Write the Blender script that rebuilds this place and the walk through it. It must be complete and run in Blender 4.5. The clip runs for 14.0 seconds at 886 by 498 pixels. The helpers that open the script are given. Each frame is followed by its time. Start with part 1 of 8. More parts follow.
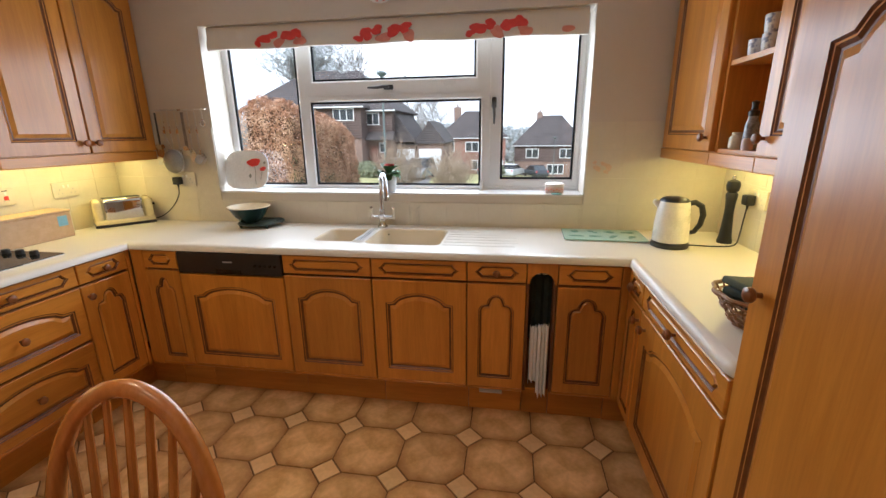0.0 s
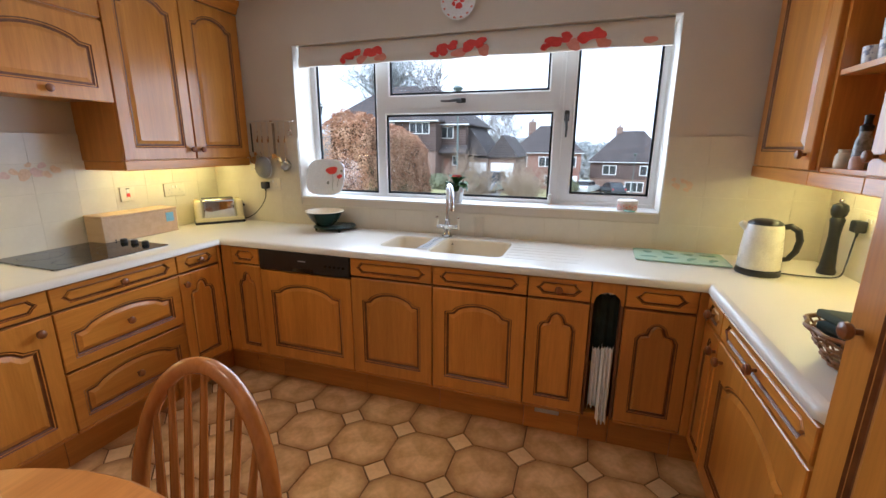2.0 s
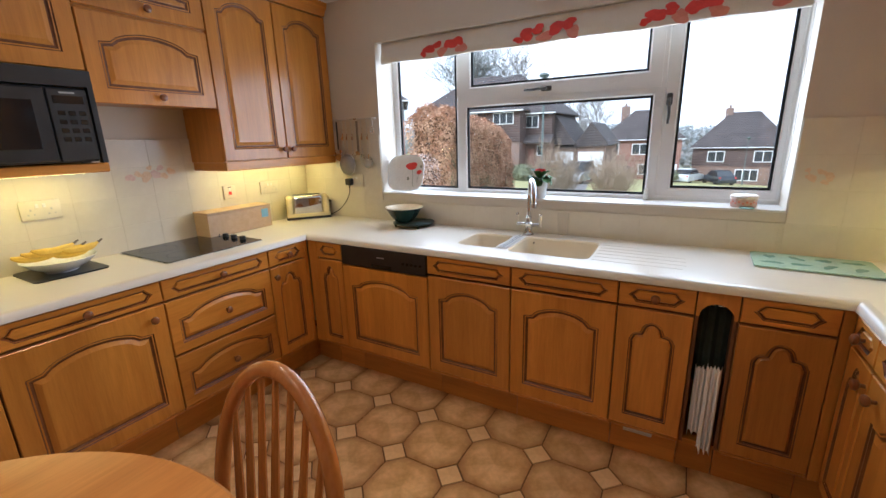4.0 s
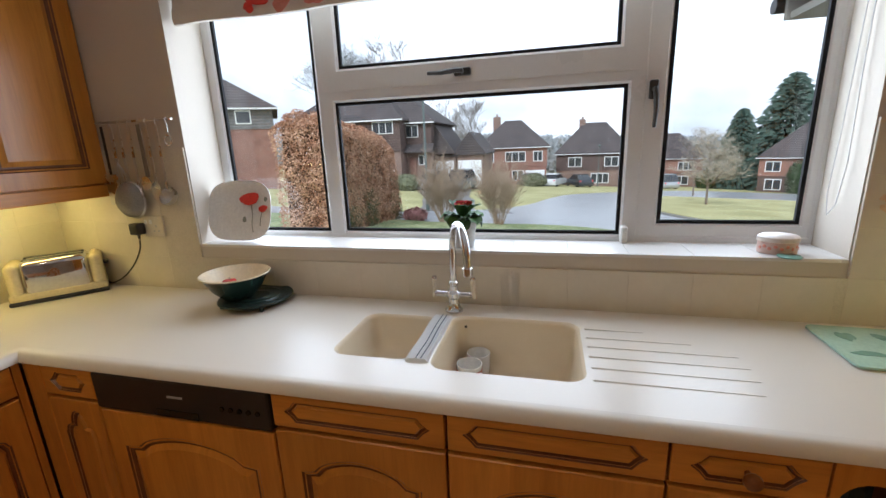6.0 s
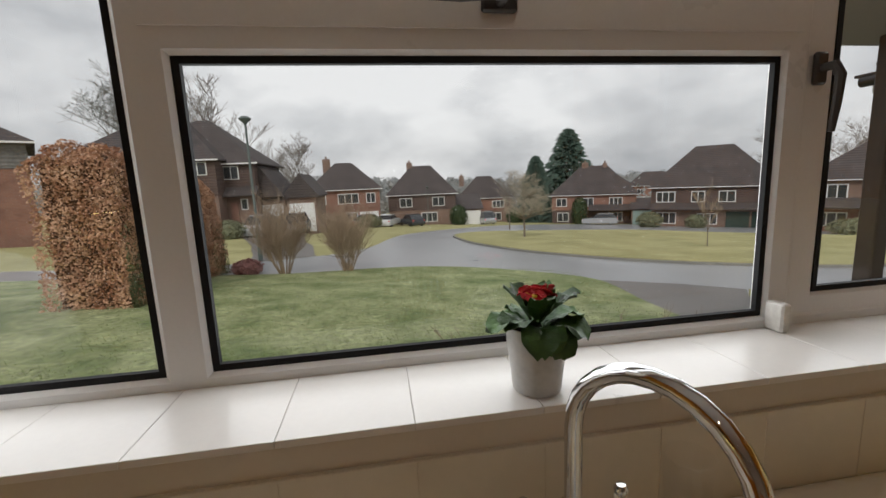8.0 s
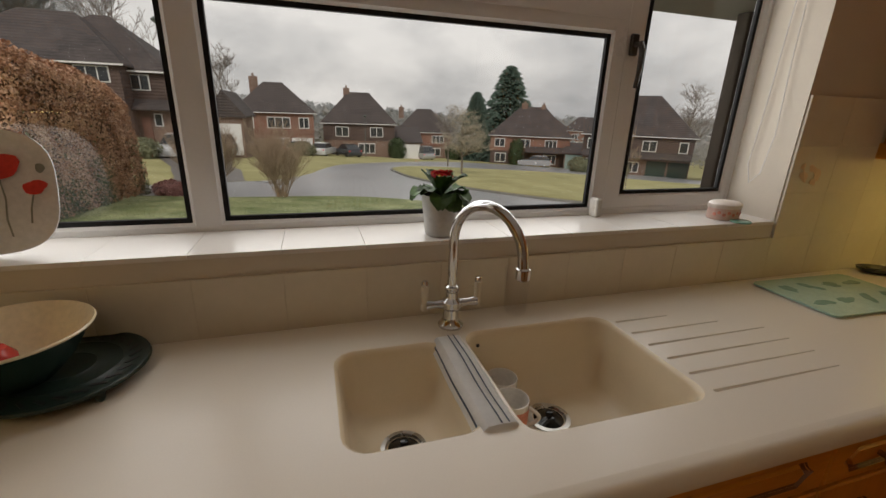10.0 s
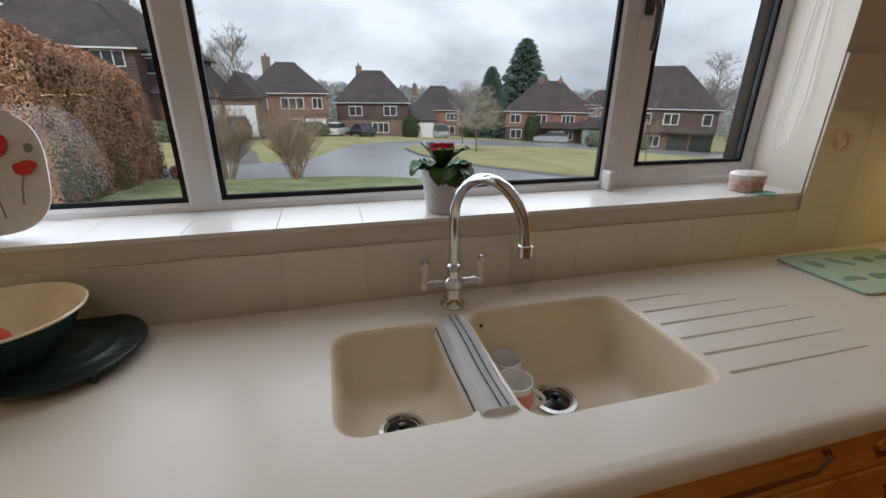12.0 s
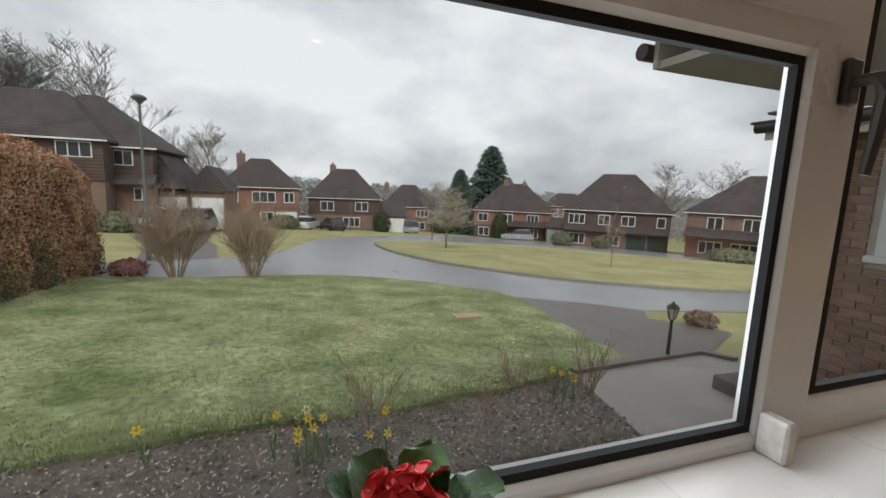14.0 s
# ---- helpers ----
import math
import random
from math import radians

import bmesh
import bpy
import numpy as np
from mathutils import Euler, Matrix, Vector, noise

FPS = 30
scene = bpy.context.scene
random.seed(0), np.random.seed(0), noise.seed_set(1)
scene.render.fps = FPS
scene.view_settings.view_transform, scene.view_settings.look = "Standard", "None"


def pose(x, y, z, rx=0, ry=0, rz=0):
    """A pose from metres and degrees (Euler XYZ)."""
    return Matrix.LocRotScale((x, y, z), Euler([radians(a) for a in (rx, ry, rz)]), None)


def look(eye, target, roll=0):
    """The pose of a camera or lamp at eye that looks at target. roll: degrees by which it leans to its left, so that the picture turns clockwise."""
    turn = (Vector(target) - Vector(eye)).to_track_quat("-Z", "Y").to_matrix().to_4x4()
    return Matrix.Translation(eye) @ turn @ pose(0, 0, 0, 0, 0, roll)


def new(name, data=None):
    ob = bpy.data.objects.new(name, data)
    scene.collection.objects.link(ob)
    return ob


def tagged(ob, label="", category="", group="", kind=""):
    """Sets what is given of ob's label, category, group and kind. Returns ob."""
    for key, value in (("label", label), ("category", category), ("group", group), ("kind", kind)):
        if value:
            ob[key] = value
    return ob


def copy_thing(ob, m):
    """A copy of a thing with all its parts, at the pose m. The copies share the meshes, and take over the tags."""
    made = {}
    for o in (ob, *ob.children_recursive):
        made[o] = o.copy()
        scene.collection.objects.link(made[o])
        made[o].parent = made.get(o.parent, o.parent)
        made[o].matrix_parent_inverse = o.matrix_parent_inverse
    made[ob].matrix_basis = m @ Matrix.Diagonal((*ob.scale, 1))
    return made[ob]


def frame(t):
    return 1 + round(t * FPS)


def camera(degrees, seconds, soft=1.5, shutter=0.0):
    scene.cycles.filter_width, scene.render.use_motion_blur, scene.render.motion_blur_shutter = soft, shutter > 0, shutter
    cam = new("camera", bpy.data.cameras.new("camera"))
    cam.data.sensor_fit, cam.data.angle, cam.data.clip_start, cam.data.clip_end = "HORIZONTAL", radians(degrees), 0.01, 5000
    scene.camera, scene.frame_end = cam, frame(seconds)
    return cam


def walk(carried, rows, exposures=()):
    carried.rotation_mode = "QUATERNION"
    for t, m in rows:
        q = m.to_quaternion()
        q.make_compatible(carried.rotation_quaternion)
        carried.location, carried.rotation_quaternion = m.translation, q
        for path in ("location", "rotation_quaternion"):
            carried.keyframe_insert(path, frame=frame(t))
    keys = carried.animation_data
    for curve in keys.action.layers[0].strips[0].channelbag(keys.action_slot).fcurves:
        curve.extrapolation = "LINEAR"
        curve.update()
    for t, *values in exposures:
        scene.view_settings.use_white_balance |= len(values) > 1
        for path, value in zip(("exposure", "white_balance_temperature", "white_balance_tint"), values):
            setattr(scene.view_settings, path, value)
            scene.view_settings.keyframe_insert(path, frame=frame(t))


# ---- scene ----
cam = camera(93.4, 14.0)
PATH = [
    (0, (2.568, -2.421, 1.428), (2.261, -0.518, 0.895), -0.7),
    (0.5, (2.593, -2.419, 1.444), (2.333, -0.499, 0.945), -1.0),
    (1, (2.604, -2.437, 1.428), (2.316, -0.524, 0.92), 1.8),
    (1.5, (2.602, -2.434, 1.432), (2.196, -0.534, 0.956), 1.0),
    (2, (2.593, -2.427, 1.419), (1.973, -0.585, 0.947), 0.3),
    (2.5, (2.575, -2.437, 1.442), (1.708, -0.68, 1.04), -0.4),
    (2.7, (2.59, -2.421, 1.455), (1.712, -0.658, 1.105), -1.0),
    (4.8, (2.541, -2.128, 1.421), (1.545, -0.495, 0.836), -1.4),
    (5, (2.526, -2.006, 1.425), (1.618, -0.301, 0.906), -0.7),
    (5.5, (2.38, -1.724, 1.469), (1.746, 0.075, 0.867), -1.0),
    (6, (2.136, -1.392, 1.448), (1.653, 0.488, 0.967), -2.2),
    (6.5, (1.857, -1.123, 1.422), (1.397, 0.773, 0.98), -2.6),
    (7, (1.635, -0.866, 1.438), (1.623, 1.092, 1.03), -2.7),
    (7.2, (1.611, -0.735, 1.425), (1.672, 1.239, 1.113), -3.2),
    (9.3, (1.617, -0.478, 1.414), (2.21, 1.392, 1.021), 1.1),
    (9.5, (1.578, -0.658, 1.402), (2.164, 1.202, 0.956), 1.0),
    (10, (1.537, -0.956, 1.392), (2.108, 0.858, 0.773), 1.9),
    (10.5, (1.538, -1.039, 1.387), (2.087, 0.756, 0.699), 1.2),
    (11, (1.531, -1.026, 1.391), (2.091, 0.766, 0.704), 1.0),
    (11.5, (1.529, -1.004, 1.389), (2.078, 0.787, 0.689), 0.9),
    (12, (1.581, -0.93, 1.375), (2.072, 0.873, 0.661), 0.5),
    (12.5, (1.705, -0.735, 1.377), (2.05, 1.117, 0.707), 0.1),
    (13, (1.705, -0.502, 1.387), (2.246, 1.346, 0.849), 3.2),
    (13.5, (1.751, -0.28, 1.442), (2.511, 1.539, 1.11), 1.1),
    (14, (1.778, -0.19, 1.442), (2.433, 1.679, 1.158), 2.2),
]
EXPOSURES = [(0, 1.4, 5600, 10), (2.7, 1.35, 5100, 10), (5.0, 1.25, 5500, 10), (6.0, 0.85, 5600, 10), (7.0, 0.35, 5900, 10), (9.5, -0.45, 7400, 16), (10.0, -0.25, 7100, 14), (10.5, 0.1, 6050, 10), (12.5, 0.12, 5950, 11), (13.2, 0.0, 6200, 10), (14.0, -0.06, 6400, 10)]
walk(cam, [(t, look(eye, target, roll)) for t, eye, target, roll in PATH], EXPOSURES)

# ---------------------------------------------------------------- daylight
world = bpy.data.worlds.new("overcast_sky")
scene.world = world
world.use_nodes = True
wn = world.node_tree
bg = wn.nodes["Background"]
sky = wn.nodes.new("ShaderNodeTexSky")
sky.sky_type = "NISHITA"
sky.sun_disc = False
sky.sun_elevation, sky.sun_rotation = radians(41), radians(200)
sky.air_density, sky.dust_density = 1.0, 4.0
tcw = wn.nodes.new("ShaderNodeTexCoord")
mpw = wn.nodes.new("ShaderNodeMapping")
mpw.inputs["Scale"].default_value = (1.0, 1.0, 1.9)
wn.links.new(tcw.outputs["Generated"], mpw.inputs["Vector"])
cl = wn.nodes.new("ShaderNodeTexNoise")
cl.inputs["Scale"].default_value, cl.inputs["Detail"].default_value, cl.inputs["Roughness"].default_value = 1.5, 8.0, 0.55
wn.links.new(mpw.outputs["Vector"], cl.inputs["Vector"])
cr = wn.nodes.new("ShaderNodeValToRGB")
cr.color_ramp.elements[0].position, cr.color_ramp.elements[0].color = 0.38, (3.1, 3.35, 3.7, 1)
cr.color_ramp.elements[1].position, cr.color_ramp.elements[1].color = 0.62, (9.0, 9.1, 9.2, 1)
wn.links.new(cl.outputs["Fac"], cr.inputs["Fac"])
mw = wn.nodes.new("ShaderNodeMix")
mw.data_type = "RGBA"
mw.inputs[0].default_value = 0.93
wn.links.new(sky.outputs["Color"], mw.inputs[6])
wn.links.new(cr.outputs["Color"], mw.inputs[7])
wn.links.new(mw.outputs[2], bg.inputs["Color"])
bg.inputs["Strength"].default_value = 0.112


def sun_lamp():
    d = bpy.data.lights.new("sun", "SUN")
    d.energy, d.angle, d.color = 1.5, radians(25), (1.0, 0.97, 0.92)
    ob = new("sun", d)
    ob.matrix_basis = look((0, 0, 30), (5.0, 14.0, 17.0))


def area(name, m, sx, sy, watts, colour):
    d = bpy.data.lights.new(name, "AREA")
    d.shape, d.size, d.size_y, d.energy, d.color = "RECTANGLE", sx, sy, watts, colour
    ob = new(name, d)
    ob.matrix_basis = m
    return ob


sun_lamp()
# sky light entering by the window
area("window_daylight", pose(1.86, 0.236, 1.57, -90, 0, 0), 2.1, 0.85, 14, (0.94, 0.97, 1.0))
# warm tubes under the wall units
YEL = (1.0, 0.78, 0.20)
area("under_cabinet_glow", pose(0.16, -0.44, 1.318), 0.06, 0.72, 0.52, YEL)
area("under_cabinet_glow", pose(0.16, -1.85, 1.325), 0.06, 0.9, 0.5, YEL)
area("under_cabinet_glow", pose(3.53, -0.65, 1.318), 0.06, 1.0, 0.85, YEL)
# ceiling spots, assumed out of view; places and watts balance the room's light
for sx, sy, watts in ((1.2, -1.5, 10), (1.9, -2.3, 7), (1.2, -3.3, 5), (2.6, -3.4, 2.5)):
    d = bpy.data.lights.new("ceiling_spot", "SPOT")
    d.energy, d.spot_size, d.spot_blend, d.shadow_soft_size, d.color = watts, radians(140), 0.8, 0.04, (1.0, 0.75, 0.48)
    new("ceiling_spot", d).matrix_basis = pose(sx, sy, 2.318)

# ---------------------------------------------------------------- helpers
def link(name, bm, mats, smooth=False):
    me = bpy.data.meshes.new(name)
    bmesh.ops.recalc_face_normals(bm, faces=bm.faces[:])
    bm.to_mesh(me)
    bm.free()
    for m in (mats if isinstance(mats, (list, tuple)) else [mats]):
        me.materials.append(m)
    if smooth:
        me.shade_smooth()
        me.set_sharp_from_angle(angle=radians(40))
    return new(name, me)


def part(name, bm, mats, parent, label="", smooth=False):
    ob = link(name, bm, mats, smooth)
    ob.parent = parent
    if label:
        tagged(ob, label)
    return ob


def thing(name, m, label, category, group="", kind=""):
    ob = new(name)
    ob.empty_display_size = 0.1
    ob.matrix_basis = m
    return tagged(ob, label, category, group, kind)


def box(bm, x0, x1, y0, y1, z0, z1, bev=0.0, seg=1, mat=0):
    vs = [bm.verts.new((x, y, z)) for x in (x0, x1) for y in (y0, y1) for z in (z0, z1)]
    fs = [bm.faces.new([vs[i] for i in q]) for q in
          ((0, 1, 3, 2), (4, 6, 7, 5), (0, 4, 5, 1), (2, 3, 7, 6), (0, 2, 6, 4), (1, 5, 7, 3))]
    for f in fs:
        f.material_index = mat
    if bev:
        es = list({e for f in fs for e in f.edges})
        bmesh.ops.bevel(bm, geom=es, offset=bev, segments=seg, affect="EDGES", profile=0.5)
    return bm


def abox(*a, **k):
    return box(bmesh.new(), *a, **k)


def slab(parts):
    bm = bmesh.new()
    for b in parts:
        box(bm, *b)
    return bm


def lathe(profile, n=24, bm=None, at=(0, 0, 0), sx=1.0, sy=1.0):
    bm = bm or bmesh.new()
    rings = []
    for r, z in profile:
        if r < 1e-5:
            rings.append([bm.verts.new((at[0], at[1], at[2] + z))])
        else:
            rings.append([bm.verts.new((at[0] + sx * r * math.cos(2 * math.pi * i / n),
                                        at[1] + sy * r * math.sin(2 * math.pi * i / n), at[2] + z)) for i in range(n)])
    for a, b in zip(rings, rings[1:]):
        for i in range(n):
            j = (i + 1) % n
            if len(a) == 1 and len(b) == 1:
                continue
            if len(a) == 1:
                bm.faces.new((a[0], b[i], b[j]))
            elif len(b) == 1:
                bm.faces.new((a[i], a[j], b[0]))
            else:
                bm.faces.new((a[i], a[j], b[j], b[i]))
    return bm


def tube(points, radii, n=8, bm=None, caps=True):
    bm = bm or bmesh.new()
    pts = [Vector(p) for p in points]
    if not isinstance(radii, (list, tuple)):
        radii = [radii] * len(pts)
    rings, side = [], None
    for i, p in enumerate(pts):
        d = (pts[min(i + 1, len(pts) - 1)] - pts[max(i - 1, 0)]).normalized()
        if side is None:
            side = d.orthogonal().normalized()
        side = (side - d * side.dot(d)).normalized()
        up = d.cross(side)
        rings.append([bm.verts.new(p + radii[i] * (math.cos(2 * math.pi * k / n) * side + math.sin(2 * math.pi * k / n) * up)) for k in range(n)])
    for a, b in zip(rings, rings[1:]):
        for k in range(n):
            bm.faces.new((a[k], a[(k + 1) % n], b[(k + 1) % n], b[k]))
    if caps:
        bm.faces.new(rings[0][::-1])
        bm.faces.new(rings[-1])
    return bm


def extruded(outline, z0, z1, bm=None, bev=0.0, mat=0):
    """A slab from a flat outline (x, y), from z0 to z1."""
    bm = bm or bmesh.new()
    lo = [bm.verts.new((x, y, z0)) for x, y in outline]
    hi = [bm.verts.new((x, y, z1)) for x, y in outline]
    fs = [bm.faces.new(lo[::-1]), bm.faces.new(hi)]
    n = len(lo)
    for i in range(n):
        fs.append(bm.faces.new((lo[i], lo[(i + 1) % n], hi[(i + 1) % n], hi[i])))
    for f in fs:
        f.material_index = mat
    if bev:
        bmesh.ops.bevel(bm, geom=list(fs[1].edges), offset=bev, segments=2, affect="EDGES", profile=0.5)
    return bm


def soup(verts, faces):
    me_bm = bmesh.new()
    vs = [me_bm.verts.new(v) for v in verts]
    for f in faces:
        me_bm.faces.new([vs[i] for i in f])
    return me_bm


def raw(name, verts, faces, mat, parent=None):
    me = bpy.data.meshes.new(name)
    me.from_pydata(verts, [], faces)
    me.materials.append(mat)
    ob = new(name, me)
    if parent:
        ob.parent = parent
    return ob


# ---------------------------------------------------------------- materials
def nodes_of(name):
    m = bpy.data.materials.new(name)
    m.use_nodes = True
    nt = m.node_tree
    return m, nt, nt.nodes["Principled BSDF"]


def add(nt, kind, **values):
    n = nt.nodes.new(kind)
    for k, v in values.items():
        n.inputs[k.replace("_", " ")].default_value = v
    return n


def ramp(nt, fac, stops):
    r = nt.nodes.new("ShaderNodeValToRGB")
    while len(r.color_ramp.elements) < len(stops):
        r.color_ramp.elements.new(0.5)
    for e, (p, c) in zip(r.color_ramp.elements, stops):
        e.position, e.color = p, (*c, 1)
    nt.links.new(fac, r.inputs["Fac"])
    return r.outputs["Color"]


def coords(nt, scale=(1, 1, 1), obj=True):
    tc = nt.nodes.new("ShaderNodeTexCoord")
    mp = nt.nodes.new("ShaderNodeMapping")
    mp.inputs["Scale"].default_value = scale
    nt.links.new(tc.outputs["Object" if obj else "Generated"], mp.inputs["Vector"])
    return mp.outputs["Vector"]


def mixed(nt, fac, a, b, mode="MIX"):
    mx = nt.nodes.new("ShaderNodeMix")
    mx.data_type, mx.blend_type = "RGBA", mode
    for sock, v in ((mx.inputs[0], fac), (mx.inputs[6], a), (mx.inputs[7], b)):
        if isinstance(v, (int, float)):
            sock.default_value = v
        elif isinstance(v, tuple):
            sock.default_value = (*v, 1)
        else:
            nt.links.new(v, sock)
    return mx.outputs[2]


def bumped(nt, b, height, strength=0.2, distance=0.002):
    bp = add(nt, "ShaderNodeBump", Strength=strength, Distance=distance)
    nt.links.new(height, bp.inputs["Height"])
    nt.links.new(bp.outputs["Normal"], b.inputs["Normal"])


def surface(name, c1, c2, rough=0.5, scale=8.0, fine=80.0, metal=0.0, bump=0.15, dist=0.002, stretch=(1, 1, 1), vary=0.0, coat=0.0, contrast=(0.3, 0.7), mottle=0.1, wander=0.08):
    """Two tones mixed by coarse noise, fine noise in tone, roughness and relief."""
    m, nt, b = nodes_of(name)
    v = coords(nt, stretch)
    n1 = add(nt, "ShaderNodeTexNoise", Scale=scale, Detail=5.0, Roughness=0.6)
    n2 = add(nt, "ShaderNodeTexNoise", Scale=fine, Detail=3.0)
    nt.links.new(v, n1.inputs["Vector"])
    nt.links.new(v, n2.inputs["Vector"])
    col = ramp(nt, n1.outputs["Fac"], [(contrast[0], c1), (contrast[1], c2)])
    grain = ramp(nt, n2.outputs["Fac"], [(0.25, (1 - mottle, 1 - mottle, 1 - mottle)), (0.75, (1 + mottle * 0.5, 1 + mottle * 0.5, 1 + mottle * 0.5))])
    col = mixed(nt, 1.0, col, grain, "MULTIPLY")
    if vary:
        oi = nt.nodes.new("ShaderNodeObjectInfo")
        tone = ramp(nt, oi.outputs["Random"], [(0.0, (1 - vary, 1 - vary, 1 - vary)), (1.0, (1 + vary, 1 + vary, 1 + vary))])
        col = mixed(nt, 1.0, col, tone, "MULTIPLY")
    nt.links.new(col, b.inputs["Base Color"])
    rr = nt.nodes.new("ShaderNodeMapRange")
    rr.inputs["To Min"].default_value, rr.inputs["To Max"].default_value = max(0.02, rough - wander), min(1, rough + wander)
    nt.links.new(n1.outputs["Fac"], rr.inputs["Value"])
    nt.links.new(rr.outputs["Result"], b.inputs["Roughness"])
    b.inputs["Metallic"].default_value = metal
    b.inputs["Coat Weight"].default_value = coat
    b.inputs["Coat Roughness"].default_value = 0.15
    if bump:
        bumped(nt, b, n2.outputs["Fac"], bump, dist)
    return m


def wood(name, dark, light, rough=0.30, along="z", coat=0.4):
    m, nt, b = nodes_of(name)
    st = {"z": (14, 14, 1.0), "x": (1.0, 14, 14), "y": (14, 1.0, 14)}[along]
    v = coords(nt, st)
    oi = nt.nodes.new("ShaderNodeObjectInfo")
    shift = nt.nodes.new("ShaderNodeVectorMath")
    shift.operation = "ADD"
    sc = nt.nodes.new("ShaderNodeMath")
    sc.operation = "MULTIPLY"
    sc.inputs[1].default_value = 37.0
    nt.links.new(oi.outputs["Random"], sc.inputs[0])
    nt.links.new(v, shift.inputs[0])
    nt.links.new(sc.outputs[0], shift.inputs[1])
    n1 = add(nt, "ShaderNodeTexNoise", Scale=1.3, Detail=6.0, Roughness=0.65, Distortion=0.6)
    n2 = add(nt, "ShaderNodeTexNoise", Scale=9.0, Detail=4.0, Roughness=0.7)
    n3 = add(nt, "ShaderNodeTexNoise", Scale=0.25, Detail=2.0)
    for n in (n1, n2, n3):
        nt.links.new(shift.outputs[0], n.inputs["Vector"])
    col = ramp(nt, n1.outputs["Fac"], [(0.25, dark), (0.75, light)])
    pores = ramp(nt, n2.outputs["Fac"], [(0.3, (0.90, 0.89, 0.87)), (0.6, (1.02, 1.02, 1.02))])
    col = mixed(nt, 1.0, col, pores, "MULTIPLY")
    broad = ramp(nt, n3.outputs["Fac"], [(0.3, (0.88, 0.86, 0.84)), (0.7, (1.1, 1.1, 1.1))])
    col = mixed(nt, 1.0, col, broad, "MULTIPLY")
    tone = ramp(nt, oi.outputs["Random"], [(0.0, (0.9, 0.9, 0.9)), (1.0, (1.08, 1.08, 1.08))])
    col = mixed(nt, 1.0, col, tone, "MULTIPLY")
    nt.links.new(col, b.inputs["Base Color"])
    b.inputs["Roughness"].default_value = rough
    b.inputs["Coat Weight"].default_value = coat
    b.inputs["Coat Roughness"].default_value = 0.22
    bumped(nt, b, n2.outputs["Fac"], 0.06, 0.001)
    return m


def glass(name, tint=(1, 1, 1), rough=0.0, gloss=0.03):
    m, nt, b = nodes_of(name)
    nt.nodes.remove(b)
    out = nt.nodes["Material Output"]
    tr = nt.nodes.new("ShaderNodeBsdfTransparent")
    tr.inputs["Color"].default_value = (*tint, 1)
    gl = nt.nodes.new("ShaderNodeBsdfGlossy")
    gl.inputs["Roughness"].default_value = rough
    mx = nt.nodes.new("ShaderNodeMixShader")
    mx.inputs[0].default_value = gloss
    nt.links.new(tr.outputs[0], mx.inputs[1])
    nt.links.new(gl.outputs[0], mx.inputs[2])
    nt.links.new(mx.outputs[0], out.inputs["Surface"])
    return m


def shine(name, colour, power):
    m, nt, b = nodes_of(name)
    b.inputs["Base Color"].default_value = (*colour, 1)
    b.inputs["Emission Color"].default_value = (*colour, 1)
    b.inputs["Emission Strength"].default_value = power
    return m


def brickwork(name, c1, c2, mortar, scale=1.0):
    m, nt, b = nodes_of(name)
    v = coords(nt)
    sep = nt.nodes.new("ShaderNodeSeparateXYZ")
    nt.links.new(v, sep.inputs[0])
    sm = nt.nodes.new("ShaderNodeMath")
    sm.operation = "ADD"
    nt.links.new(sep.outputs[0], sm.inputs[0])
    nt.links.new(sep.outputs[1], sm.inputs[1])
    cmb = nt.nodes.new("ShaderNodeCombineXYZ")
    nt.links.new(sm.outputs[0], cmb.inputs[0])
    nt.links.new(sep.outputs[2], cmb.inputs[1])
    br = add(nt, "ShaderNodeTexBrick", Color1=(*c1, 1), Color2=(*c2, 1), Mortar=(*mortar, 1), Scale=scale, Mortar_Size=0.008, Brick_Width=0.225, Row_Height=0.075)
    nt.links.new(cmb.outputs[0], br.inputs["Vector"])
    n1 = add(nt, "ShaderNodeTexNoise", Scale=1.2, Detail=6.0)
    nt.links.new(v, n1.inputs["Vector"])
    w = ramp(nt, n1.outputs["Fac"], [(0.3, (0.75, 0.75, 0.75)), (0.7, (1.1, 1.1, 1.1))])
    nt.links.new(mixed(nt, 1.0, br.outputs["Color"], w, "MULTIPLY"), b.inputs["Base Color"])
    b.inputs["Roughness"].default_value = 0.9
    bumped(nt, b, br.outputs["Fac"], -0.4, 0.01)
    return m


def rooftile(name, c1, c2):
    m, nt, b = nodes_of(name)
    v = coords(nt)
    wv = add(nt, "ShaderNodeTexWave", Scale=1.6, Distortion=0.6, Detail=2.0)
    wv.bands_direction = "Z"
    n1 = add(nt, "ShaderNodeTexNoise", Scale=0.9, Detail=8.0, Roughness=0.7)
    n2 = add(nt, "ShaderNodeTexNoise", Scale=9.0, Detail=3.0)
    for n in (wv, n1, n2):
        nt.links.new(v, n.inputs["Vector"])
    col = ramp(nt, n1.outputs["Fac"], [(0.35, c1), (0.65, c2)])
    g = ramp(nt, n2.outputs["Fac"], [(0.3, (0.7, 0.7, 0.7)), (0.7, (1.15, 1.15, 1.15))])
    nt.links.new(mixed(nt, 1.0, col, g, "MULTIPLY"), b.inputs["Base Color"])
    b.inputs["Roughness"].default_value = 0.85
    bumped(nt, b, wv.outputs["Color"], 0.5, 0.05)
    return m


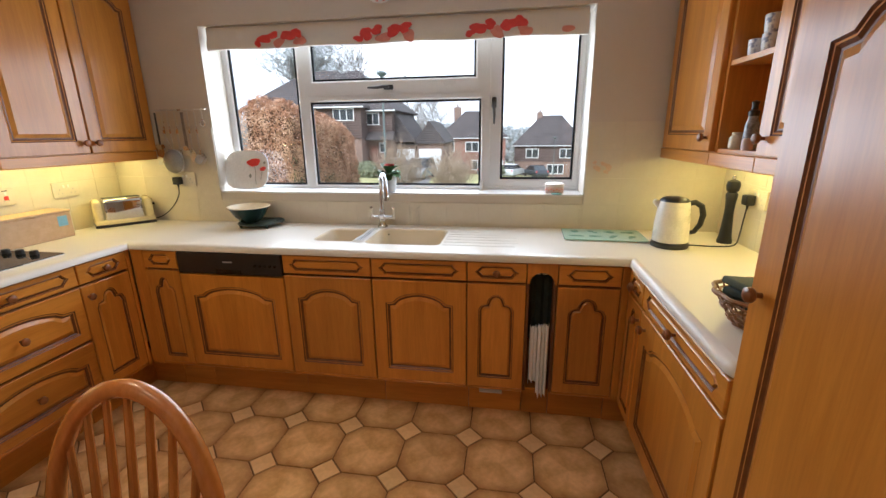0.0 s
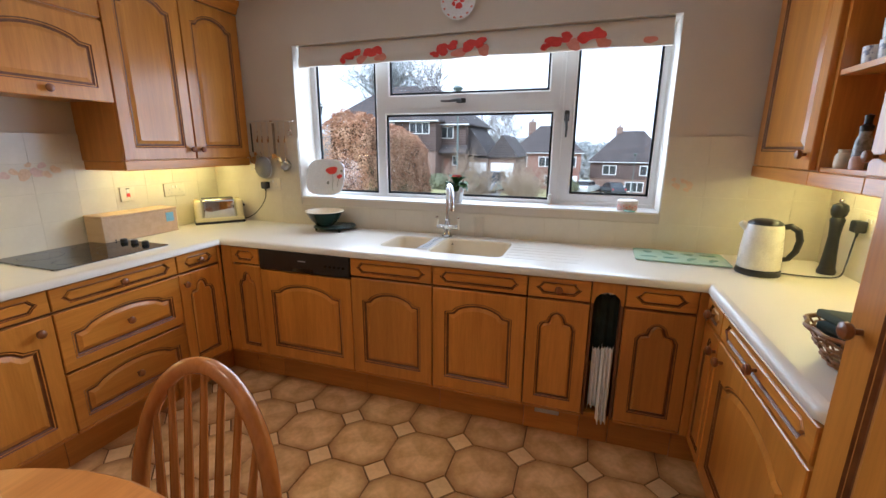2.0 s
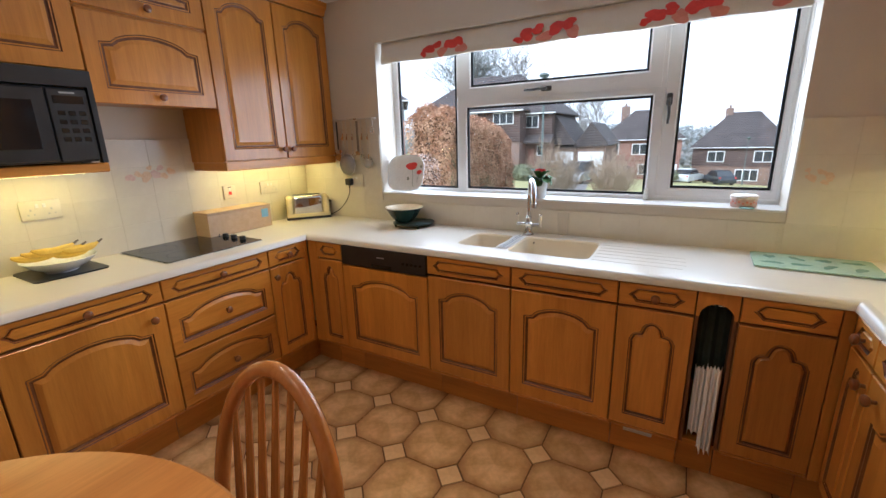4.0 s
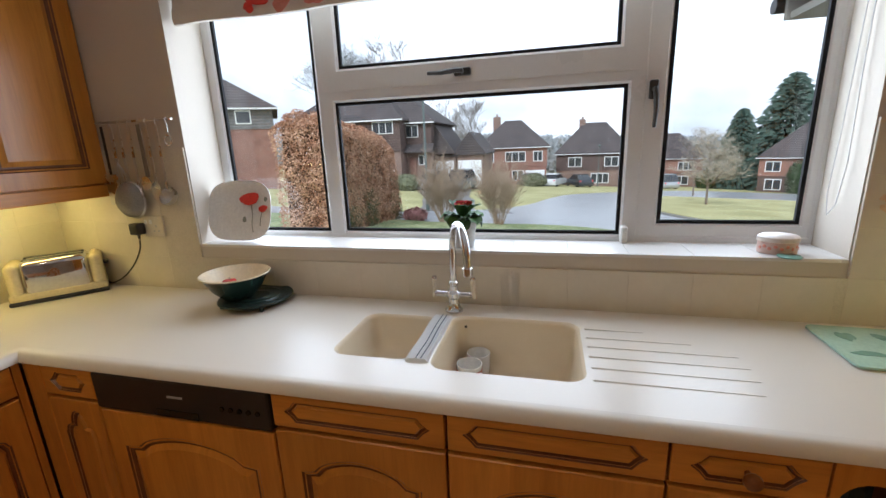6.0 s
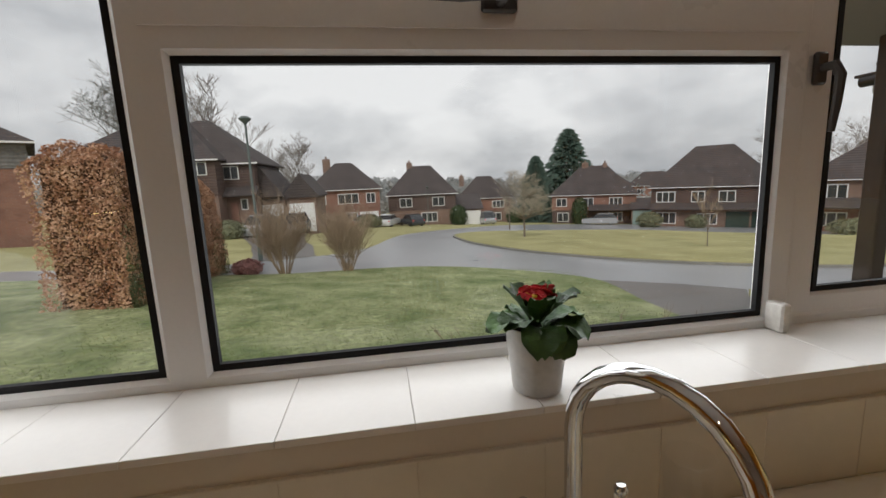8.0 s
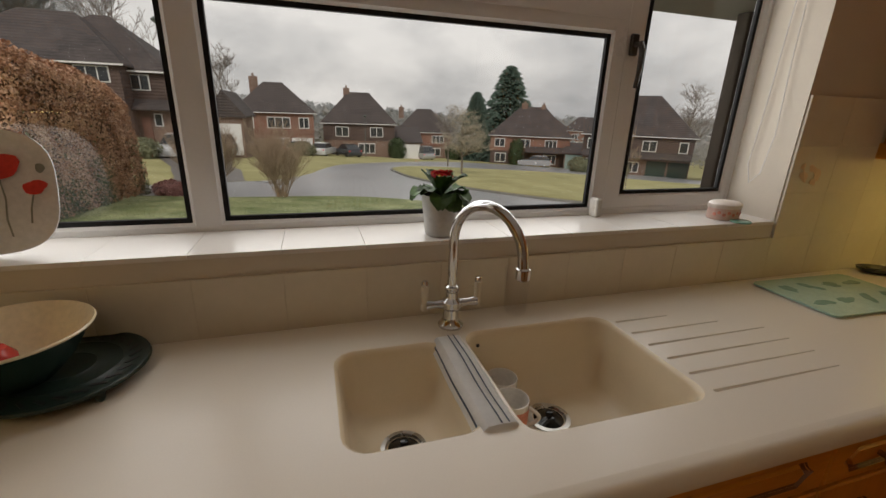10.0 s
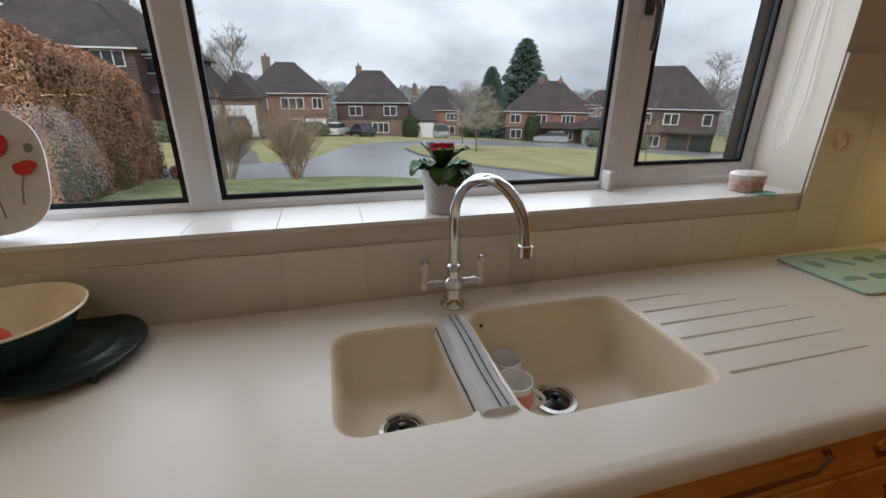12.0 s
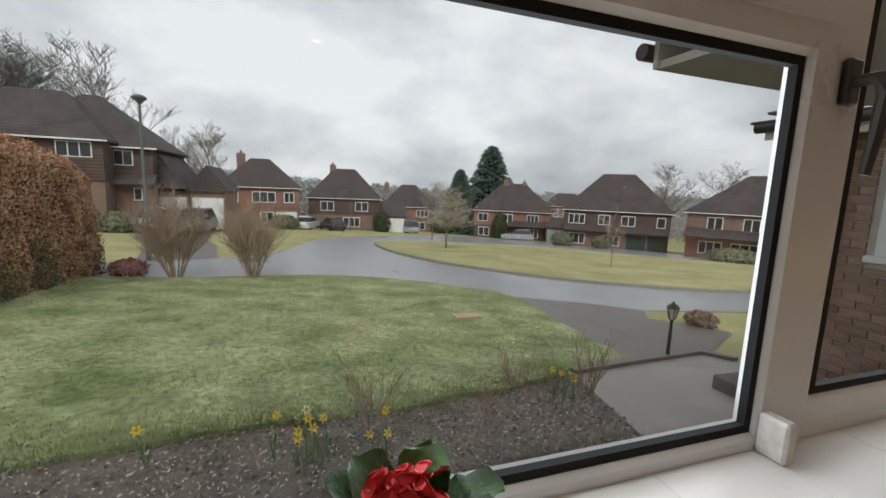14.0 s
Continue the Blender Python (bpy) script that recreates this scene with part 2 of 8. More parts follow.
OAK = wood("honey_oak", (0.46, 0.170, 0.018), (0.665, 0.285, 0.040), coat=0.22)
OAKX = wood("honey_oak_rail", (0.46, 0.170, 0.018), (0.665, 0.285, 0.040), along="x", coat=0.22)
GLAZE = surface("dark_glazed_moulding", (0.10, 0.032, 0.009), (0.20, 0.07, 0.018), 0.4, 20, 90)
KNOBWOOD = surface("turned_knob_wood", (0.17, 0.055, 0.016), (0.27, 0.10, 0.03), 0.3, 30, 120, coat=0.3)
CARCASS = surface("carcass_inside", (0.16, 0.062, 0.02), (0.22, 0.09, 0.03), 0.55, 5, 60)
CHAIRWOOD = wood("pine_chair", (0.38, 0.13, 0.025), (0.54, 0.21, 0.045), rough=0.25)
TABLEWOOD = wood("pine_table", (0.50, 0.19, 0.035), (0.66, 0.29, 0.07), rough=0.3, along="y")
CARD = surface("pale_wood_box", (0.58, 0.39, 0.22), (0.66, 0.47, 0.29), 0.6, 4, 70, stretch=(1, 8, 8))
WORKTOP = surface("cream_worktop", (0.69, 0.635, 0.55), (0.71, 0.655, 0.57), 0.30, 3, 300, bump=0.0, mottle=0.02, wander=0.015)
SINKM = surface("cream_sink", (0.70, 0.60, 0.44), (0.74, 0.64, 0.48), 0.25, 5, 200, bump=0.02, mottle=0.02, wander=0.015)
PAINT = surface("cream_wall_paint", (0.60, 0.54, 0.455), (0.64, 0.58, 0.495), 0.7, 2.5, 120, bump=0.03, dist=0.0005, mottle=0.02)
CEILPAINT = surface("white_ceiling_paint", (0.78, 0.78, 0.77), (0.82, 0.82, 0.81), 0.8, 2, 100, bump=0.03, dist=0.0005, mottle=0.02)
TILEM = surface("cream_wall_tile", (0.66, 0.60, 0.49), (0.71, 0.655, 0.545), 0.22, 6, 60, bump=0.03, vary=0.02, mottle=0.02, wander=0.015)
GROUT = surface("cream_grout", (0.62, 0.56, 0.455), (0.66, 0.605, 0.50), 0.85, 30, 200)
UPVC = surface("white_window_plastic", (0.70, 0.69, 0.68), (0.74, 0.73, 0.72), 0.3, 3, 150, bump=0.01, mottle=0.02)
GASKET = surface("black_gasket", (0.006, 0.006, 0.007), (0.010, 0.010, 0.011), 0.95, bump=0.0)
FLOORT = surface("terracotta_floor_tile", (0.58, 0.325, 0.125), (0.86, 0.575, 0.28), 0.32, 8.0, 55, bump=0.06, vary=0.08, contrast=(0.36, 0.62))


def burnt_edges(m, r0, r1, dark):
    """Glaze that browns towards the rim of each tile."""
    nt = m.node_tree
    b = nt.nodes["Principled BSDF"]
    ln = nt.nodes.new("ShaderNodeVectorMath")
    ln.operation = "LENGTH"
    nz = add(nt, "ShaderNodeTexNoise", Scale=14.0, Detail=3.0)
    v = coords(nt)
    nt.links.new(v, nz.inputs["Vector"])
    nt.links.new(v, ln.inputs[0])
    ma = nt.nodes.new("ShaderNodeMath")
    ma.operation = "MULTIPLY_ADD"
    ma.inputs[1].default_value = 0.05
    nt.links.new(nz.outputs["Fac"], ma.inputs[0])
    nt.links.new(ln.outputs["Value"], ma.inputs[2])
    rm = ramp(nt, ma.outputs[0], [(r0, (1.0, 1.0, 1.0)), (r1, dark)])
    old = b.inputs["Base Color"].links[0].from_socket
    nt.links.new(mixed(nt, 1.0, old, rm, "MULTIPLY"), b.inputs["Base Color"])


burnt_edges(FLOORT, 0.135, 0.185, (0.60, 0.50, 0.42))
FLOORD = surface("terracotta_floor_inset", (0.74, 0.48, 0.23), (0.85, 0.60, 0.32), 0.34, 9, 55, bump=0.06, vary=0.06)
FGROUT = surface("dark_floor_grout", (0.13, 0.065, 0.028), (0.19, 0.10, 0.045), 0.9, 30, 150)
HANDLEM = surface("dark_bronze_handle", (0.035, 0.030, 0.027), (0.060, 0.052, 0.047), 0.45, 10, 100, metal=0.3)
CHROME = surface("polished_chrome", (0.62, 0.62, 0.63), (0.66, 0.66, 0.67), 0.06, 10, 100, metal=1.0, bump=0.0)
STEEL = surface("brushed_steel", (0.55, 0.54, 0.52), (0.66, 0.65, 0.62), 0.28, 12, 150, metal=1.0, bump=0.02)
BLACKP = surface("black_plastic", (0.012, 0.012, 0.013), (0.022, 0.022, 0.024), 0.35, 10, 150)
BLACKG = surface("black_glass", (0.010, 0.010, 0.011), (0.014, 0.014, 0.015), 0.06, 10, 150, bump=0.0)
GREYPR = surface("grey_print", (0.40, 0.40, 0.40), (0.45, 0.45, 0.45), 0.5)
CREAMP = surface("cream_enamel", (0.76, 0.66, 0.36), (0.81, 0.71, 0.42), 0.2, 8, 100, bump=0.01)
SILLT = surface("white_sill_tile", (0.70, 0.67, 0.63), (0.74, 0.71, 0.67), 0.28, 8, 100, bump=0.01, mottle=0.02, wander=0.015)
WHITEP = surface("white_porcelain", (0.78, 0.77, 0.75), (0.82, 0.81, 0.79), 0.15, 8, 100, bump=0.01, wander=0.015)
GREENE = surface("dark_green_enamel", (0.012, 0.032, 0.027), (0.020, 0.048, 0.040), 0.22, 8, 100, bump=0.02)
IRON = surface("dark_green_cast_iron", (0.010, 0.022, 0.018), (0.018, 0.036, 0.030), 0.4, 25, 160, bump=0.1)
CREAME = surface("cream_enamel_inside", (0.70, 0.58, 0.38), (0.75, 0.64, 0.44), 0.2, 8, 100, bump=0.01)
REDP = surface("poppy_red", (0.62, 0.030, 0.022), (0.72, 0.055, 0.035), 0.5, 30, 120)
PINKP = surface("faded_poppy", (0.66, 0.22, 0.16), (0.74, 0.32, 0.24), 0.7, 30, 120)
STALK = surface("grey_green_stalk", (0.22, 0.23, 0.19), (0.30, 0.31, 0.26), 0.6)
PEACH = surface("faded_peach_print", (0.66, 0.45, 0.28), (0.72, 0.54, 0.38), 0.5, 30, 120)
FABRIC = surface("cream_blind_fabric", (0.70, 0.66, 0.58), (0.76, 0.72, 0.64), 0.9, 5, 300, bump=0.15)
TOWEL = surface("white_tea_towel", (0.84, 0.83, 0.82), (0.88, 0.875, 0.865), 0.95, 30, 120, bump=0.0, mottle=0.03)
TOWELB = surface("blue_grey_stripe", (0.10, 0.13, 0.17), (0.14, 0.17, 0.22), 0.95, 30, 120, bump=0.0, mottle=0.03)
APPLE = surface("red_apple_skin", (0.42, 0.03, 0.03), (0.52, 0.06, 0.04), 0.25, 9, 60)
BANANA = surface("ripe_banana_skin", (0.72, 0.46, 0.04), (0.80, 0.56, 0.07), 0.45, 9, 60)
POTG = surface("grey_glazed_pot", (0.50, 0.50, 0.49), (0.56, 0.56, 0.55), 0.4, 8, 90)
LEAF = surface("primrose_leaf", (0.012, 0.045, 0.008), (0.060, 0.150, 0.022), 0.55, 22, 90, bump=0.6, dist=0.004, vary=0.35)
PETAL = surface("crimson_petal", (0.52, 0.008, 0.014), (0.68, 0.02, 0.03), 0.6, 30, 120)
PETALY = surface("yellow_eye", (0.80, 0.50, 0.05), (0.85, 0.60, 0.08), 0.6)
WICKER = surface("brown_wicker", (0.20, 0.09, 0.03), (0.32, 0.16, 0.06), 0.55, 40, 150)
OLIVE = surface("dark_olive_cloth", (0.055, 0.065, 0.035), (0.085, 0.095, 0.055), 0.9, 20, 200)
DARKCLOTH = surface("dark_cloth", (0.02, 0.035, 0.03), (0.04, 0.06, 0.05), 0.9, 20, 200)
TEALG = surface("mint_glass_board", (0.36, 0.56, 0.46), (0.45, 0.65, 0.54), 0.12, 10, 100, bump=0.0)
TEALD = surface("dark_leaf_print", (0.14, 0.30, 0.24), (0.20, 0.37, 0.30), 0.15, 30, 100, bump=0.0)
PAPERBL = surface("pale_blue_note", (0.22, 0.50, 0.68), (0.27, 0.56, 0.73), 0.7)
PINKTIN = surface("pink_trinket_tin", (0.62, 0.42, 0.36), (0.70, 0.52, 0.45), 0.35, 14, 90)
GLASS = glass("clear_pane_glass", (0.97, 0.98, 0.975))
CLEARG = glass("drinking_glass", (0.99, 0.99, 0.99), 0.02, 0.035)
LAMPW = shine("warm_under_cabinet_tube", (1.0, 0.80, 0.28), 6.0)
SPOT = shine("warm_spot_lens", (1.0, 0.86, 0.68), 14.0)

GRASST = surface("grass_blades", (0.11, 0.165, 0.04), (0.40, 0.44, 0.20), 0.8, 3.5, 40, mottle=0.25, bump=0.0)
GRASS = surface("frosty_lawn", (0.115, 0.17, 0.045), (0.47, 0.49, 0.26), 0.95, 1.25, 14, mottle=0.55, bump=0.6, dist=0.02, contrast=(0.28, 0.72))
VERGE = surface("yellowed_verge_grass", (0.30, 0.285, 0.11), (0.50, 0.455, 0.22), 0.95, 0.5, 9, mottle=0.25, bump=0.4, dist=0.03)
ASPHALT = surface("damp_asphalt", (0.25, 0.255, 0.265), (0.35, 0.355, 0.365), 0.30, 0.35, 60, bump=0.1)
DRIVE = surface("dark_drive_asphalt", (0.125, 0.11, 0.10), (0.19, 0.17, 0.155), 0.5, 0.8, 60, bump=0.15)
# light brown path, colour raised further to stand for the window pane's reflection
PAVING = surface("brown_paving_paled", (0.29, 0.26, 0.225), (0.40, 0.365, 0.32), 0.55, 1.5, 50, bump=0.15)
SOIL2 = surface("dark_weathered_stone", (0.10, 0.088, 0.075), (0.17, 0.15, 0.13), 0.8, 5, 50)
KERB = surface("concrete_kerb", (0.22, 0.21, 0.19), (0.30, 0.29, 0.26), 0.9, 3, 40)
SOIL = surface("dark_wet_soil", (0.075, 0.060, 0.045), (0.19, 0.155, 0.12), 0.9, 5, 40, bump=0.8, dist=0.03)
ROOF = rooftile("brown_clay_roof_tiles", (0.058, 0.048, 0.047), (0.104, 0.085, 0.081))
HUNG = rooftile("dark_hung_tiles", (0.088, 0.060, 0.053), (0.142, 0.097, 0.084))
BRICKF = brickwork("red_house_brick", (0.25, 0.105, 0.075), (0.32, 0.145, 0.105), (0.30, 0.24, 0.20))
BRICKD = brickwork("brown_house_brick", (0.19, 0.105, 0.078), (0.25, 0.145, 0.107), (0.34, 0.30, 0.26))
TRIMW = surface("white_outdoor_paint", (0.80, 0.80, 0.79), (0.85, 0.85, 0.84), 0.5, 2, 40)
GDOOR = surface("pale_green_garage_door", (0.30, 0.42, 0.38), (0.36, 0.48, 0.44), 0.5, 2, 40)
GDOORD = surface("dark_green_garage_door", (0.020, 0.045, 0.035), (0.03, 0.06, 0.048), 0.5, 2, 40)
WINDARK = surface("dark_window_glass", (0.03, 0.035, 0.04), (0.06, 0.065, 0.07), 0.08, 1, 10, bump=0.0)
BARK = surface("grey_brown_bark", (0.15, 0.12, 0.095), (0.25, 0.205, 0.16), 0.9, 6, 40, bump=0.5, dist=0.02)
TWIG = surface("brown_twigs", (0.30, 0.22, 0.155), (0.46, 0.35, 0.25), 0.9, 6, 40)
FIRN = surface("dark_fir_needles", (0.045, 0.085, 0.065), (0.08, 0.125, 0.095), 0.8, 3, 30)
CONIFER = surface("clipped_conifer", (0.03, 0.055, 0.02), (0.06, 0.09, 0.035), 0.85, 3, 30)
BEECH = surface("dry_beech_leaves", (0.38, 0.165, 0.08), (0.76, 0.48, 0.31), 0.5, 2.6, 30, contrast=(0.35, 0.65), mottle=0.35)
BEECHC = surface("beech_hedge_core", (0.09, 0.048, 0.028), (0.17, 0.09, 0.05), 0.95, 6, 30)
# grey-green of distant trees, paled so the colour itself carries the haze
FARW = surface("far_wood_haze_tone", (0.26, 0.28, 0.285), (0.34, 0.355, 0.36), 1.0, 0.06, 1.0, bump=0.0)
LAMPGR = surface("grey_green_lamp_post", (0.09, 0.12, 0.11), (0.13, 0.16, 0.15), 0.5, 4, 60)

# ---------------------------------------------------------------- room
X1, YB, ZC = 3.69, -4.3, 2.335
WX0, WX1, WZ0, WZ1 = 0.750, 2.972, 1.09, 2.045   # window recess


def wall(name, boxes, mat, label):
    bm = bmesh.new()
    for b in boxes:
        box(bm, *b)
    return tagged(link(name, bm, mat), label, "wall", kind="structure")


T = 0.240
wall("wall_north", [(-T, WX0, 0, T, -1.6, 2.75), (WX1, X1 + T, 0, T, -1.6, 2.75), (WX0, WX1, 0, T, -1.6, WZ0 - 0.012), (WX0, WX1, 0, T, WZ1, 2.75)], PAINT,
     "cream painted kitchen wall around the wide window")
wall("wall_west", [(-T, 0, YB, 0, -0.2, 2.75)], PAINT, "cream painted wall behind the hob run")
wall("wall_east", [(X1, X1 + T, YB, 0, -0.2, 2.75)], PAINT, "cream painted wall behind the kettle")
wall("wall_south", [(-T, X1 + T, YB - T, YB, -0.2, 2.75)], PAINT, "plain cream wall behind the table")
tagged(link("ceiling", abox(-T, X1 + T, YB - T, T, ZC, ZC + 0.12), CEILPAINT), "plain white painted kitchen ceiling", "ceiling", kind="structure")
floor = tagged(link("floor", abox(-T, X1 + T, YB - T, T, -0.2, -0.005), FGROUT), "terracotta octagon tiled floor with dark grout", "floor", kind="structure")


def rail(name, m, w, profile_d, h, mat, parent, bev=0.004):
    ob = part(name, abox(0, w, 0, profile_d, 0, h, bev), mat, parent)
    ob.matrix_basis = m
    return ob


# window: frame members, panes, beads, handles
win = thing("window_1", pose(0, 0, 0), "white plastic casement window with four panes over the sink", "window", kind="structure")
FY0, FY1 = 0.181, 0.2135
GL = (0.792, 1.243, 1.112, 1.99)
GM = (1.316, 2.386, 1.114, 1.625)
GU = (1.345, 2.355, 1.745, 1.985)
GR = (2.506, 2.932, 1.155, 1.960)


def ring(bm, x0, x1, z0, z1, g, y0, y1, bev=0.006):
    """A frame between an outer rectangle and the glass rectangle g."""
    a, b, c, d = g
    ox = [(x0, z0), (x1, z0), (x1, z1), (x0, z1)]
    ix = [(a, c), (b, c), (b, d), (a, d)]
    bead = 0.008
    jx = [(a - bead, c - bead), (b + bead, c - bead), (b + bead, d + bead), (a - bead, d + bead)]
    loops = [[bm.verts.new((x, y1, z)) for x, z in ox], [bm.verts.new((x, y0, z)) for x, z in ox], [bm.verts.new((x, y0, z)) for x, z in jx],
             [bm.verts.new((x, y0 + 0.006, z)) for x, z in ix], [bm.verts.new((x, y1, z)) for x, z in ix]]
    loops.append(loops[0])
    for p, q in zip(loops, loops[1:]):
        for i in range(4):
            j = (i + 1) % 4
            bm.faces.new((p[i], p[j], q[j], q[i]))
    return bm


part("window_frame", ring(bmesh.new(), WX0, 1.281, WZ0, WZ1, GL, FY0, FY1), UPVC, win)
part("window_frame", ring(bmesh.new(), 1.281, 2.420, WZ0, 1.665, GM, FY0, FY1), UPVC, win)
vent = part("top_vent", ring(bmesh.new(), 1.281, 2.420, 1.665, WZ1, GU, FY0 - 0.004, FY1), UPVC, win, "top hung vent sash")
part("window_frame", ring(bmesh.new(), 2.420, WX1, WZ0, WZ1, (2.445, 2.955, 1.115, 2.0), FY0, FY1), UPVC, win)
casement = part("casement", ring(bmesh.new(), 2.442, 2.958, 1.112, 2.003, GR, FY0 + 0.004, FY1 - 0.003), UPVC, win, "side hung opening casement")
for g in (GL, GM, GU, GR):
    p = part("pane", abox(g[0] - 0.005, g[1] + 0.005, 0.2005, 0.205, g[2] - 0.005, g[3] + 0.005), GLASS, win)
    p.visible_shadow = False
    gb, k = bmesh.new(), 0.012
    for q in ((g[0], g[0] + k, g[2], g[3]), (g[1] - k, g[1], g[2], g[3]), (g[0] + k, g[1] - k, g[2], g[2] + k), (g[0] + k, g[1] - k, g[3] - k, g[3])):
        box(gb, q[0], q[1], 0.1885, 0.2, q[2], q[3])
    part("gasket", gb, GASKET, win)


def handle(m, parent):
    bm = abox(-0.014, 0.014, -0.012, 0, -0.03, 0.03, 0.004)
    tube([(0, -0.008, 0), (0, -0.035, 0), (0.0, -0.045, -0.02), (0.004, -0.040, -0.07), (0.002, -0.036, -0.12)], [0.008, 0.009, 0.009, 0.0075, 0.006], 8, bm)
    ob = part("handle", bm, HANDLEM, parent, "dark bronze window handle", True)
    ob.matrix_basis = m
    return ob


handle(pose(2.463, FY0 + 0.004, 1.60), casement)
handle(pose(1.83, FY0 - 0.004, 1.70, 0, 90, 0), vent)
part("security_catch", abox(2.386, 2.408, 0.140, 0.1808, 1.0905, 1.150, 0.004), surface("worn_pale_catch", (0.60, 0.57, 0.52), (0.70, 0.68, 0.64), 0.4, 40), win, "small worn metal catch")
sill = tagged(link("window_sill", abox(WX0 + 0.001, WX1 - 0.001, 0.002, FY0 + 0.05, WZ0 - 0.012, WZ0 - 0.004), SILLT), "white tiled inner window sill", "sill", kind="structure")
for i in range(13):
    xa, xb = max(WX0, 0.709 + 0.187 * i), min(WX1, 0.709 + 0.187 * (i + 1))
    part("tile", abox(xa + 0.0004, xb - 0.0004, -0.006, FY0 + 0.04, WZ0 - 0.011, WZ0, 0.0008), SILLT, sill)
# outer sill and lintel side
part("outer_sill", abox(WX0 - 0.05, WX1 + 0.05, 0.2405, 0.30, WZ0 - 0.09, WZ0 - 0.03, 0.01), UPVC, win, "white outer sill")

# ---------------------------------------------------------------- cabinets
def inset(pts, d):
    out, n = [], len(pts)
    for i in range(n):
        a, b, c = Vector(pts[i - 1]), Vector(pts[i]), Vector(pts[(i + 1) % n])
        u, v = (b - a).normalized(), (c - b).normalized()
        n1, n2 = Vector((-u.y, u.x)), Vector((-v.y, v.x))
        k = (n1 + n2)
        k = k / max(0.35, k.length_squared / 2)
        out.append((b.x + k.x * d, b.y + k.y * d))
    return out


def cathedral(w, h, margin, rise, shoulder, n=14):
    """Panel outline (counter-clockwise) with an arched top, and where each point goes on the door's own rim."""
    x0, x1, z0 = margin, w - margin, margin
    zs = h - margin - rise
    pts, rim = [(x0, z0), (x1, z0), (x1, zs)], [(0, 0), (w, 0), (w, h)]
    narrow = w <= 0.34
    if narrow:
        shoulder, n = 0.003, 22
    a, b = x1 - shoulder, x0 + shoulder
    for i in range(n + 1):
        f = i / n
        x = a + (b - a) * f
        if narrow:
            u = abs(2 * f - 1)
            z = zs + rise * (0.38 * math.sqrt(max(0.0, 1 - ((u - 0.5) / 0.5) ** 2)) if u > 0.5 else 0.42 + 0.58 * math.sqrt(1 - (u / 0.51) ** 2))
        else:
            z = zs + 0.10 * rise + 0.90 * rise * math.sin(math.pi * f) ** 0.62
        pts.append((x, z))
        rim.append((x, h))
    pts.append((x0, zs))
    rim.append((0, h))
    return pts, rim


def scalloped(w, h, mx, mz):
    """Drawer panel outline with notched, pointed ends."""
    x0, x1, z0, z1 = mx, w - mx, mz, h - mz
    c, q = min(0.03, (x1 - x0) * 0.2), (z1 - z0) * 0.28
    pts = [(x0 + c, z0), (x1 - c, z0), (x1 - c * 0.55, z0 + q), (x1, h / 2), (x1 - c * 0.55, z1 - q), (x1 - c, z1), (x0 + c, z1), (x0 + c * 0.55, z1 - q), (x0, h / 2), (x0 + c * 0.55, z0 + q)]
    rim = [(0, 0), (w, 0), (w, z0 + q), (w, h / 2), (w, z1 - q), (w, h), (0, h), (0, z1 - q), (0, h / 2), (0, z0 + q)]
    return pts, rim


def panelled(w, h, pts, rim, thick=0.021, depth=0.008, mould=0.016, slope=0.018, lip=0.005):
    """Framed front with a routed moulding and a raised field; front face at y = -thick."""
    bm = bmesh.new()
    e = 0.003
    rim_in = [(min(max(x, e), w - e), min(max(z, e), h - e)) for x, z in rim]
    rings = [(rim, 0.0), (rim, -thick + e), (rim_in, -thick), (pts, -thick), (inset(pts, mould * 0.3), -thick + 0.004), (inset(pts, mould * 0.6), -thick + 0.003),
             (inset(pts, mould), -thick + depth), (inset(pts, mould + lip), -thick + depth), (inset(pts, mould + lip + slope), -thick + 0.001)]
    loops = [[bm.verts.new((x, y, z)) for x, z in r] for r, y in rings]
    n = len(pts)
    dark = {3, 5, 6}
    for k, (p, q) in enumerate(zip(loops, loops[1:])):
        for i in range(n):
            j = (i + 1) % n
            f = bm.faces.new((p[i], p[j], q[j], q[i]))
            f.material_index = 1 if k in dark else 0
    bm.faces.new(loops[-1])
    bm.faces.new(loops[0][::-1])
    return bm


KNOB = [(0.006, 0), (0.006, 0.012), (0.014, 0.016), (0.0175, 0.022), (0.016, 0.030), (0.009, 0.034), (0, 0.035)]


def knob(parent, x, z, y=-0.021):
    ob = part("knob", lathe(KNOB, 14), KNOBWOOD, parent, "turned dark wooden knob", True)
    ob.matrix_basis = pose(x, y, z, 90, 0, 0)


def door_front(parent, x, z, w, h, kn=None, margin=None, rise=None, name="door"):
    g = 0.002
    w, h = w - 2 * g, h - 2 * g
    margin = margin or min(0.062, w * 0.19)
    if w < 0.34:
        rise, shoulder = rise or 0.075, (w - 2 * margin) * 0.22
    else:
        rise, shoulder = rise or 0.055, (w - 2 * margin) * 0.11
    pts, rim = cathedral(w, h, margin, rise, shoulder)
    d = part(name, panelled(w, h, pts, rim, mould=0.011, slope=0.007, lip=0.004) if w < 0.34 else panelled(w, h, pts, rim), [OAK, GLAZE], parent)
    d.matrix_basis = pose(x + g, 0, z + g)
    if kn:
        knob(d, w * kn[0] if kn[0] <= 1 else kn[0], h * kn[1])
    return d


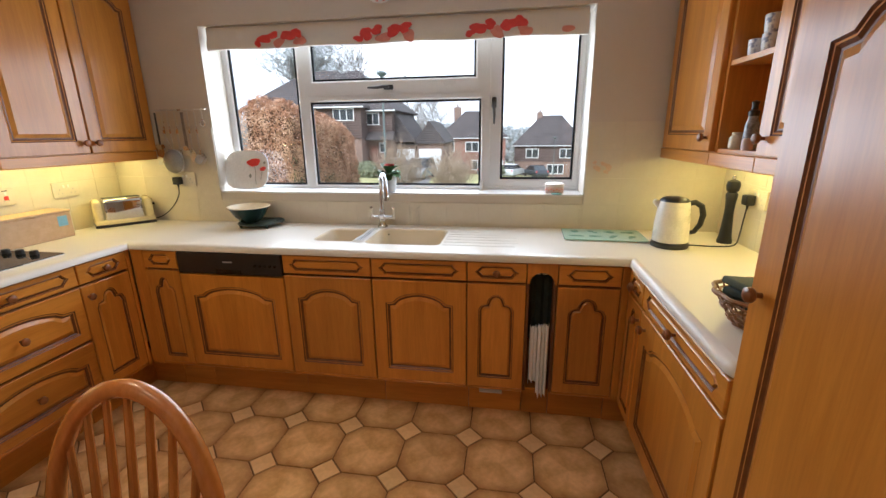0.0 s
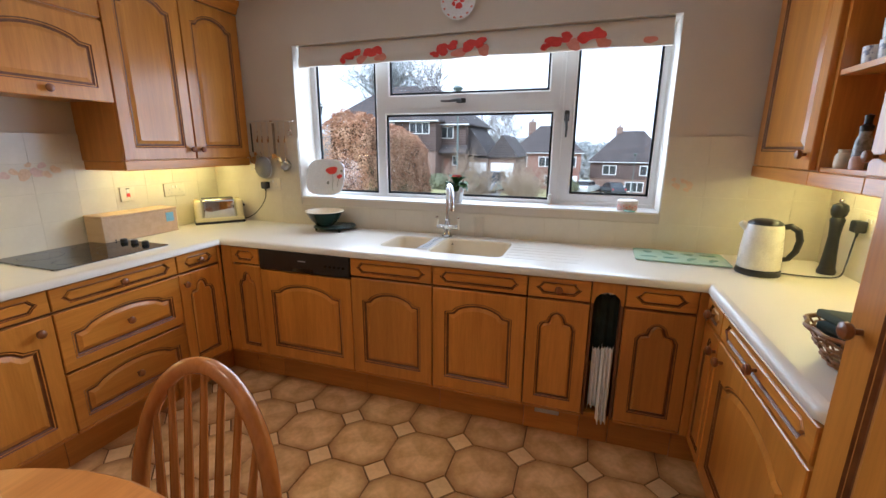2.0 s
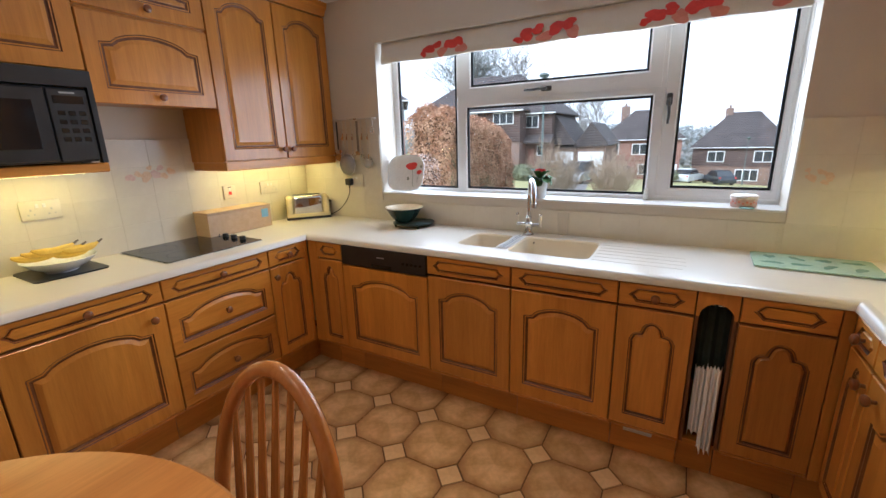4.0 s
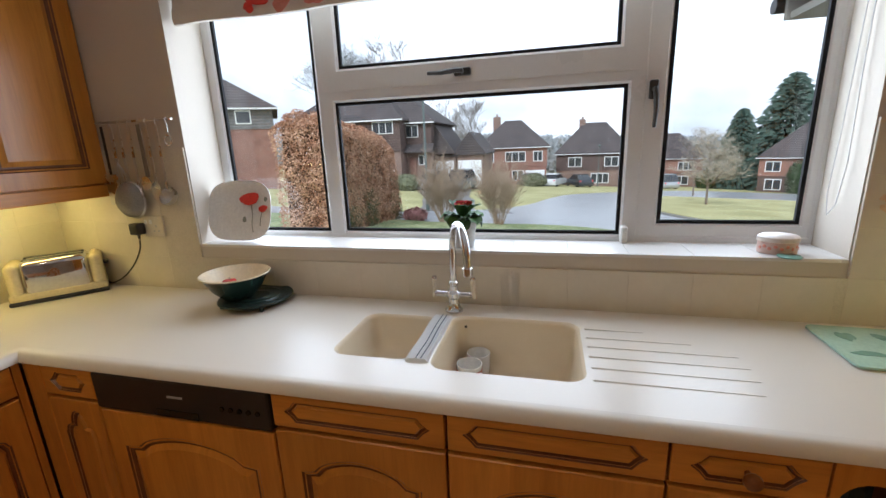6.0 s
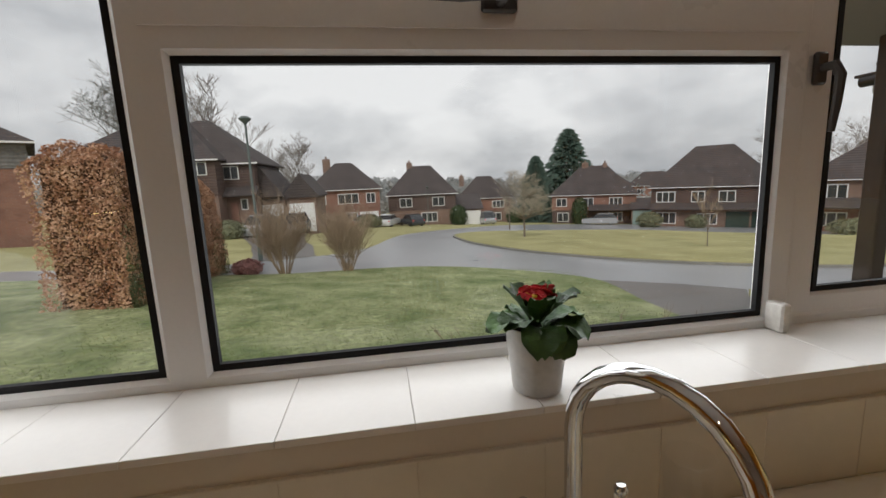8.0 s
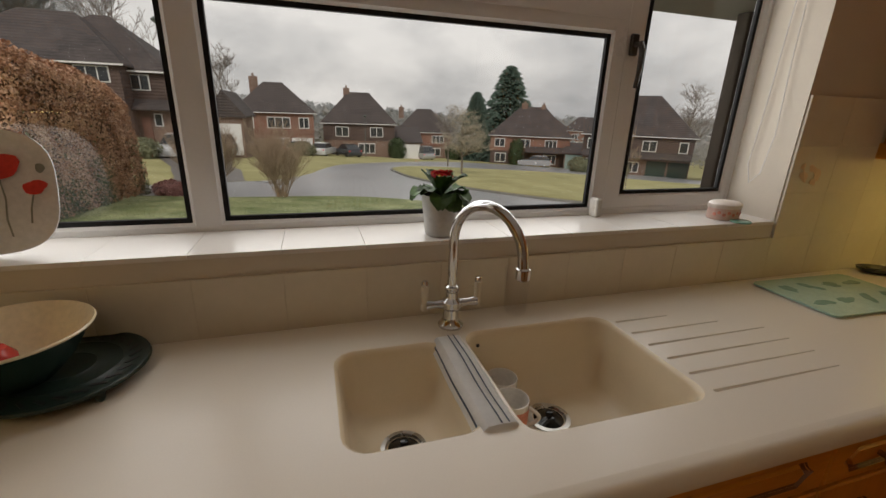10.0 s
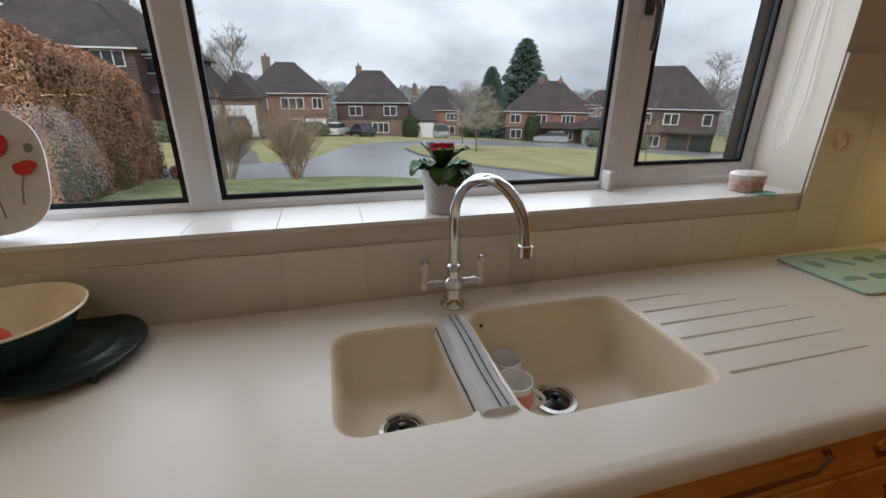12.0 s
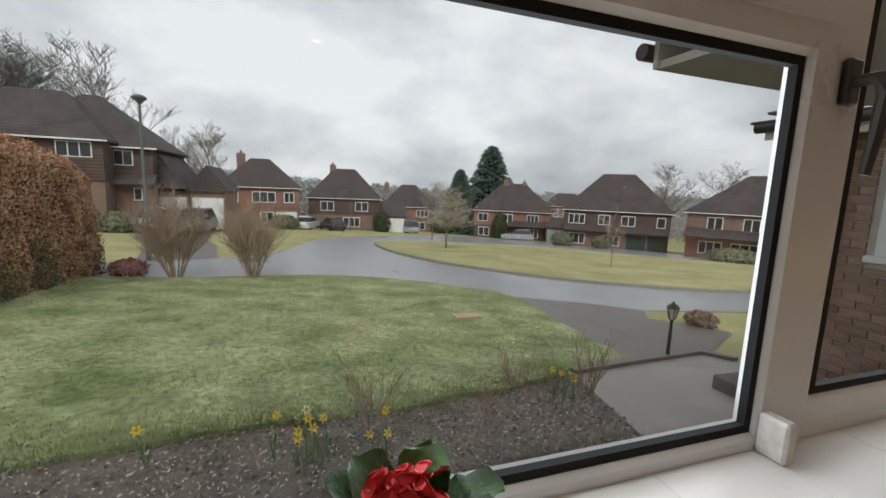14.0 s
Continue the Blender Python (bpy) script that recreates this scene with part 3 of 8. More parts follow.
def drawer_front(parent, x, z, w, h, kn=True):
    g = 0.002
    w, h = w - 2 * g, h - 2 * g
    if h > 0.15:
        pts, rim = cathedral(w, h, 0.045, min(0.05, h * 0.22), 0.05)
    else:
        pts, rim = scalloped(w, h, min(0.035, w * 0.14), 0.017)
    d = part("drawer_front", panelled(w, h, pts, rim, mould=0.007 if h < 0.15 else 0.015, slope=0.004 if h < 0.15 else 0.016, lip=0.003 if h < 0.15 else 0.005), [OAKX, GLAZE], parent)
    d.matrix_basis = pose(x + g, 0, z + g)
    if kn:
        knob(d, w / 2, h / 2)
    return d


def carcass(parent, w, d, z0, z1, name="body", mat=None):
    return part(name, abox(0.0005, w - 0.0005, 0.0, d, z0, z1), mat or CARCASS, parent)


Z_D0, Z_D1, Z_R0, Z_R1 = 0.215, 0.757, 0.765, 0.862


def base_cabinet(m, w, label, layout="door", depth=0.56, hinge=0, kn=True, dk=True, top=0.863):
    c = thing("base_cabinet", m, label, "cabinet", "fitted oak kitchen units")
    carcass(c, w, depth, 0.20, top)
    part("plinth", abox(0.0005, w - 0.0005, 0.105, 0.123, 0.0, 0.199), OAKX, c)
    part("bottom_rail", abox(0.001, w - 0.001, -0.016, 0.04, 0.198, 0.2135, 0.004), OAKX, c)
    if layout == "drawers":
        drawer_front(c, 0, Z_R0, w, Z_R1 - Z_R0)
        drawer_front(c, 0, 0.492, w, 0.265)
        drawer_front(c, 0, Z_D0, w, 0.269)
    else:
        drawer_front(c, 0, Z_R0, w, Z_R1 - Z_R0, dk)
        door_front(c, 0, Z_D0, w, Z_D1 - Z_D0, (0.10 if hinge else 0.90, 0.90) if kn else None)
    return c


YF = -0.578


def back(x):
    return pose(x, YF, 0)


# run under the window
cp = thing("corner_post", back(0.6065), "honey oak filler post in the corner of the units", "cabinet", "fitted oak kitchen units")
part("post", abox(0.0, 0.072, -0.019, 0.0, 0.2, 0.863, 0.002), OAK, cp)
base_cabinet(back(0.680), 0.198, "narrow honey oak base unit in the dark corner", kn=False, dk=False)
dw = thing("dishwasher", back(0.880), "integrated dishwasher with black control panel and oak door", "dishwasher")
carcass(dw, 0.584, 0.55, 0.2, 0.862, mat=BLACKP)
cpn = part("control_panel", abox(0.003, 0.581, -0.026, 0.0, 0.748, 0.861, 0.004), BLACKP, dw, "glossy black control panel")
part("door_grip", abox(0.22, 0.36, -0.029, -0.026, 0.752, 0.775, 0.001), BLACKG, cpn)
part("maker_badge", abox(0.265, 0.315, -0.0275, -0.026, 0.812, 0.818), GREYPR, cpn, "small pale badge")
for i in range(5):
    part("button", lathe([(0.007, 0), (0.007, 0.004), (0, 0.004)], 10), BLACKG, cpn).matrix_basis = pose(0.44 + 0.027 * i, -0.026, 0.80, 90, 0, 0)
door_front(dw, 0, Z_D0, 0.584, 0.528)
part("plinth", abox(0.0005, 0.5835, 0.105, 0.123, 0.0, 0.199), OAKX, dw)
part("bottom_rail", abox(0.001, 0.583, -0.016, 0.04, 0.198, 0.2135, 0.004), OAKX, dw)
base_cabinet(back(1.466), 0.455, "honey oak base unit with arched door under the sink", kn=False, dk=False, top=0.69)
base_cabinet(back(1.923), 0.460, "wide honey oak base unit with arched door under the sink", kn=False, dk=False, top=0.69)
nb = base_cabinet(back(2.385), 0.272, "narrow honey oak unit with bell-arched door and plinth grille", kn=False, dk=True)
gr = part("plinth_grille", abox(0.055, 0.175, 0.090, 0.106, 0.105, 0.155, 0.003), WHITEP, nb, "white plastic plinth heater grille")
for i in range(4):
    part("slat", abox(0.06, 0.17, 0.087, 0.091, 0.112 + 0.010 * i, 0.117 + 0.010 * i), UPVC, gr)
# open towel niche
tn = thing("towel_niche", back(2.659), "narrow open oak niche with arched opening for tea towels", "cabinet", "fitted oak kitchen units")
bm = bmesh.new()
w = 0.134
box(bm, 0.0005, 0.012, 0.0, 0.55, 0.2, 0.863)
box(bm, w - 0.012, w - 0.0005, 0.0, 0.55, 0.2, 0.863)
box(bm, 0.012, w - 0.012, 0.53, 0.55, 0.2, 0.863)
part("body", bm, CARCASS, tn)
part("shelf", abox(0.012, w - 0.012, 0.0, 0.53, 0.2, 0.215), OAKX, tn)
fr = bmesh.new()
arc = [(0.012 + (w - 0.024) * (0.5 - 0.5 * math.cos(math.pi * i / 12)), 0.765 + 0.055 * math.sin(math.pi * i / 12)) for i in range(13)]
outl = [(0.0005, 0.863), (0.0005, 0.765)] + arc + [(w - 0.0005, 0.765), (w - 0.0005, 0.863)]
vs0 = [fr.verts.new((x, 0.0, z)) for x, z in outl]
vs1 = [fr.verts.new((x, -0.019, z)) for x, z in outl]
fr.faces.new(vs0)
fr.faces.new(vs1[::-1])
for i in range(len(outl)):
    j = (i + 1) % len(outl)
    fr.faces.new((vs0[i], vs0[j], vs1[j], vs1[i]))
part("arched_head", fr, OAK, tn)
part("plinth", abox(0.0005, w - 0.0005, 0.105, 0.123, 0.0, 0.199), OAKX, tn)
base_cabinet(back(2.795), 0.272, "narrow honey oak corner unit with bell-arched door", kn=False, dk=False)
cp = thing("corner_post", back(3.068), "honey oak filler post beside the corner unit", "cabinet", "fitted oak kitchen units")
part("post", abox(0.0, 0.032, -0.019, 0.0, 0.2, 0.863, 0.002), OAK, cp)


for nm, (a0, a1, b0, b1) in (("honey oak filler post in the dark corner", (0.570, 0.606, -0.6235, -0.6045)), ("honey oak filler post in the corner by the kettle", (3.1005, 3.125, -0.6215, -0.6045))):
    cq = thing("corner_post", pose(0, 0, 0), nm, "cabinet", "fitted oak kitchen units")
    part("post", abox(a0, a1, b0, b1, 0.2, 0.863), OAK, cq)
    part("plinth", slab([(0.44, 0.6785, -0.479, -0.45, 0.0, 0.199), (0.44, 0.479, -0.624, -0.480, 0.0, 0.199)] if a0 < 1 else [(3.068, 3.25, -0.479, -0.45, 0.0, 0.199), (3.218, 3.25, -0.622, -0.480, 0.0, 0.199)]), OAKX, cq)


def left(y):
    return pose(0.585, y, 0, 0, 0, 90)


base_cabinet(left(-0.882), 0.258, "honey oak unit with drawer over arched door beside the corner", hinge=1)
base_cabinet(left(-1.442), 0.558, "honey oak unit with three drawers under the hob", "drawers")
base_cabinet(left(-2.000), 0.556, "honey oak unit with drawer over arched door beside the hob", kn=True)
base_cabinet(left(-2.560), 0.558, "honey oak unit with drawer over arched door at the end", kn=True)


def right(y):
    return pose(3.112, y, 0, 0, 0, -90)


base_cabinet(right(-0.622), 0.190, "narrow honey oak unit with drawer beside the corner", depth=0.56)
base_cabinet(right(-0.814), 0.652, "wide honey oak unit with drawer over arched door", depth=0.56, hinge=1)
# tall larder
tall = thing("larder_cabinet", pose(3.110, -1.480, 0, 0, 0, -90), "tall honey oak larder with arched panel doors", "cabinet", "fitted oak kitchen units")
carcass(tall, 0.60, 0.575, 0.12, 2.26, mat=OAK)
part("plinth", abox(0, 0.6, 0.05, 0.07, 0, 0.12), OAKX, tall)
door_front(tall, 0, 0.13, 0.60, 1.60, (0.068, 0.605), margin=0.085, rise=0.075)
door_front(tall, 0, 1.735, 0.60, 0.52, (0.06, 0.12), margin=0.075)
part("cornice", abox(-0.004, 0.61, -0.045, 0.575, 2.26, ZC - 0.002, 0.012), OAKX, tall)


# wall units
def cornice(bm, w, z0, z1):
    prof = [(0.0, z0), (-0.024, z0), (-0.030, z0 + 0.015), (-0.036, z0 + 0.03), (-0.052, z0 + 0.05), (-0.058, z1), (0.0, z1)]
    a = [bm.verts.new((0.0, y, z)) for y, z in prof]
    b = [bm.verts.new((w, y, z)) for y, z in prof]
    bm.faces.new(a)
    bm.faces.new(b[::-1])
    for i in range(len(prof)):
        j = (i + 1) % len(prof)
        bm.faces.new((a[i], a[j], b[j], b[i]))
    return bm


def wall_cabinet(m, w, label, doors, z0=1.34, z1=2.255, depth=0.315, pelmet=True, crown=True):
    c = thing("wall_cabinet", m, label, "cabinet", "fitted oak wall units")
    carcass(c, w, depth, z0, z1, mat=OAK)
    for x, dw_, zz, hh, kn in doors:
        door_front(c, x, zz, dw_, hh, kn)
    if pelmet:
        part("pelmet", abox(0.0, w, -0.018, 0.002, z0 - 0.048, z0 + 0.003, 0.003), OAKX, c)
    if crown:
        part("cornice", cornice(bmesh.new(), w, z1 + 0.001, ZC - 0.002), OAKX, c)
    return c


def lup(y):
    return pose(0.317, y, 0, 0, 0, 90)


wu = wall_cabinet(lup(-0.868), 0.864, "honey oak wall unit with two tall arched doors", [(0.0, 0.43, 1.345, 0.905, (0.93, 0.06)), (0.434, 0.43, 1.345, 0.905, (0.07, 0.06))])
part("end_pelmet", abox(0.0, 0.016, 0.003, 0.300, 1.292, 1.339, 0.003), OAKX, wu)
hood = wall_cabinet(lup(-1.430), 0.560, "honey oak extractor unit with flap door over the hob", [(0.0, 0.56, 2.012, 0.24, (0.5, 0.14)), (0.0, 0.56, 1.625, 0.375, (0.5, 0.10))], z0=1.64, pelmet=False)
wall_cabinet(lup(-2.000), 0.568, "honey oak wall unit above the microwave", [(0.0, 0.568, 1.752, 0.50, (0.1, 0.08))], z0=1.75, pelmet=False)
ms = thing("microwave_shelf", lup(-2.000), "honey oak shelf unit holding the microwave", "shelf", "fitted oak wall units")
part("shelf", abox(0, 0.568, -0.045, 0.315, 1.335, 1.375, 0.005), OAKX, ms)
part("side_panel", abox(0, 0.016, 0.0, 0.315, 1.376, 1.749), OAK, ms)
part("side_panel", abox(0.552, 0.568, 0.16, 0.315, 1.376, 1.749), OAK, ms)
wall_cabinet(lup(-2.572), 0.570, "honey oak wall unit with two arched doors at the end", [(0.0, 0.284, 1.345, 0.905, (0.9, 0.06)), (0.286, 0.284, 1.345, 0.905, (0.1, 0.06))])


def rup(y):
    return pose(3.368, y, 0, 0, 0, -90)


wall_cabinet(rup(-0.005), 0.560, "honey oak wall unit with arched door above the kettle", [(0.02, 0.54, 1.345, 0.905, (0.93, 0.06))])
osh = thing("open_shelf_unit", rup(-0.566), "open honey oak shelf unit with mugs and jars", "shelf", "fitted oak wall units")
w = 0.33
bm = bmesh.new()
box(bm, 0.0005, 0.018, 0.0, 0.315, 1.34, 2.255)
box(bm, w - 0.018, w - 0.0005, 0.0, 0.315, 1.34, 2.255)
box(bm, 0.018, w - 0.018, 0.305, 0.315, 1.34, 2.255)
part("body", bm, OAK, osh)
for z in (1.34, 1.66, 1.955, 2.237):
    part("shelf", abox(0.018, w - 0.018, 0.004, 0.304, z, z + 0.018), OAKX, osh)
part("pelmet", abox(0.0, w, -0.018, 0.002, 1.292, 1.343, 0.003), OAKX, osh)
part("cornice", cornice(bmesh.new(), w, 2.256, ZC - 0.002), OAKX, osh)
wall_cabinet(rup(-0.897), 0.588, "honey oak wall unit with arched door beside the larder", [(0.0, 0.588, 1.345, 0.905, (0.06, 0.06))])

# ---------------------------------------------------------------- worktop with sink openings
S1, S2 = (1.552, 1.792, -0.447, -0.155), (1.845, 2.236, -0.478, -0.134)
wt = thing("worktop", pose(0, 0, 0), "cream laminate worktop with rounded front edge", "worktop")


def rounded(x0, x1, y0, y1, r, n=5):
    out = []
    for cx, cy, a0 in ((x1 - r, y1 - r, 0), (x0 + r, y1 - r, 90), (x0 + r, y0 + r, 180), (x1 - r, y0 + r, 270)):
        for i in range(n + 1):
            a = radians(a0 + 90 * i / n)
            out.append((cx + r * math.cos(a), cy + r * math.sin(a)))
    return out


ZT = 0.900
outline = [(0.002, -0.002), (0.002, -2.62), (0.615, -2.62), (0.615, -0.607), (3.088, -0.607), (3.088, -1.435), (3.10, -1.462), (3.125, -1.475), (3.688, -1.475), (3.688, -0.002)]
bm = bmesh.new()


def loop_edges(pts, z):
    vs = [bm.verts.new((x, y, z)) for x, y in pts]
    return vs, [bm.edges.new((vs[i], vs[(i + 1) % len(vs)])) for i in range(len(vs))]


r_front = 0.030
big = rounded(*S2, 0.045)
small = rounded(*S1, 0.045)
top_out = inset(outline, r_front)
vo, eo = loop_edges(top_out, ZT)
v1, e1 = loop_edges(small, ZT)
v2, e2 = loop_edges(big, ZT)
GROOVES = [(-0.177, 0.155), (-0.235, 0.265), (-0.290, 0.355), (-0.347, 0.360), (-0.404, 0.360), (-0.462, 0.345)]


def slot(y, length, w0=0.0042, w1=0.0018):
    """Outline of one drainer groove, tapering away from the bowl."""
    x0, x1 = 2.252, 2.252 + length
    return [(x0, y - w0), (x1, y - w1), (x1 + 0.006, y), (x1, y + w1), (x0, y + w0), (x0 - 0.005, y)]


eg = []
for y, ln in GROOVES:
    eg += loop_edges(slot(y, ln), ZT)[1]
bmesh.ops.triangle_fill(bm, use_beauty=True, edges=eo + e1 + e2 + eg)
part("top", bm, WORKTOP, wt, smooth=True)
bm = bmesh.new()
prev = [bm.verts.new((x, y, ZT)) for x, y in top_out]
for k in range(1, 7):
    if k <= 4:
        a = math.pi / 2 * k / 4
        pts = inset(outline, r_front * (1 - math.sin(a)))
        z = ZT - r_front * (1 - math.cos(a))
    elif k == 5:
        pts, z = outline, ZT - 0.034
    else:
        pts, z = inset(outline, 0.02), ZT - 0.0365
    cur = [bm.verts.new((x, y, z)) for x, y in pts]
    for i in range(len(cur)):
        j = (i + 1) % len(cur)
        bm.faces.new((prev[i], prev[j], cur[j], cur[i]))
    prev = cur
part("front_edge", bm, WORKTOP, wt, "rounded cream front edge", True)


def bowl(name, s, r, depth, parent, label):
    b = bmesh.new()
    prev = None
    for k, (ins, z) in enumerate(((0.0, ZT), (0.004, ZT - 0.003), (0.008, ZT - 0.012), (0.018, ZT - depth * 0.6), (0.024, ZT - depth + 0.03), (0.035, ZT - depth + 0.01), (0.055, ZT - depth))):
        rr = max(0.012, r - ins * 0.5)
        pts = rounded(s[0] + ins, s[1] - ins, s[2] + ins, s[3] - ins, rr)
        cur = [b.verts.new((x, y, z)) for x, y in pts]
        if prev:
            for i in range(len(cur)):
                j = (i + 1) % len(cur)
                b.faces.new((prev[i], prev[j], cur[j], cur[i]))
        prev = cur
    b.faces.new(prev)
    return part(name, b, SINKM, parent, label, True)


sink = thing("sink", pose(0, 0, 0), "cream moulded one-and-a-half bowl sink set in the worktop", "sink")
bowl("small_bowl", S1, 0.045, 0.13, sink, "small rinsing bowl")
bowl("large_bowl", S2, 0.045, 0.18, sink, "large main bowl")


def waste(x, y, z, r):
    d = part("drain", lathe([(r, 0), (r, 0.004), (r * 0.8, 0.005), (r * 0.72, -0.004), (r * 0.3, -0.004)], 24), STEEL, sink, "round steel drain", True)
    d.matrix_basis = pose(x, y, z + 0.001)
    part("strainer", lathe([(r * 0.7, 0.0), (r * 0.35, 0.006), (0.008, 0.008), (0.008, 0.02), (0, 0.022)], 20), BLACKG, d, "dark basket strainer", True)


waste(2.028, -0.262, ZT - 0.18, 0.050)
waste(1.672, -0.318, ZT - 0.13, 0.045)
part("overflow", lathe([(0.0045, 0), (0.0045, 0.002), (0, 0.002)], 12), BLACKP, sink).matrix_basis = pose(1.885, -0.150, ZT - 0.030, 90)
for y, ln in GROOVES:
    b = bmesh.new()
    rim_ = [b.verts.new((px, py, ZT)) for px, py in slot(y, ln)]
    low_ = [b.verts.new((2.252 + (px - 2.252) * 0.985, y + (py - y) * 0.35, ZT - (0.0065 if px < 2.3 else 0.003))) for px, py in slot(y, ln)]
    for i in range(6):
        b.faces.new((rim_[i], rim_[(i + 1) % 6], low_[(i + 1) % 6], low_[i]))
    b.faces.new(low_)
    part("drainer_groove", b, WORKTOP, sink)

# ---------------------------------------------------------------- kitchen things
def cup(name, m, r, h, mat, label, category="mug", band=None, bandlabel="", group="", ear=True):
    c = thing(name, m, label, category, group)
    b = part("body", lathe([(0, 0.003), (r * 0.8, 0.0), (r * 0.9, 0.004), (r, h * 0.5), (r * 1.03, h), (r * 0.97, h), (r * 0.93, h * 0.5), (r * 0.8, 0.01), (0, 0.008)], 28), mat, c, smooth=True)
    if ear:
        pts = [(r + 0.028 * math.sin(math.pi * i / 8) - 0.003, 0, h * (0.8 - 0.55 * i / 8)) for i in range(9)]
        part("handle", tube(pts, 0.0045, 8), mat, c, smooth=True)
    if band:
        part("printed_band", lathe([(r * 0.955 + 0.001, h * 0.15), (r + 0.0012, h * 0.5), (r * 1.02 + 0.0012, h * 0.85)], 28), band, b, bandlabel, True)
    return c


def flat(name, pts, parent, mat, label="", thick=0.0008):
    """A thin printed shape lying in its parent's xy plane."""
    return part(name, extruded(pts, 0.0, thick), mat, parent, label)


def blob(r, n=14, seed=0, squash=1.0, wav=0.25):
    rr = random.Random(seed)
    ph = [rr.uniform(0, 6.28) for _ in range(3)]
    out = []
    for i in range(n):
        a = 2 * math.pi * i / n
        k = r * (1 + wav * (0.5 * math.sin(2 * a + ph[0]) + 0.3 * math.sin(3 * a + ph[1]) + 0.2 * math.sin(5 * a + ph[2])))
        out.append((k * math.cos(a), k * squash * math.sin(a)))
    return out


def moved(pts, dx, dy, turn=0.0):
    c, s = math.cos(radians(turn)), math.sin(radians(turn))
    return [(x * c - y * s + dx, x * s + y * c + dy) for x, y in pts]


def stroke(pts, w):
    """A thin flat line along points."""
    lf, rt = [], []
    for i, p in enumerate(pts):
        a, b = Vector(pts[max(i - 1, 0)]), Vector(pts[min(i + 1, len(pts) - 1)])
        d = (b - a).normalized()
        n = Vector((-d.y, d.x)) * w / 2
        lf.append((p[0] + n.x, p[1] + n.y))
        rt.append((p[0] - n.x, p[1] - n.y))
    return rt + lf[::-1]


# mixer tap
tap = thing("mixer_tap", pose(1.834, -0.093, ZT, 0, 0, -65), "polished chrome swan-neck mixer tap with cream levers", "tap")
part("base", lathe([(0.0, 0), (0.030, 0), (0.031, 0.006), (0.024, 0.012), (0.019, 0.025), (0.018, 0.045), (0.024, 0.052), (0.024, 0.066), (0.015, 0.075), (0.014, 0.09), (0.017, 0.094), (0.017, 0.104), (0.011, 0.108)], 28), CHROME, tap, smooth=True)
R = 0.0985
neck = [(0, 0, 0.10), (0, 0, 0.15), (0, 0, 0.205)] + [(R - R * math.cos(math.pi * i / 14), 0, 0.2155 + R * math.sin(math.pi * i / 14)) for i in range(15)] + [(2 * R + 0.002, 0, 0.205)]
part("spout", tube(neck, 0.0112, 14), CHROME, tap, smooth=True)
part("nozzle", lathe([(0.010, 0.025), (0.0145, 0.022), (0.0145, 0.002), (0.011, -0.002), (0.0, -0.002)], 18, at=(2 * R + 0.002, 0, 0.185)), CHROME, tap, smooth=True)
for s in (-1, 1):
    a = part("valve_arm", tube([(0, s * 0.015, 0.058), (0, s * 0.040, 0.060), (0, s * 0.064, 0.060)], [0.012, 0.0095, 0.012], 12), CHROME, tap, smooth=True)
    a.matrix_basis = pose(0, 0, 0, 0, 0, -25)
    k = part("lever", lathe([(0.009, 0), (0.010, 0.008), (0.008, 0.014), (0.0065, 0.016), (0.0075, 0.028), (0.0088, 0.058), (0.007, 0.062)], 16, at=(0, s * 0.066, 0.048)), TILEM, a, "cream ceramic lever", True)
    part("lever_cap", lathe([(0.0085, 0.0622), (0.0092, 0.068), (0.006, 0.074), (0, 0.075)], 16, at=(0, s * 0.066, 0.048)), CHROME, a, smooth=True)

# things round the sink
cup("mug", pose(1.932, -0.196, ZT - 0.179, 0, 0, 100), 0.036, 0.085, WHITEP, "white china mug standing in the sink", group="mugs in the sink")
cup("mug", pose(1.918, -0.278, ZT - 0.179, 0, 0, -25), 0.037, 0.090, WHITEP, "white mug with red printed band in the sink", band=PINKP, bandlabel="faded red print", group="mugs in the sink")
gl = thing("drinking_glass", pose(2.02, -0.065, ZT + 0.001), "clear glass tumbler standing behind the sink", "glass")
part("body", lathe([(0, 0.0), (0.026, 0.0), (0.029, 0.004), (0.034, 0.125), (0.032, 0.125), (0.027, 0.01), (0, 0.01)], 28), CLEARG, gl, smooth=True)


def cloth(x0, x1, y0, y1, zf, n=18, m=10, thick=0.004):
    bm = bmesh.new()
    g = [[bm.verts.new((x0 + (x1 - x0) * i / m, y0 + (y1 - y0) * j / n, zf(i / m, j / n))) for i in range(m + 1)] for j in range(n + 1)]
    fs = [bm.faces.new((g[j][i], g[j][i + 1], g[j + 1][i + 1], g[j + 1][i])) for j in range(n) for i in range(m)]
    bmesh.ops.solidify(bm, geom=fs, thickness=thick)
    return bm


def drape(i, j):
    edge = max(0.0, abs(i - 0.5) - 0.30) / 0.20
    return ZT + 0.007 - 0.030 * edge ** 2 + 0.002 * math.sin(9 * j + 3 * i)


tt = thing("tea_towel", pose(0, 0, 0), "white tea towel with blue-grey stripes folded over the sink divider", "towel")
part("cloth", cloth(1.768, 1.850, -0.449, -0.150, drape), TOWEL, tt, smooth=True)
for a, b in ((0.48, 0.515), (0.64, 0.675), (0.04, 0.06)):
    part("stripe", cloth(1.768 + 0.082 * a, 1.768 + 0.082 * b, -0.4492, -0.1498, lambda i, j, a=a, b=b: drape(a + (b - a) * i, j) + 0.0022, m=1, thick=0.0006), TOWELB, tt, "woven blue-grey stripe")

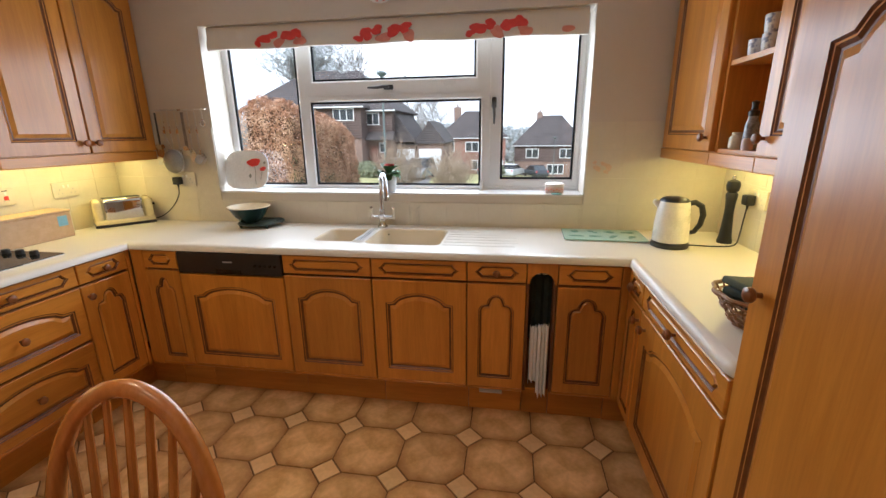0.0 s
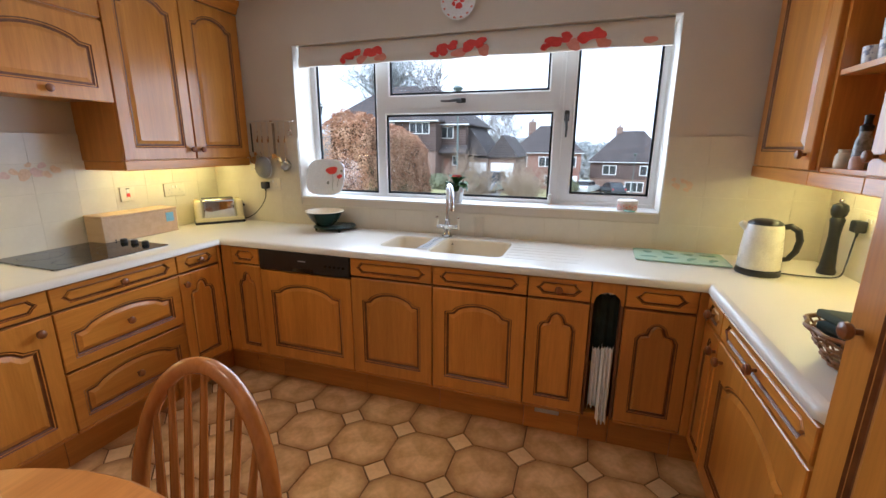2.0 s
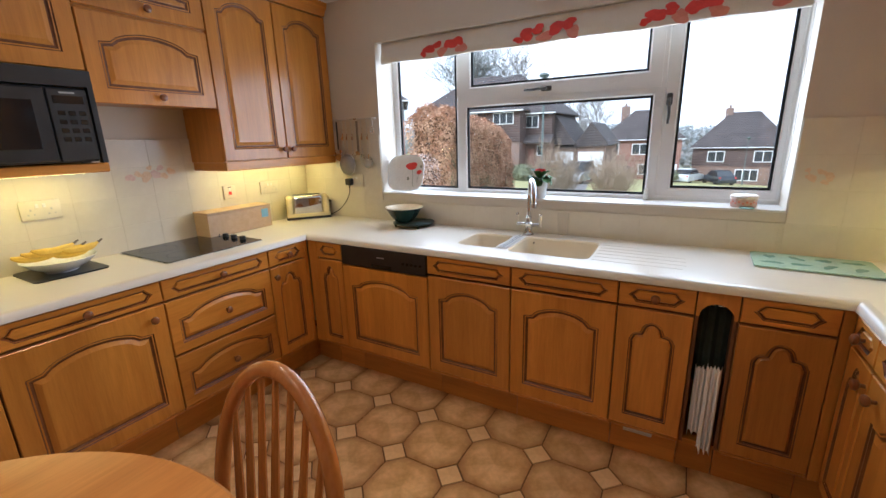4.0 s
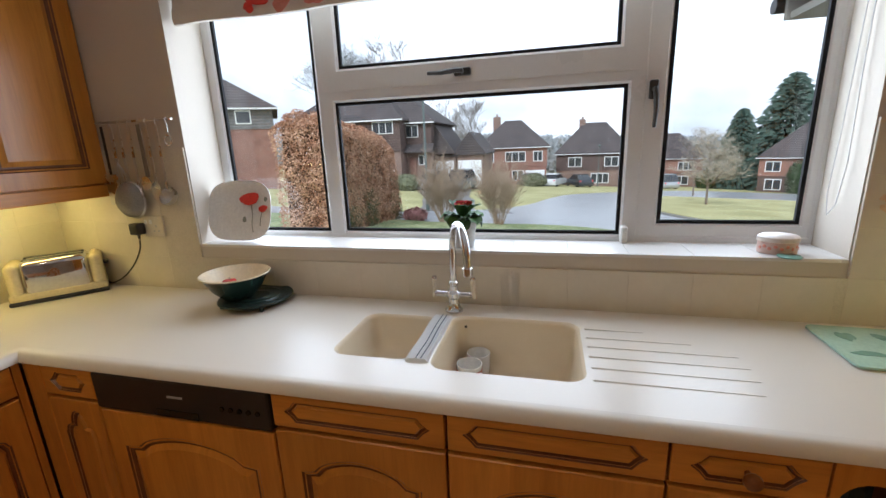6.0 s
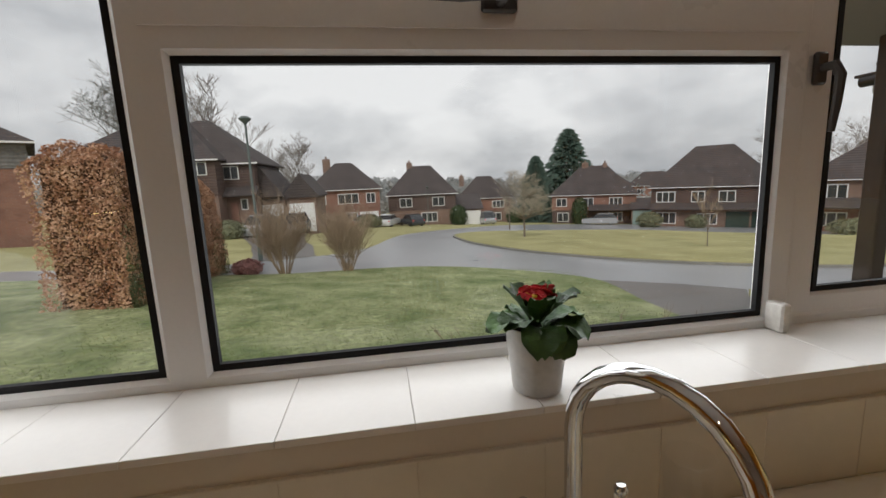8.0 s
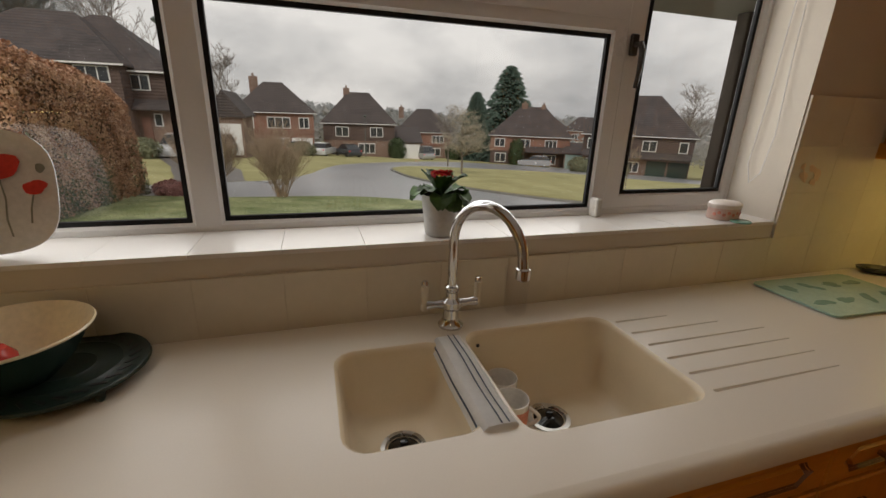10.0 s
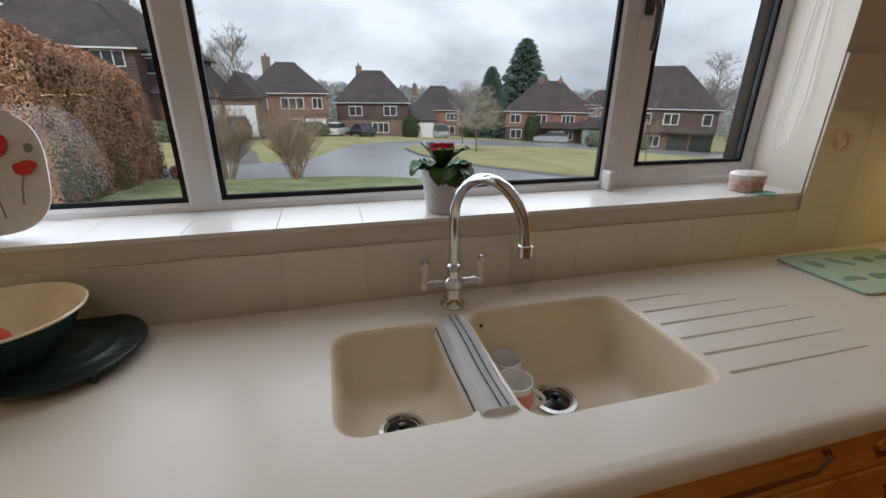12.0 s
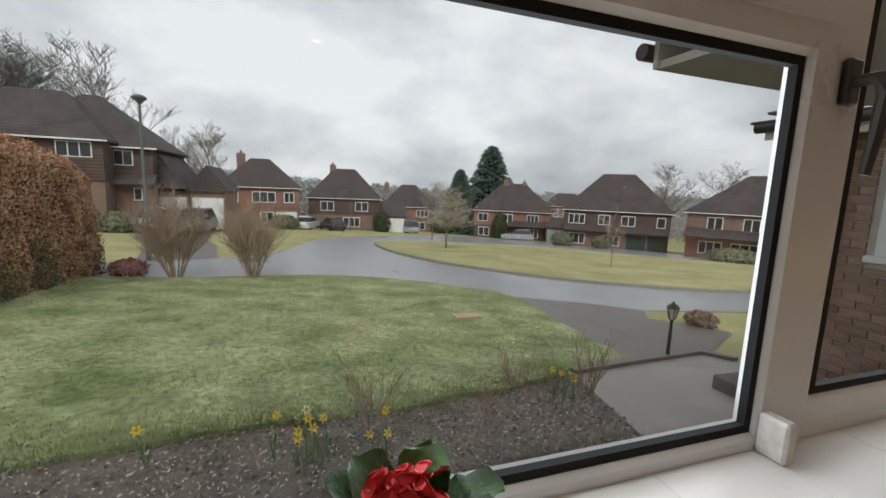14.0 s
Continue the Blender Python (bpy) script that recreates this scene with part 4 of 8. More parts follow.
# primrose in a grey pot
pp = thing("potted_primrose", pose(1.843, 0.052, WZ0 + 0.001), "red primrose with dark leaves in a pale grey pot", "plant")
part("pot", lathe([(0, 0), (0.036, 0), (0.038, 0.003), (0.044, 0.06), (0.0465, 0.075), (0.0475, 0.105), (0.0445, 0.105), (0.042, 0.085), (0.0, 0.085)], 32), POTG, pp, smooth=True)
part("compost", lathe([(0.043, 0.090), (0.03, 0.095), (0, 0.097)], 16), SOIL, pp)
rl = random.Random(9)
for i in range(19):
    a = i * 2.399 + rl.uniform(-0.25, 0.25)
    low = i < 13
    L, Wd = (rl.uniform(0.062, 0.082), rl.uniform(0.026, 0.032)) if low else (rl.uniform(0.062, 0.080), rl.uniform(0.019, 0.025))
    up = rl.uniform(0.15, 0.75) if low else rl.uniform(0.8, 1.2)
    bend = rl.uniform(1.6, 2.5) if low else rl.uniform(0.3, 0.8)
    bm = bmesh.new()
    rows, px, pz, ang = [], 0.010, 0.0, up
    for s in range(11):
        f = s / 10
        wv = Wd * (0.16 + 0.84 * math.sin(math.pi * min(1.0, f * 0.72 + 0.06)) ** 1.4) * (1.0 if f < 0.8 else math.sqrt(max(0.02, 1 - ((f - 0.8) / 0.21) ** 2)))
        rows.append([bm.verts.new((px - 0.3 * wv * abs(q) * math.sin(ang), wv * q, pz + 0.30 * wv * abs(q) * math.cos(ang) + 0.0030 * math.sin(19 * f + 3.0 * q + i) * (0.25 + abs(q)))) for q in (-1, -0.66, -0.33, 0, 0.33, 0.66, 1)])
        px += L / 10 * math.cos(ang)
        pz += L / 10 * math.sin(ang)
        ang -= bend * (0.04 + 0.13 * f)
    for p, q in zip(rows, rows[1:]):
        for k in range(6):
            bm.faces.new((p[k], p[k + 1], q[k + 1], q[k]))
    part("leaf", bm, LEAF, pp, smooth=True).matrix_basis = pose(0, 0, 0.100 + (0.0 if low else 0.010), 0, 0, math.degrees(a))
for i in range(10):
    a, d = i * 2.399, 0.0072 * math.sqrt(i)
    fl = bmesh.new()
    for k in range(5):
        b = k * 1.2566
        c = [fl.verts.new((0, 0, 0))]
        for q in (-0.58, -0.3, 0.0, 0.3, 0.58):
            rr = 0.0155 * (1.0 - 0.16 * (q == 0.0))
            c.append(fl.verts.new((rr * math.cos(b + q), rr * math.sin(b + q), 0.003 + 0.002 * math.cos(3 * q))))
        fl.faces.new(c)
    h = part("flower", fl, PETAL, pp, "crimson primrose flower")
    h.matrix_basis = pose(d * math.cos(a), d * math.sin(a), 0.156 - 14.0 * d * d + rl.uniform(-0.002, 0.003), 0, 0, math.degrees(a)) @ pose(0, 0, 0, rl.uniform(-12, 12), 10 + 1500 * d, rl.uniform(0, 70))
    part("eye", lathe([(0.0042, 0.0014), (0.0028, 0.0028), (0, 0.0032)], 8), PETALY, h)

# tin and disc on the sill
tin = thing("trinket_tin", pose(2.822, 0.062, WZ0 + 0.001), "round pink patterned trinket tin on the sill", "tin")
part("body", lathe([(0, 0), (0.050, 0), (0.052, 0.003), (0.052, 0.036), (0, 0.036)], 36, sx=1.0, sy=0.8), PINKTIN, tin, smooth=True)
part("lid", lathe([(0.0545, 0.037), (0.0555, 0.040), (0.0545, 0.050), (0.045, 0.056), (0, 0.058)], 36, sx=1.0, sy=0.8), surface("pale_pink_lid", (0.68, 0.60, 0.54), (0.74, 0.67, 0.61), 0.3, 12), tin, smooth=True)
for i in range(9):
    a = radians(195 + 17 * i)
    part("rose_print", lathe([(0.0055, 0), (0.004, 0.0012), (0, 0.0015)], 8), PINKP, tin).matrix_basis = pose(0.0525 * math.cos(a), 0.042 * math.sin(a), 0.018 + 0.006 * (i % 2), 90, 0, math.degrees(a) + 90)
tagged(link("green_disc", lathe([(0, 0), (0.030, 0), (0.031, 0.003), (0.027, 0.006), (0, 0.006)], 24), TEALD, True), "small flat green glass coaster on the sill", "coaster").matrix_basis = pose(2.83, 0.003, WZ0 + 0.001)

# poppy plate leaning on the window
pl = thing("poppy_plate", pose(0.893, 0.052, WZ0 + 0.004, 75, 0, 5), "white square plate with red poppies leaning at the window", "plate")


def squircle(r, n=40, p=3.2):
    return [(r * math.copysign(abs(math.cos(2 * math.pi * i / n)) ** (2 / p), math.cos(2 * math.pi * i / n)), r * math.copysign(abs(math.sin(2 * math.pi * i / n)) ** (2 / p), math.sin(2 * math.pi * i / n))) for i in range(n)]


bm = bmesh.new()
prev = None
for r, z in ((0.066, -0.012), (0.07, -0.012), (0.118, 0.002), (0.125, 0.006), (0.125, 0.009), (0.117, 0.006), (0.08, -0.002), (0.066, -0.004)):
    cur = [bm.verts.new((1.14 * x, y + 0.125, z)) for x, y in squircle(r)]
    if prev:
        for i in range(40):
            bm.faces.new((prev[i], prev[(i + 1) % 40], cur[(i + 1) % 40], cur[i]))
    else:
        bm.faces.new(cur[::-1])
    prev = cur
bm.faces.new(prev)
dish = part("dish", bm, WHITEP, pl, smooth=True)


def lay(pts, z, name, mat, label="", parent=None):
    ob = flat(name, pts, parent, mat, label)
    ob.matrix_basis = pose(0, 0, z)


lay(moved(blob(0.040, 18, 1, 0.70), 0.043, 0.174), 0.0035, "poppy", REDP, "painted red poppy", pl)
lay(moved(blob(0.020, 16, 2, 0.7), 0.106, 0.132), 0.0075, "poppy", REDP, "painted red poppy", pl)
lay(moved(blob(0.008, 10, 3, 1.8), 0.020, 0.088), 0.0015, "poppy_bud", STALK, "", pl)
lay(moved(blob(0.007, 10, 4, 1.6), 0.118, 0.170), 0.0085, "poppy_bud", STALK, "", pl)
lay(stroke([(0.050, 0.150), (0.056, 0.11), (0.054, 0.07), (0.060, 0.035)], 0.003), 0.0015, "stalk", STALK, "", pl)
lay(stroke([(0.102, 0.118), (0.096, 0.09), (0.094, 0.06)], 0.003), 0.0065, "stalk", STALK, "", pl)

# enamel bowl with an apple, on an iron trivet
tv_ = thing("trivet", pose(1.078, -0.125, ZT), "round dark green cast iron trivet with pierced rim", "trivet")
bm = bmesh.new()
lathe([(0, 0.020), (0.128, 0.019), (0.133, 0.022), (0.131, 0.027), (0.126, 0.028), (0.122, 0.026), (0.09, 0.026), (0.087, 0.028), (0.083, 0.026), (0.05, 0.026), (0.047, 0.028), (0.043, 0.026), (0, 0.026)], 48, bm)
part("plate", bm, IRON, tv_, smooth=True)
for i in range(26):
    a = 2 * math.pi * i / 26
    sl = part("slot", abox(-0.012, 0.012, -0.0032, 0.0032, 0.0, 0.0008), BLACKP, tv_)
    sl.matrix_basis = pose(0.106 * math.cos(a), 0.106 * math.sin(a), 0.0262, 0, 0, math.degrees(a) + 50)
for i in range(4):
    a = radians(45 + 90 * i)
    part("foot", lathe([(0.004, 0), (0.008, 0.006), (0.009, 0.0215)], 10, at=(0.118 * math.cos(a), 0.118 * math.sin(a), -0.0005)), IRON, tv_, smooth=True)
bw = thing("enamel_bowl", pose(1.025, -0.152, ZT + 0.0285, 0, 0, 0), "dark green enamel bowl with cream inside and rim", "bowl")
part("body", lathe([(0, 0), (0.050, 0), (0.054, 0.004), (0.086, 0.038), (0.108, 0.078), (0.120, 0.090)], 40), GREENE, bw, smooth=True)
part("lining", lathe([(0.1205, 0.090), (0.122, 0.093), (0.1195, 0.0955), (0.104, 0.080), (0.082, 0.041), (0.05, 0.010), (0, 0.007)], 40), CREAME, bw, "cream enamel lining", True)
ap = thing("apple", pose(1.005, -0.165, ZT + 0.037), "shiny red apple lying in the bowl", "apple")
part("flesh", lathe([(0, 0.006), (0.012, 0.0), (0.026, 0.008), (0.034, 0.028), (0.033, 0.044), (0.022, 0.060), (0.010, 0.062), (0, 0.056)], 24), APPLE, ap, smooth=True)
part("stem", tube([(0, 0, 0.055), (0.003, 0, 0.072)], [0.0015, 0.0012], 6), BARK, ap)

# toaster
to = thing("toaster", pose(0.165, -0.165, ZT, 0, 0, 52), "cream and chrome two-slice toaster beside the wall", "toaster")
part("foot_plate", abox(-0.155, 0.155, -0.082, 0.082, 0.0, 0.016, 0.006, 2), BLACKP, to)
for s in (-1, 1):
    b = abox(*((-0.150, -0.105) if s < 0 else (0.105, 0.150)), -0.078, 0.078, 0.016, 0.165, 0.022, 4)
    part("end_cap", b, CREAMP, to, "cream enamel end", True)
part("shell", abox(-0.106, 0.106, -0.076, 0.076, 0.017, 0.170, 0.024, 4), CHROME, to, smooth=True)
part("base_band", abox(-0.152, 0.152, -0.080, 0.080, 0.015, 0.045, 0.008, 2), CREAMP, to, smooth=True)
for y in (-0.028, 0.028):
    part("slot", abox(-0.095, 0.095, y - 0.012, y + 0.012, 0.166, 0.1715, 0.002), BLACKP, to)
part("lever", abox(0.149, 0.168, -0.02, 0.02, 0.105, 0.120, 0.004, 2), BLACKP, to)


# sockets, plugs, leads
def socket(m, label, twin=True, plug=None):
    w = 0.146 if twin else 0.086
    s = thing("wall_socket", m, label, "socket")
    f = part("face_plate", abox(-w / 2, w / 2, -0.010, 0.0, -0.043, 0.043, 0.003, 2), TILEM, s, smooth=True)
    for i, x in enumerate((-0.037, 0.037) if twin else (0,)):
        part("switch", abox(x * 0.35 - 0.006, x * 0.35 + 0.006, -0.013, -0.009, 0.010, 0.028, 0.001), WHITEP, f)
        part("pin_hole", abox(x - 0.003, x + 0.003, -0.0108, -0.009, -0.003, 0.006), GREYPR, f)
        part("pin_hole", abox(x - 0.014, x - 0.008, -0.0108, -0.009, -0.022, -0.017), GREYPR, f)
        part("pin_hole", abox(x + 0.008, x + 0.014, -0.0108, -0.009, -0.022, -0.017), GREYPR, f)
    return s


def plug(m, label):
    p_ = thing("plug", m, label, "plug")
    part("body", abox(-0.024, 0.024, -0.040, 0.0, -0.026, 0.022, 0.007, 3), BLACKP, p_, smooth=True)
    part("lead_guard", tube([(0, -0.02, -0.024), (0, -0.02, -0.045)], [0.007, 0.004], 10), BLACKP, p_, smooth=True)


def cable(pts, label, r=0.0032):
    fine = []
    for i in range(len(pts) - 1):
        p = [Vector(pts[min(max(i + j, 0), len(pts) - 1)]) for j in (-1, 0, 1, 2)]
        for s in range(6):
            t = s / 6
            fine.append(0.5 * (2 * p[1] + (p[2] - p[0]) * t + (2 * p[0] - 5 * p[1] + 4 * p[2] - p[3]) * t * t + (3 * p[1] - p[0] - 3 * p[2] + p[3]) * t ** 3))
    fine.append(Vector(pts[-1]))
    tagged(link("lead", tube(fine, r, 8), BLACKP, True), label, "cable")


TF = -0.009   # tile face on the window wall
socket(pose(0.515, TF, 1.165), "white double wall socket under the utensil rack")
plug(pose(0.478, TF - 0.012, 1.160), "black plug in the socket by the toaster")
cable([(0.478, TF - 0.032, 1.113), (0.476, -0.048, 1.07), (0.44, -0.055, 1.01), (0.38, -0.06, 0.955), (0.30, -0.05, 0.92), (0.262, -0.045, 0.918)], "black toaster lead hanging from its plug")
socket(pose(0.009, -0.36, 1.14, 0, 0, 90), "white double wall socket above the worktop")
sw = socket(pose(0.009, -0.665, 1.14, 0, 0, 90), "white hob switch plate with red rocker on the tiles", False)
part("rocker", abox(-0.010, 0.010, -0.014, -0.0105, -0.016, 0.004, 0.001), REDP, sw, "red rocker switch")
part("name_strip", abox(-0.012, 0.012, -0.0115, -0.0102, 0.029, 0.034), BLACKP, sw)
socket(pose(0.009, -1.60, 1.17, 0, 0, 90), "white double wall socket beside the bananas")
socket(pose(X1 - 0.009, -0.345, 1.125, 0, 0, -90), "white double wall socket behind the kettle")
plug(pose(X1 - 0.021, -0.325, 1.12, 0, 0, -90), "black plug in the socket by the kettle")
cable([(X1 - 0.043, -0.325, 1.075), (X1 - 0.05, -0.33, 1.02), (X1 - 0.06, -0.34, 0.96), (3.60, -0.37, 0.915), (3.52, -0.36, 0.9042), (3.44, -0.35, 0.9042), (3.395, -0.35, 0.906)], "black kettle lead hanging from its plug")

# wooden bread box
bb = thing("bread_box", pose(0.022, -0.925, ZT + 0.001), "plain pale wooden box with a blue note", "box")
part("box", abox(0.0, 0.140, 0.0, 0.440, 0.0, 0.135, 0.003), CARD, bb)
part("lid", abox(-0.002, 0.143, -0.002, 0.442, 0.136, 0.150, 0.003), CARD, bb)
part("note", abox(0.1402, 0.1415, 0.365, 0.415, 0.065, 0.120), PAPERBL, bb, "pale blue paper note")

# hob
hob = thing("hob", pose(0.045, -1.345, ZT), "black glass ceramic hob set in the worktop", "hob")
part("glass_plate", extruded(rounded(0, 0.455, 0, 0.52, 0.012), 0.0005, 0.006, bev=0.002), BLACKG, hob)
part("steel_trim", extruded(rounded(-0.005, 0.460, -0.005, 0.525, 0.014), 0.0002, 0.003), STEEL, hob)
for x, y, r in ((0.12, 0.13, 0.085), (0.34, 0.13, 0.07), (0.12, 0.34, 0.07), (0.34, 0.34, 0.09)):
    part("heat_zone", lathe([(r - 0.003, 0.0062), (r - 0.0015, 0.0064), (r, 0.0062)], 40, at=(x, y, 0)), HANDLEM, hob)
for i in range(4):
    part("control_knob", lathe([(0.017, 0.006), (0.018, 0.012), (0.015, 0.026), (0, 0.027)], 18, at=(0.10 + 0.08 * i, 0.475, 0)), BLACKP, hob, smooth=True)

# fruit bowl
mat_ = tagged(link("table_mat", extruded(rounded(0.02, 0.30, -1.76, -1.49, 0.03), ZT + 0.0005, ZT + 0.006), BLACKP), "black mat under the fruit bowl", "mat")
fb = thing("fruit_bowl", pose(0.165, -1.625, ZT + 0.007), "white china bowl full of bananas", "bowl")
part("body", lathe([(0, 0), (0.06, 0), (0.062, 0.006), (0.105, 0.03), (0.135, 0.058), (0.132, 0.060), (0.10, 0.036), (0.055, 0.012), (0, 0.010)], 40), WHITEP, fb, smooth=True)
bn = None
for i in range(6):
    pts, rad = [], []
    for s in range(11):
        f = s / 10
        a = (f - 0.5) * 1.7
        pts.append((0.10 * math.sin(a), 0, 0.035 + 0.09 * (1 - math.cos(a)) * 0.55))
        rad.append(0.0165 * min(1, 0.35 + 2.8 * min(f, 1 - f)))
    m = pose(0.155 + 0.012 * (i % 3), -1.700 + 0.030 * i, ZT + 0.045 + 0.012 * math.sin(i * 1.4) + (0.018 if i in (2, 3) else 0), 0, 0, 80 + 7 * (i % 3))
    if bn is None:
        bn = thing("banana", m, "ripe yellow banana lying in the bowl", "banana", "bananas in the bowl")
        part("skin", tube(pts, rad, 7), BANANA, bn, smooth=True)
        part("stalk", tube([pts[-1], (pts[-1][0] + 0.02, 0, pts[-1][2] + 0.012)], [0.006, 0.004], 6), BARK, bn)
    else:
        copy_thing(bn, m)

# microwave
mw_ = thing("microwave", pose(0.372, -1.992, 1.3765, 0, 0, 90), "black microwave oven on the oak shelf", "microwave")
part("case", abox(0.0, 0.525, 0.0, 0.335, 0.006, 0.300, 0.004), BLACKP, mw_)
for x in (0.05, 0.47):
    part("foot", abox(x, x + 0.03, 0.02, 0.05, 0.0, 0.007), BLACKP, mw_)
dr = part("oven_door", abox(0.004, 0.385, -0.022, 0.0, 0.012, 0.292, 0.004), BLACKP, mw_)
part("door_window", abox(0.05, 0.34, -0.0235, -0.021, 0.06, 0.245, 0.001), BLACKG, dr)
cpn = part("control_panel", abox(0.390, 0.521, -0.020, 0.0, 0.012, 0.292, 0.003), BLACKP, mw_)
part("display", abox(0.405, 0.505, -0.0215, -0.019, 0.235, 0.265), BLACKG, cpn)
part("maker_badge", abox(0.43, 0.48, -0.0212, -0.019, 0.274, 0.280), GREYPR, cpn)
for i in range(12):
    xx, zz = 0.412 + 0.034 * (i % 3), 0.19 - 0.034 * (i // 3)
    part("button", abox(xx, xx + 0.024, -0.0215, -0.019, zz, zz + 0.018, 0.002), BLACKG, cpn)
part("frame", slab([(-0.018, -0.001, -0.026, 0.01, -0.0005, 0.366), (0.526, 0.545, -0.026, 0.01, -0.0005, 0.366), (-0.001, 0.526, -0.026, 0.01, 0.302, 0.366)]), BLACKP, mw_, "black trim kit")

# utensil rack
ur = thing("utensil_rack", pose(0.365, TF, 1.585), "steel wall rail hung with hooks", "rack")
part("rail", tube([(0, -0.02, 0), (0.375, -0.02, 0)], 0.004, 8), STEEL, ur, smooth=True)
for x in (0.02, 0.355):
    part("bracket", tube([(x, 0, 0), (x, -0.02, 0)], 0.004, 8), STEEL, ur, smooth=True)


def utensil(name, x, label, build, mats=STEEL):
    u = thing(name, pose(0.365 + x, TF - 0.020, 1.585), label, "utensil", "utensils on the wall rail")
    u.matrix_basis = u.matrix_basis @ Matrix.Diagonal((1.12, 1.12, 1.26, 1.0))
    part("hook", tube([(0, 0, 0.005), (0, -0.006, 0.0), (0, -0.004, -0.014)], 0.0015, 6), STEEL, u)
    build(u)
    return u


def handle_bar(u, ln, w=0.007, mat=STEEL):
    part("handle", abox(-w, w, -0.006, -0.003, -0.012 - ln, -0.010, 0.001), mat, u)


def sieve(u):
    handle_bar(u, 0.17, 0.006)
    o = part("rim", lathe([(0.058, -0.004), (0.062, 0), (0.058, 0.004), (0.055, 0), (0.058, -0.004)], 36), STEEL, u, smooth=True)
    o.matrix_basis = pose(0, -0.008, -0.243, 90, 0, 0)
    n_ = part("mesh_basket", lathe([(0.058, 0), (0.054, -0.018), (0.038, -0.034), (0, -0.042)], 36), surface("grey_sieve_mesh", (0.26, 0.25, 0.24), (0.34, 0.33, 0.31), 0.6, 200, 400, metal=0.4), u, "fine wire mesh", True)
    n_.matrix_basis = pose(0, -0.008, -0.243, -90, 0, 0)


def ladle(u):
    handle_bar(u, 0.20, 0.005)
    o = part("cup", lathe([(0.031, 0.0), (0.029, -0.015), (0.018, -0.027), (0, -0.030), (0.016, -0.025), (0.027, -0.014), (0.031, 0.0)], 28), STEEL, u, smooth=True)
    o.matrix_basis = pose(0, -0.012, -0.228, 55, 0, 0)


def whisk(u):
    handle_bar(u, 0.11, 0.008)
    for k in range(6):
        a = math.pi * k / 6
        pts = [(0.022 * math.sin(math.pi * i / 10) * math.cos(a), -0.006 + 0.022 * math.sin(math.pi * i / 10) * math.sin(a), -0.12 - 0.12 * (i / 10)) for i in range(11)]
        part("wire", tube(pts, 0.001, 5, caps=False), STEEL, u)


def turner(u):
    handle_bar(u, 0.15, 0.006, BLACKP)
    part("blade", abox(-0.030, 0.030, -0.006, -0.004, -0.26, -0.16, 0.0008), STEEL, u)


def fork(u):
    handle_bar(u, 0.17, 0.006)
    for x in (-0.010, 0.0, 0.010):
        part("prong", tube([(x * 0.6, -0.005, -0.18), (x, -0.005, -0.20), (x, -0.005, -0.25)], 0.0018, 6), STEEL, u)


def spoon(u):
    handle_bar(u, 0.18, 0.006)
    o = part("spoon_bowl", lathe([(0, -0.008), (0.016, -0.004), (0.021, 0.0), (0.016, -0.002), (0, -0.006)], 24, sx=1.0, sy=1.45), STEEL, u, smooth=True)
    o.matrix_basis = pose(0, -0.008, -0.215, 90, 0, 0)


def masher(u):
    handle_bar(u, 0.16, 0.009, BARK)
    part("plate", lathe([(0, 0), (0.022, 0), (0.022, 0.003), (0, 0.003)], 20), STEEL, u).matrix_basis = pose(0, -0.014, -0.19, 90, 0, 0)


def strainer(u):
    handle_bar(u, 0.03, 0.004)
    o = part("ring", lathe([(0.014, -0.002), (0.017, 0), (0.014, 0.002), (0.012, 0), (0.014, -0.002)], 20), CHROME, u, smooth=True)
    o.matrix_basis = pose(0, -0.008, -0.062, 90, 0, 0)


utensil("spatula", 0.030, "steel turner with black handle on the rail", turner)
utensil("whisk", 0.075, "steel balloon whisk on the rail", whisk)
utensil("sieve", 0.115, "round wire mesh sieve on the rail", sieve)
utensil("carving_fork", 0.165, "long steel fork on the rail", fork)
utensil("masher", 0.215, "masher with wooden handle on the rail", masher)
utensil("spoon", 0.250, "large steel serving spoon on the rail", spoon)
utensil("ladle", 0.300, "steel ladle on the rail", ladle)
utensil("tea_strainer", 0.350, "small chrome tea strainer on the rail", strainer)

# wall plate above the window
wp = thing("wall_plate", pose(1.862, -0.002, 2.195, 90, 0, 0), "white decorative plate with red poppies hung on the wall", "plate")
part("dish", lathe([(0, 0.004), (0.06, 0.004), (0.075, 0.014), (0.098, 0.020), (0.099, 0.023), (0.074, 0.018), (0.058, 0.008), (0, 0.008)], 44), WHITEP, wp, smooth=True)
for i in range(14):
    a = 2 * math.pi * i / 14
    lay(moved(blob(0.008, 10, i, 0.8), 0.087 * math.cos(a), 0.087 * math.sin(a)), 0.0205, "rim_print", PINKP, "", wp)
for dx, dy, r, s in ((-0.015, 0.018, 0.020, 1), (0.022, 0.008, 0.017, 2), (0.002, -0.024, 0.018, 3), (-0.028, -0.012, 0.011, 5)):
    lay(moved(blob(r, 16, s), dx, dy), 0.0085, "poppy", REDP, "painted poppy", wp)

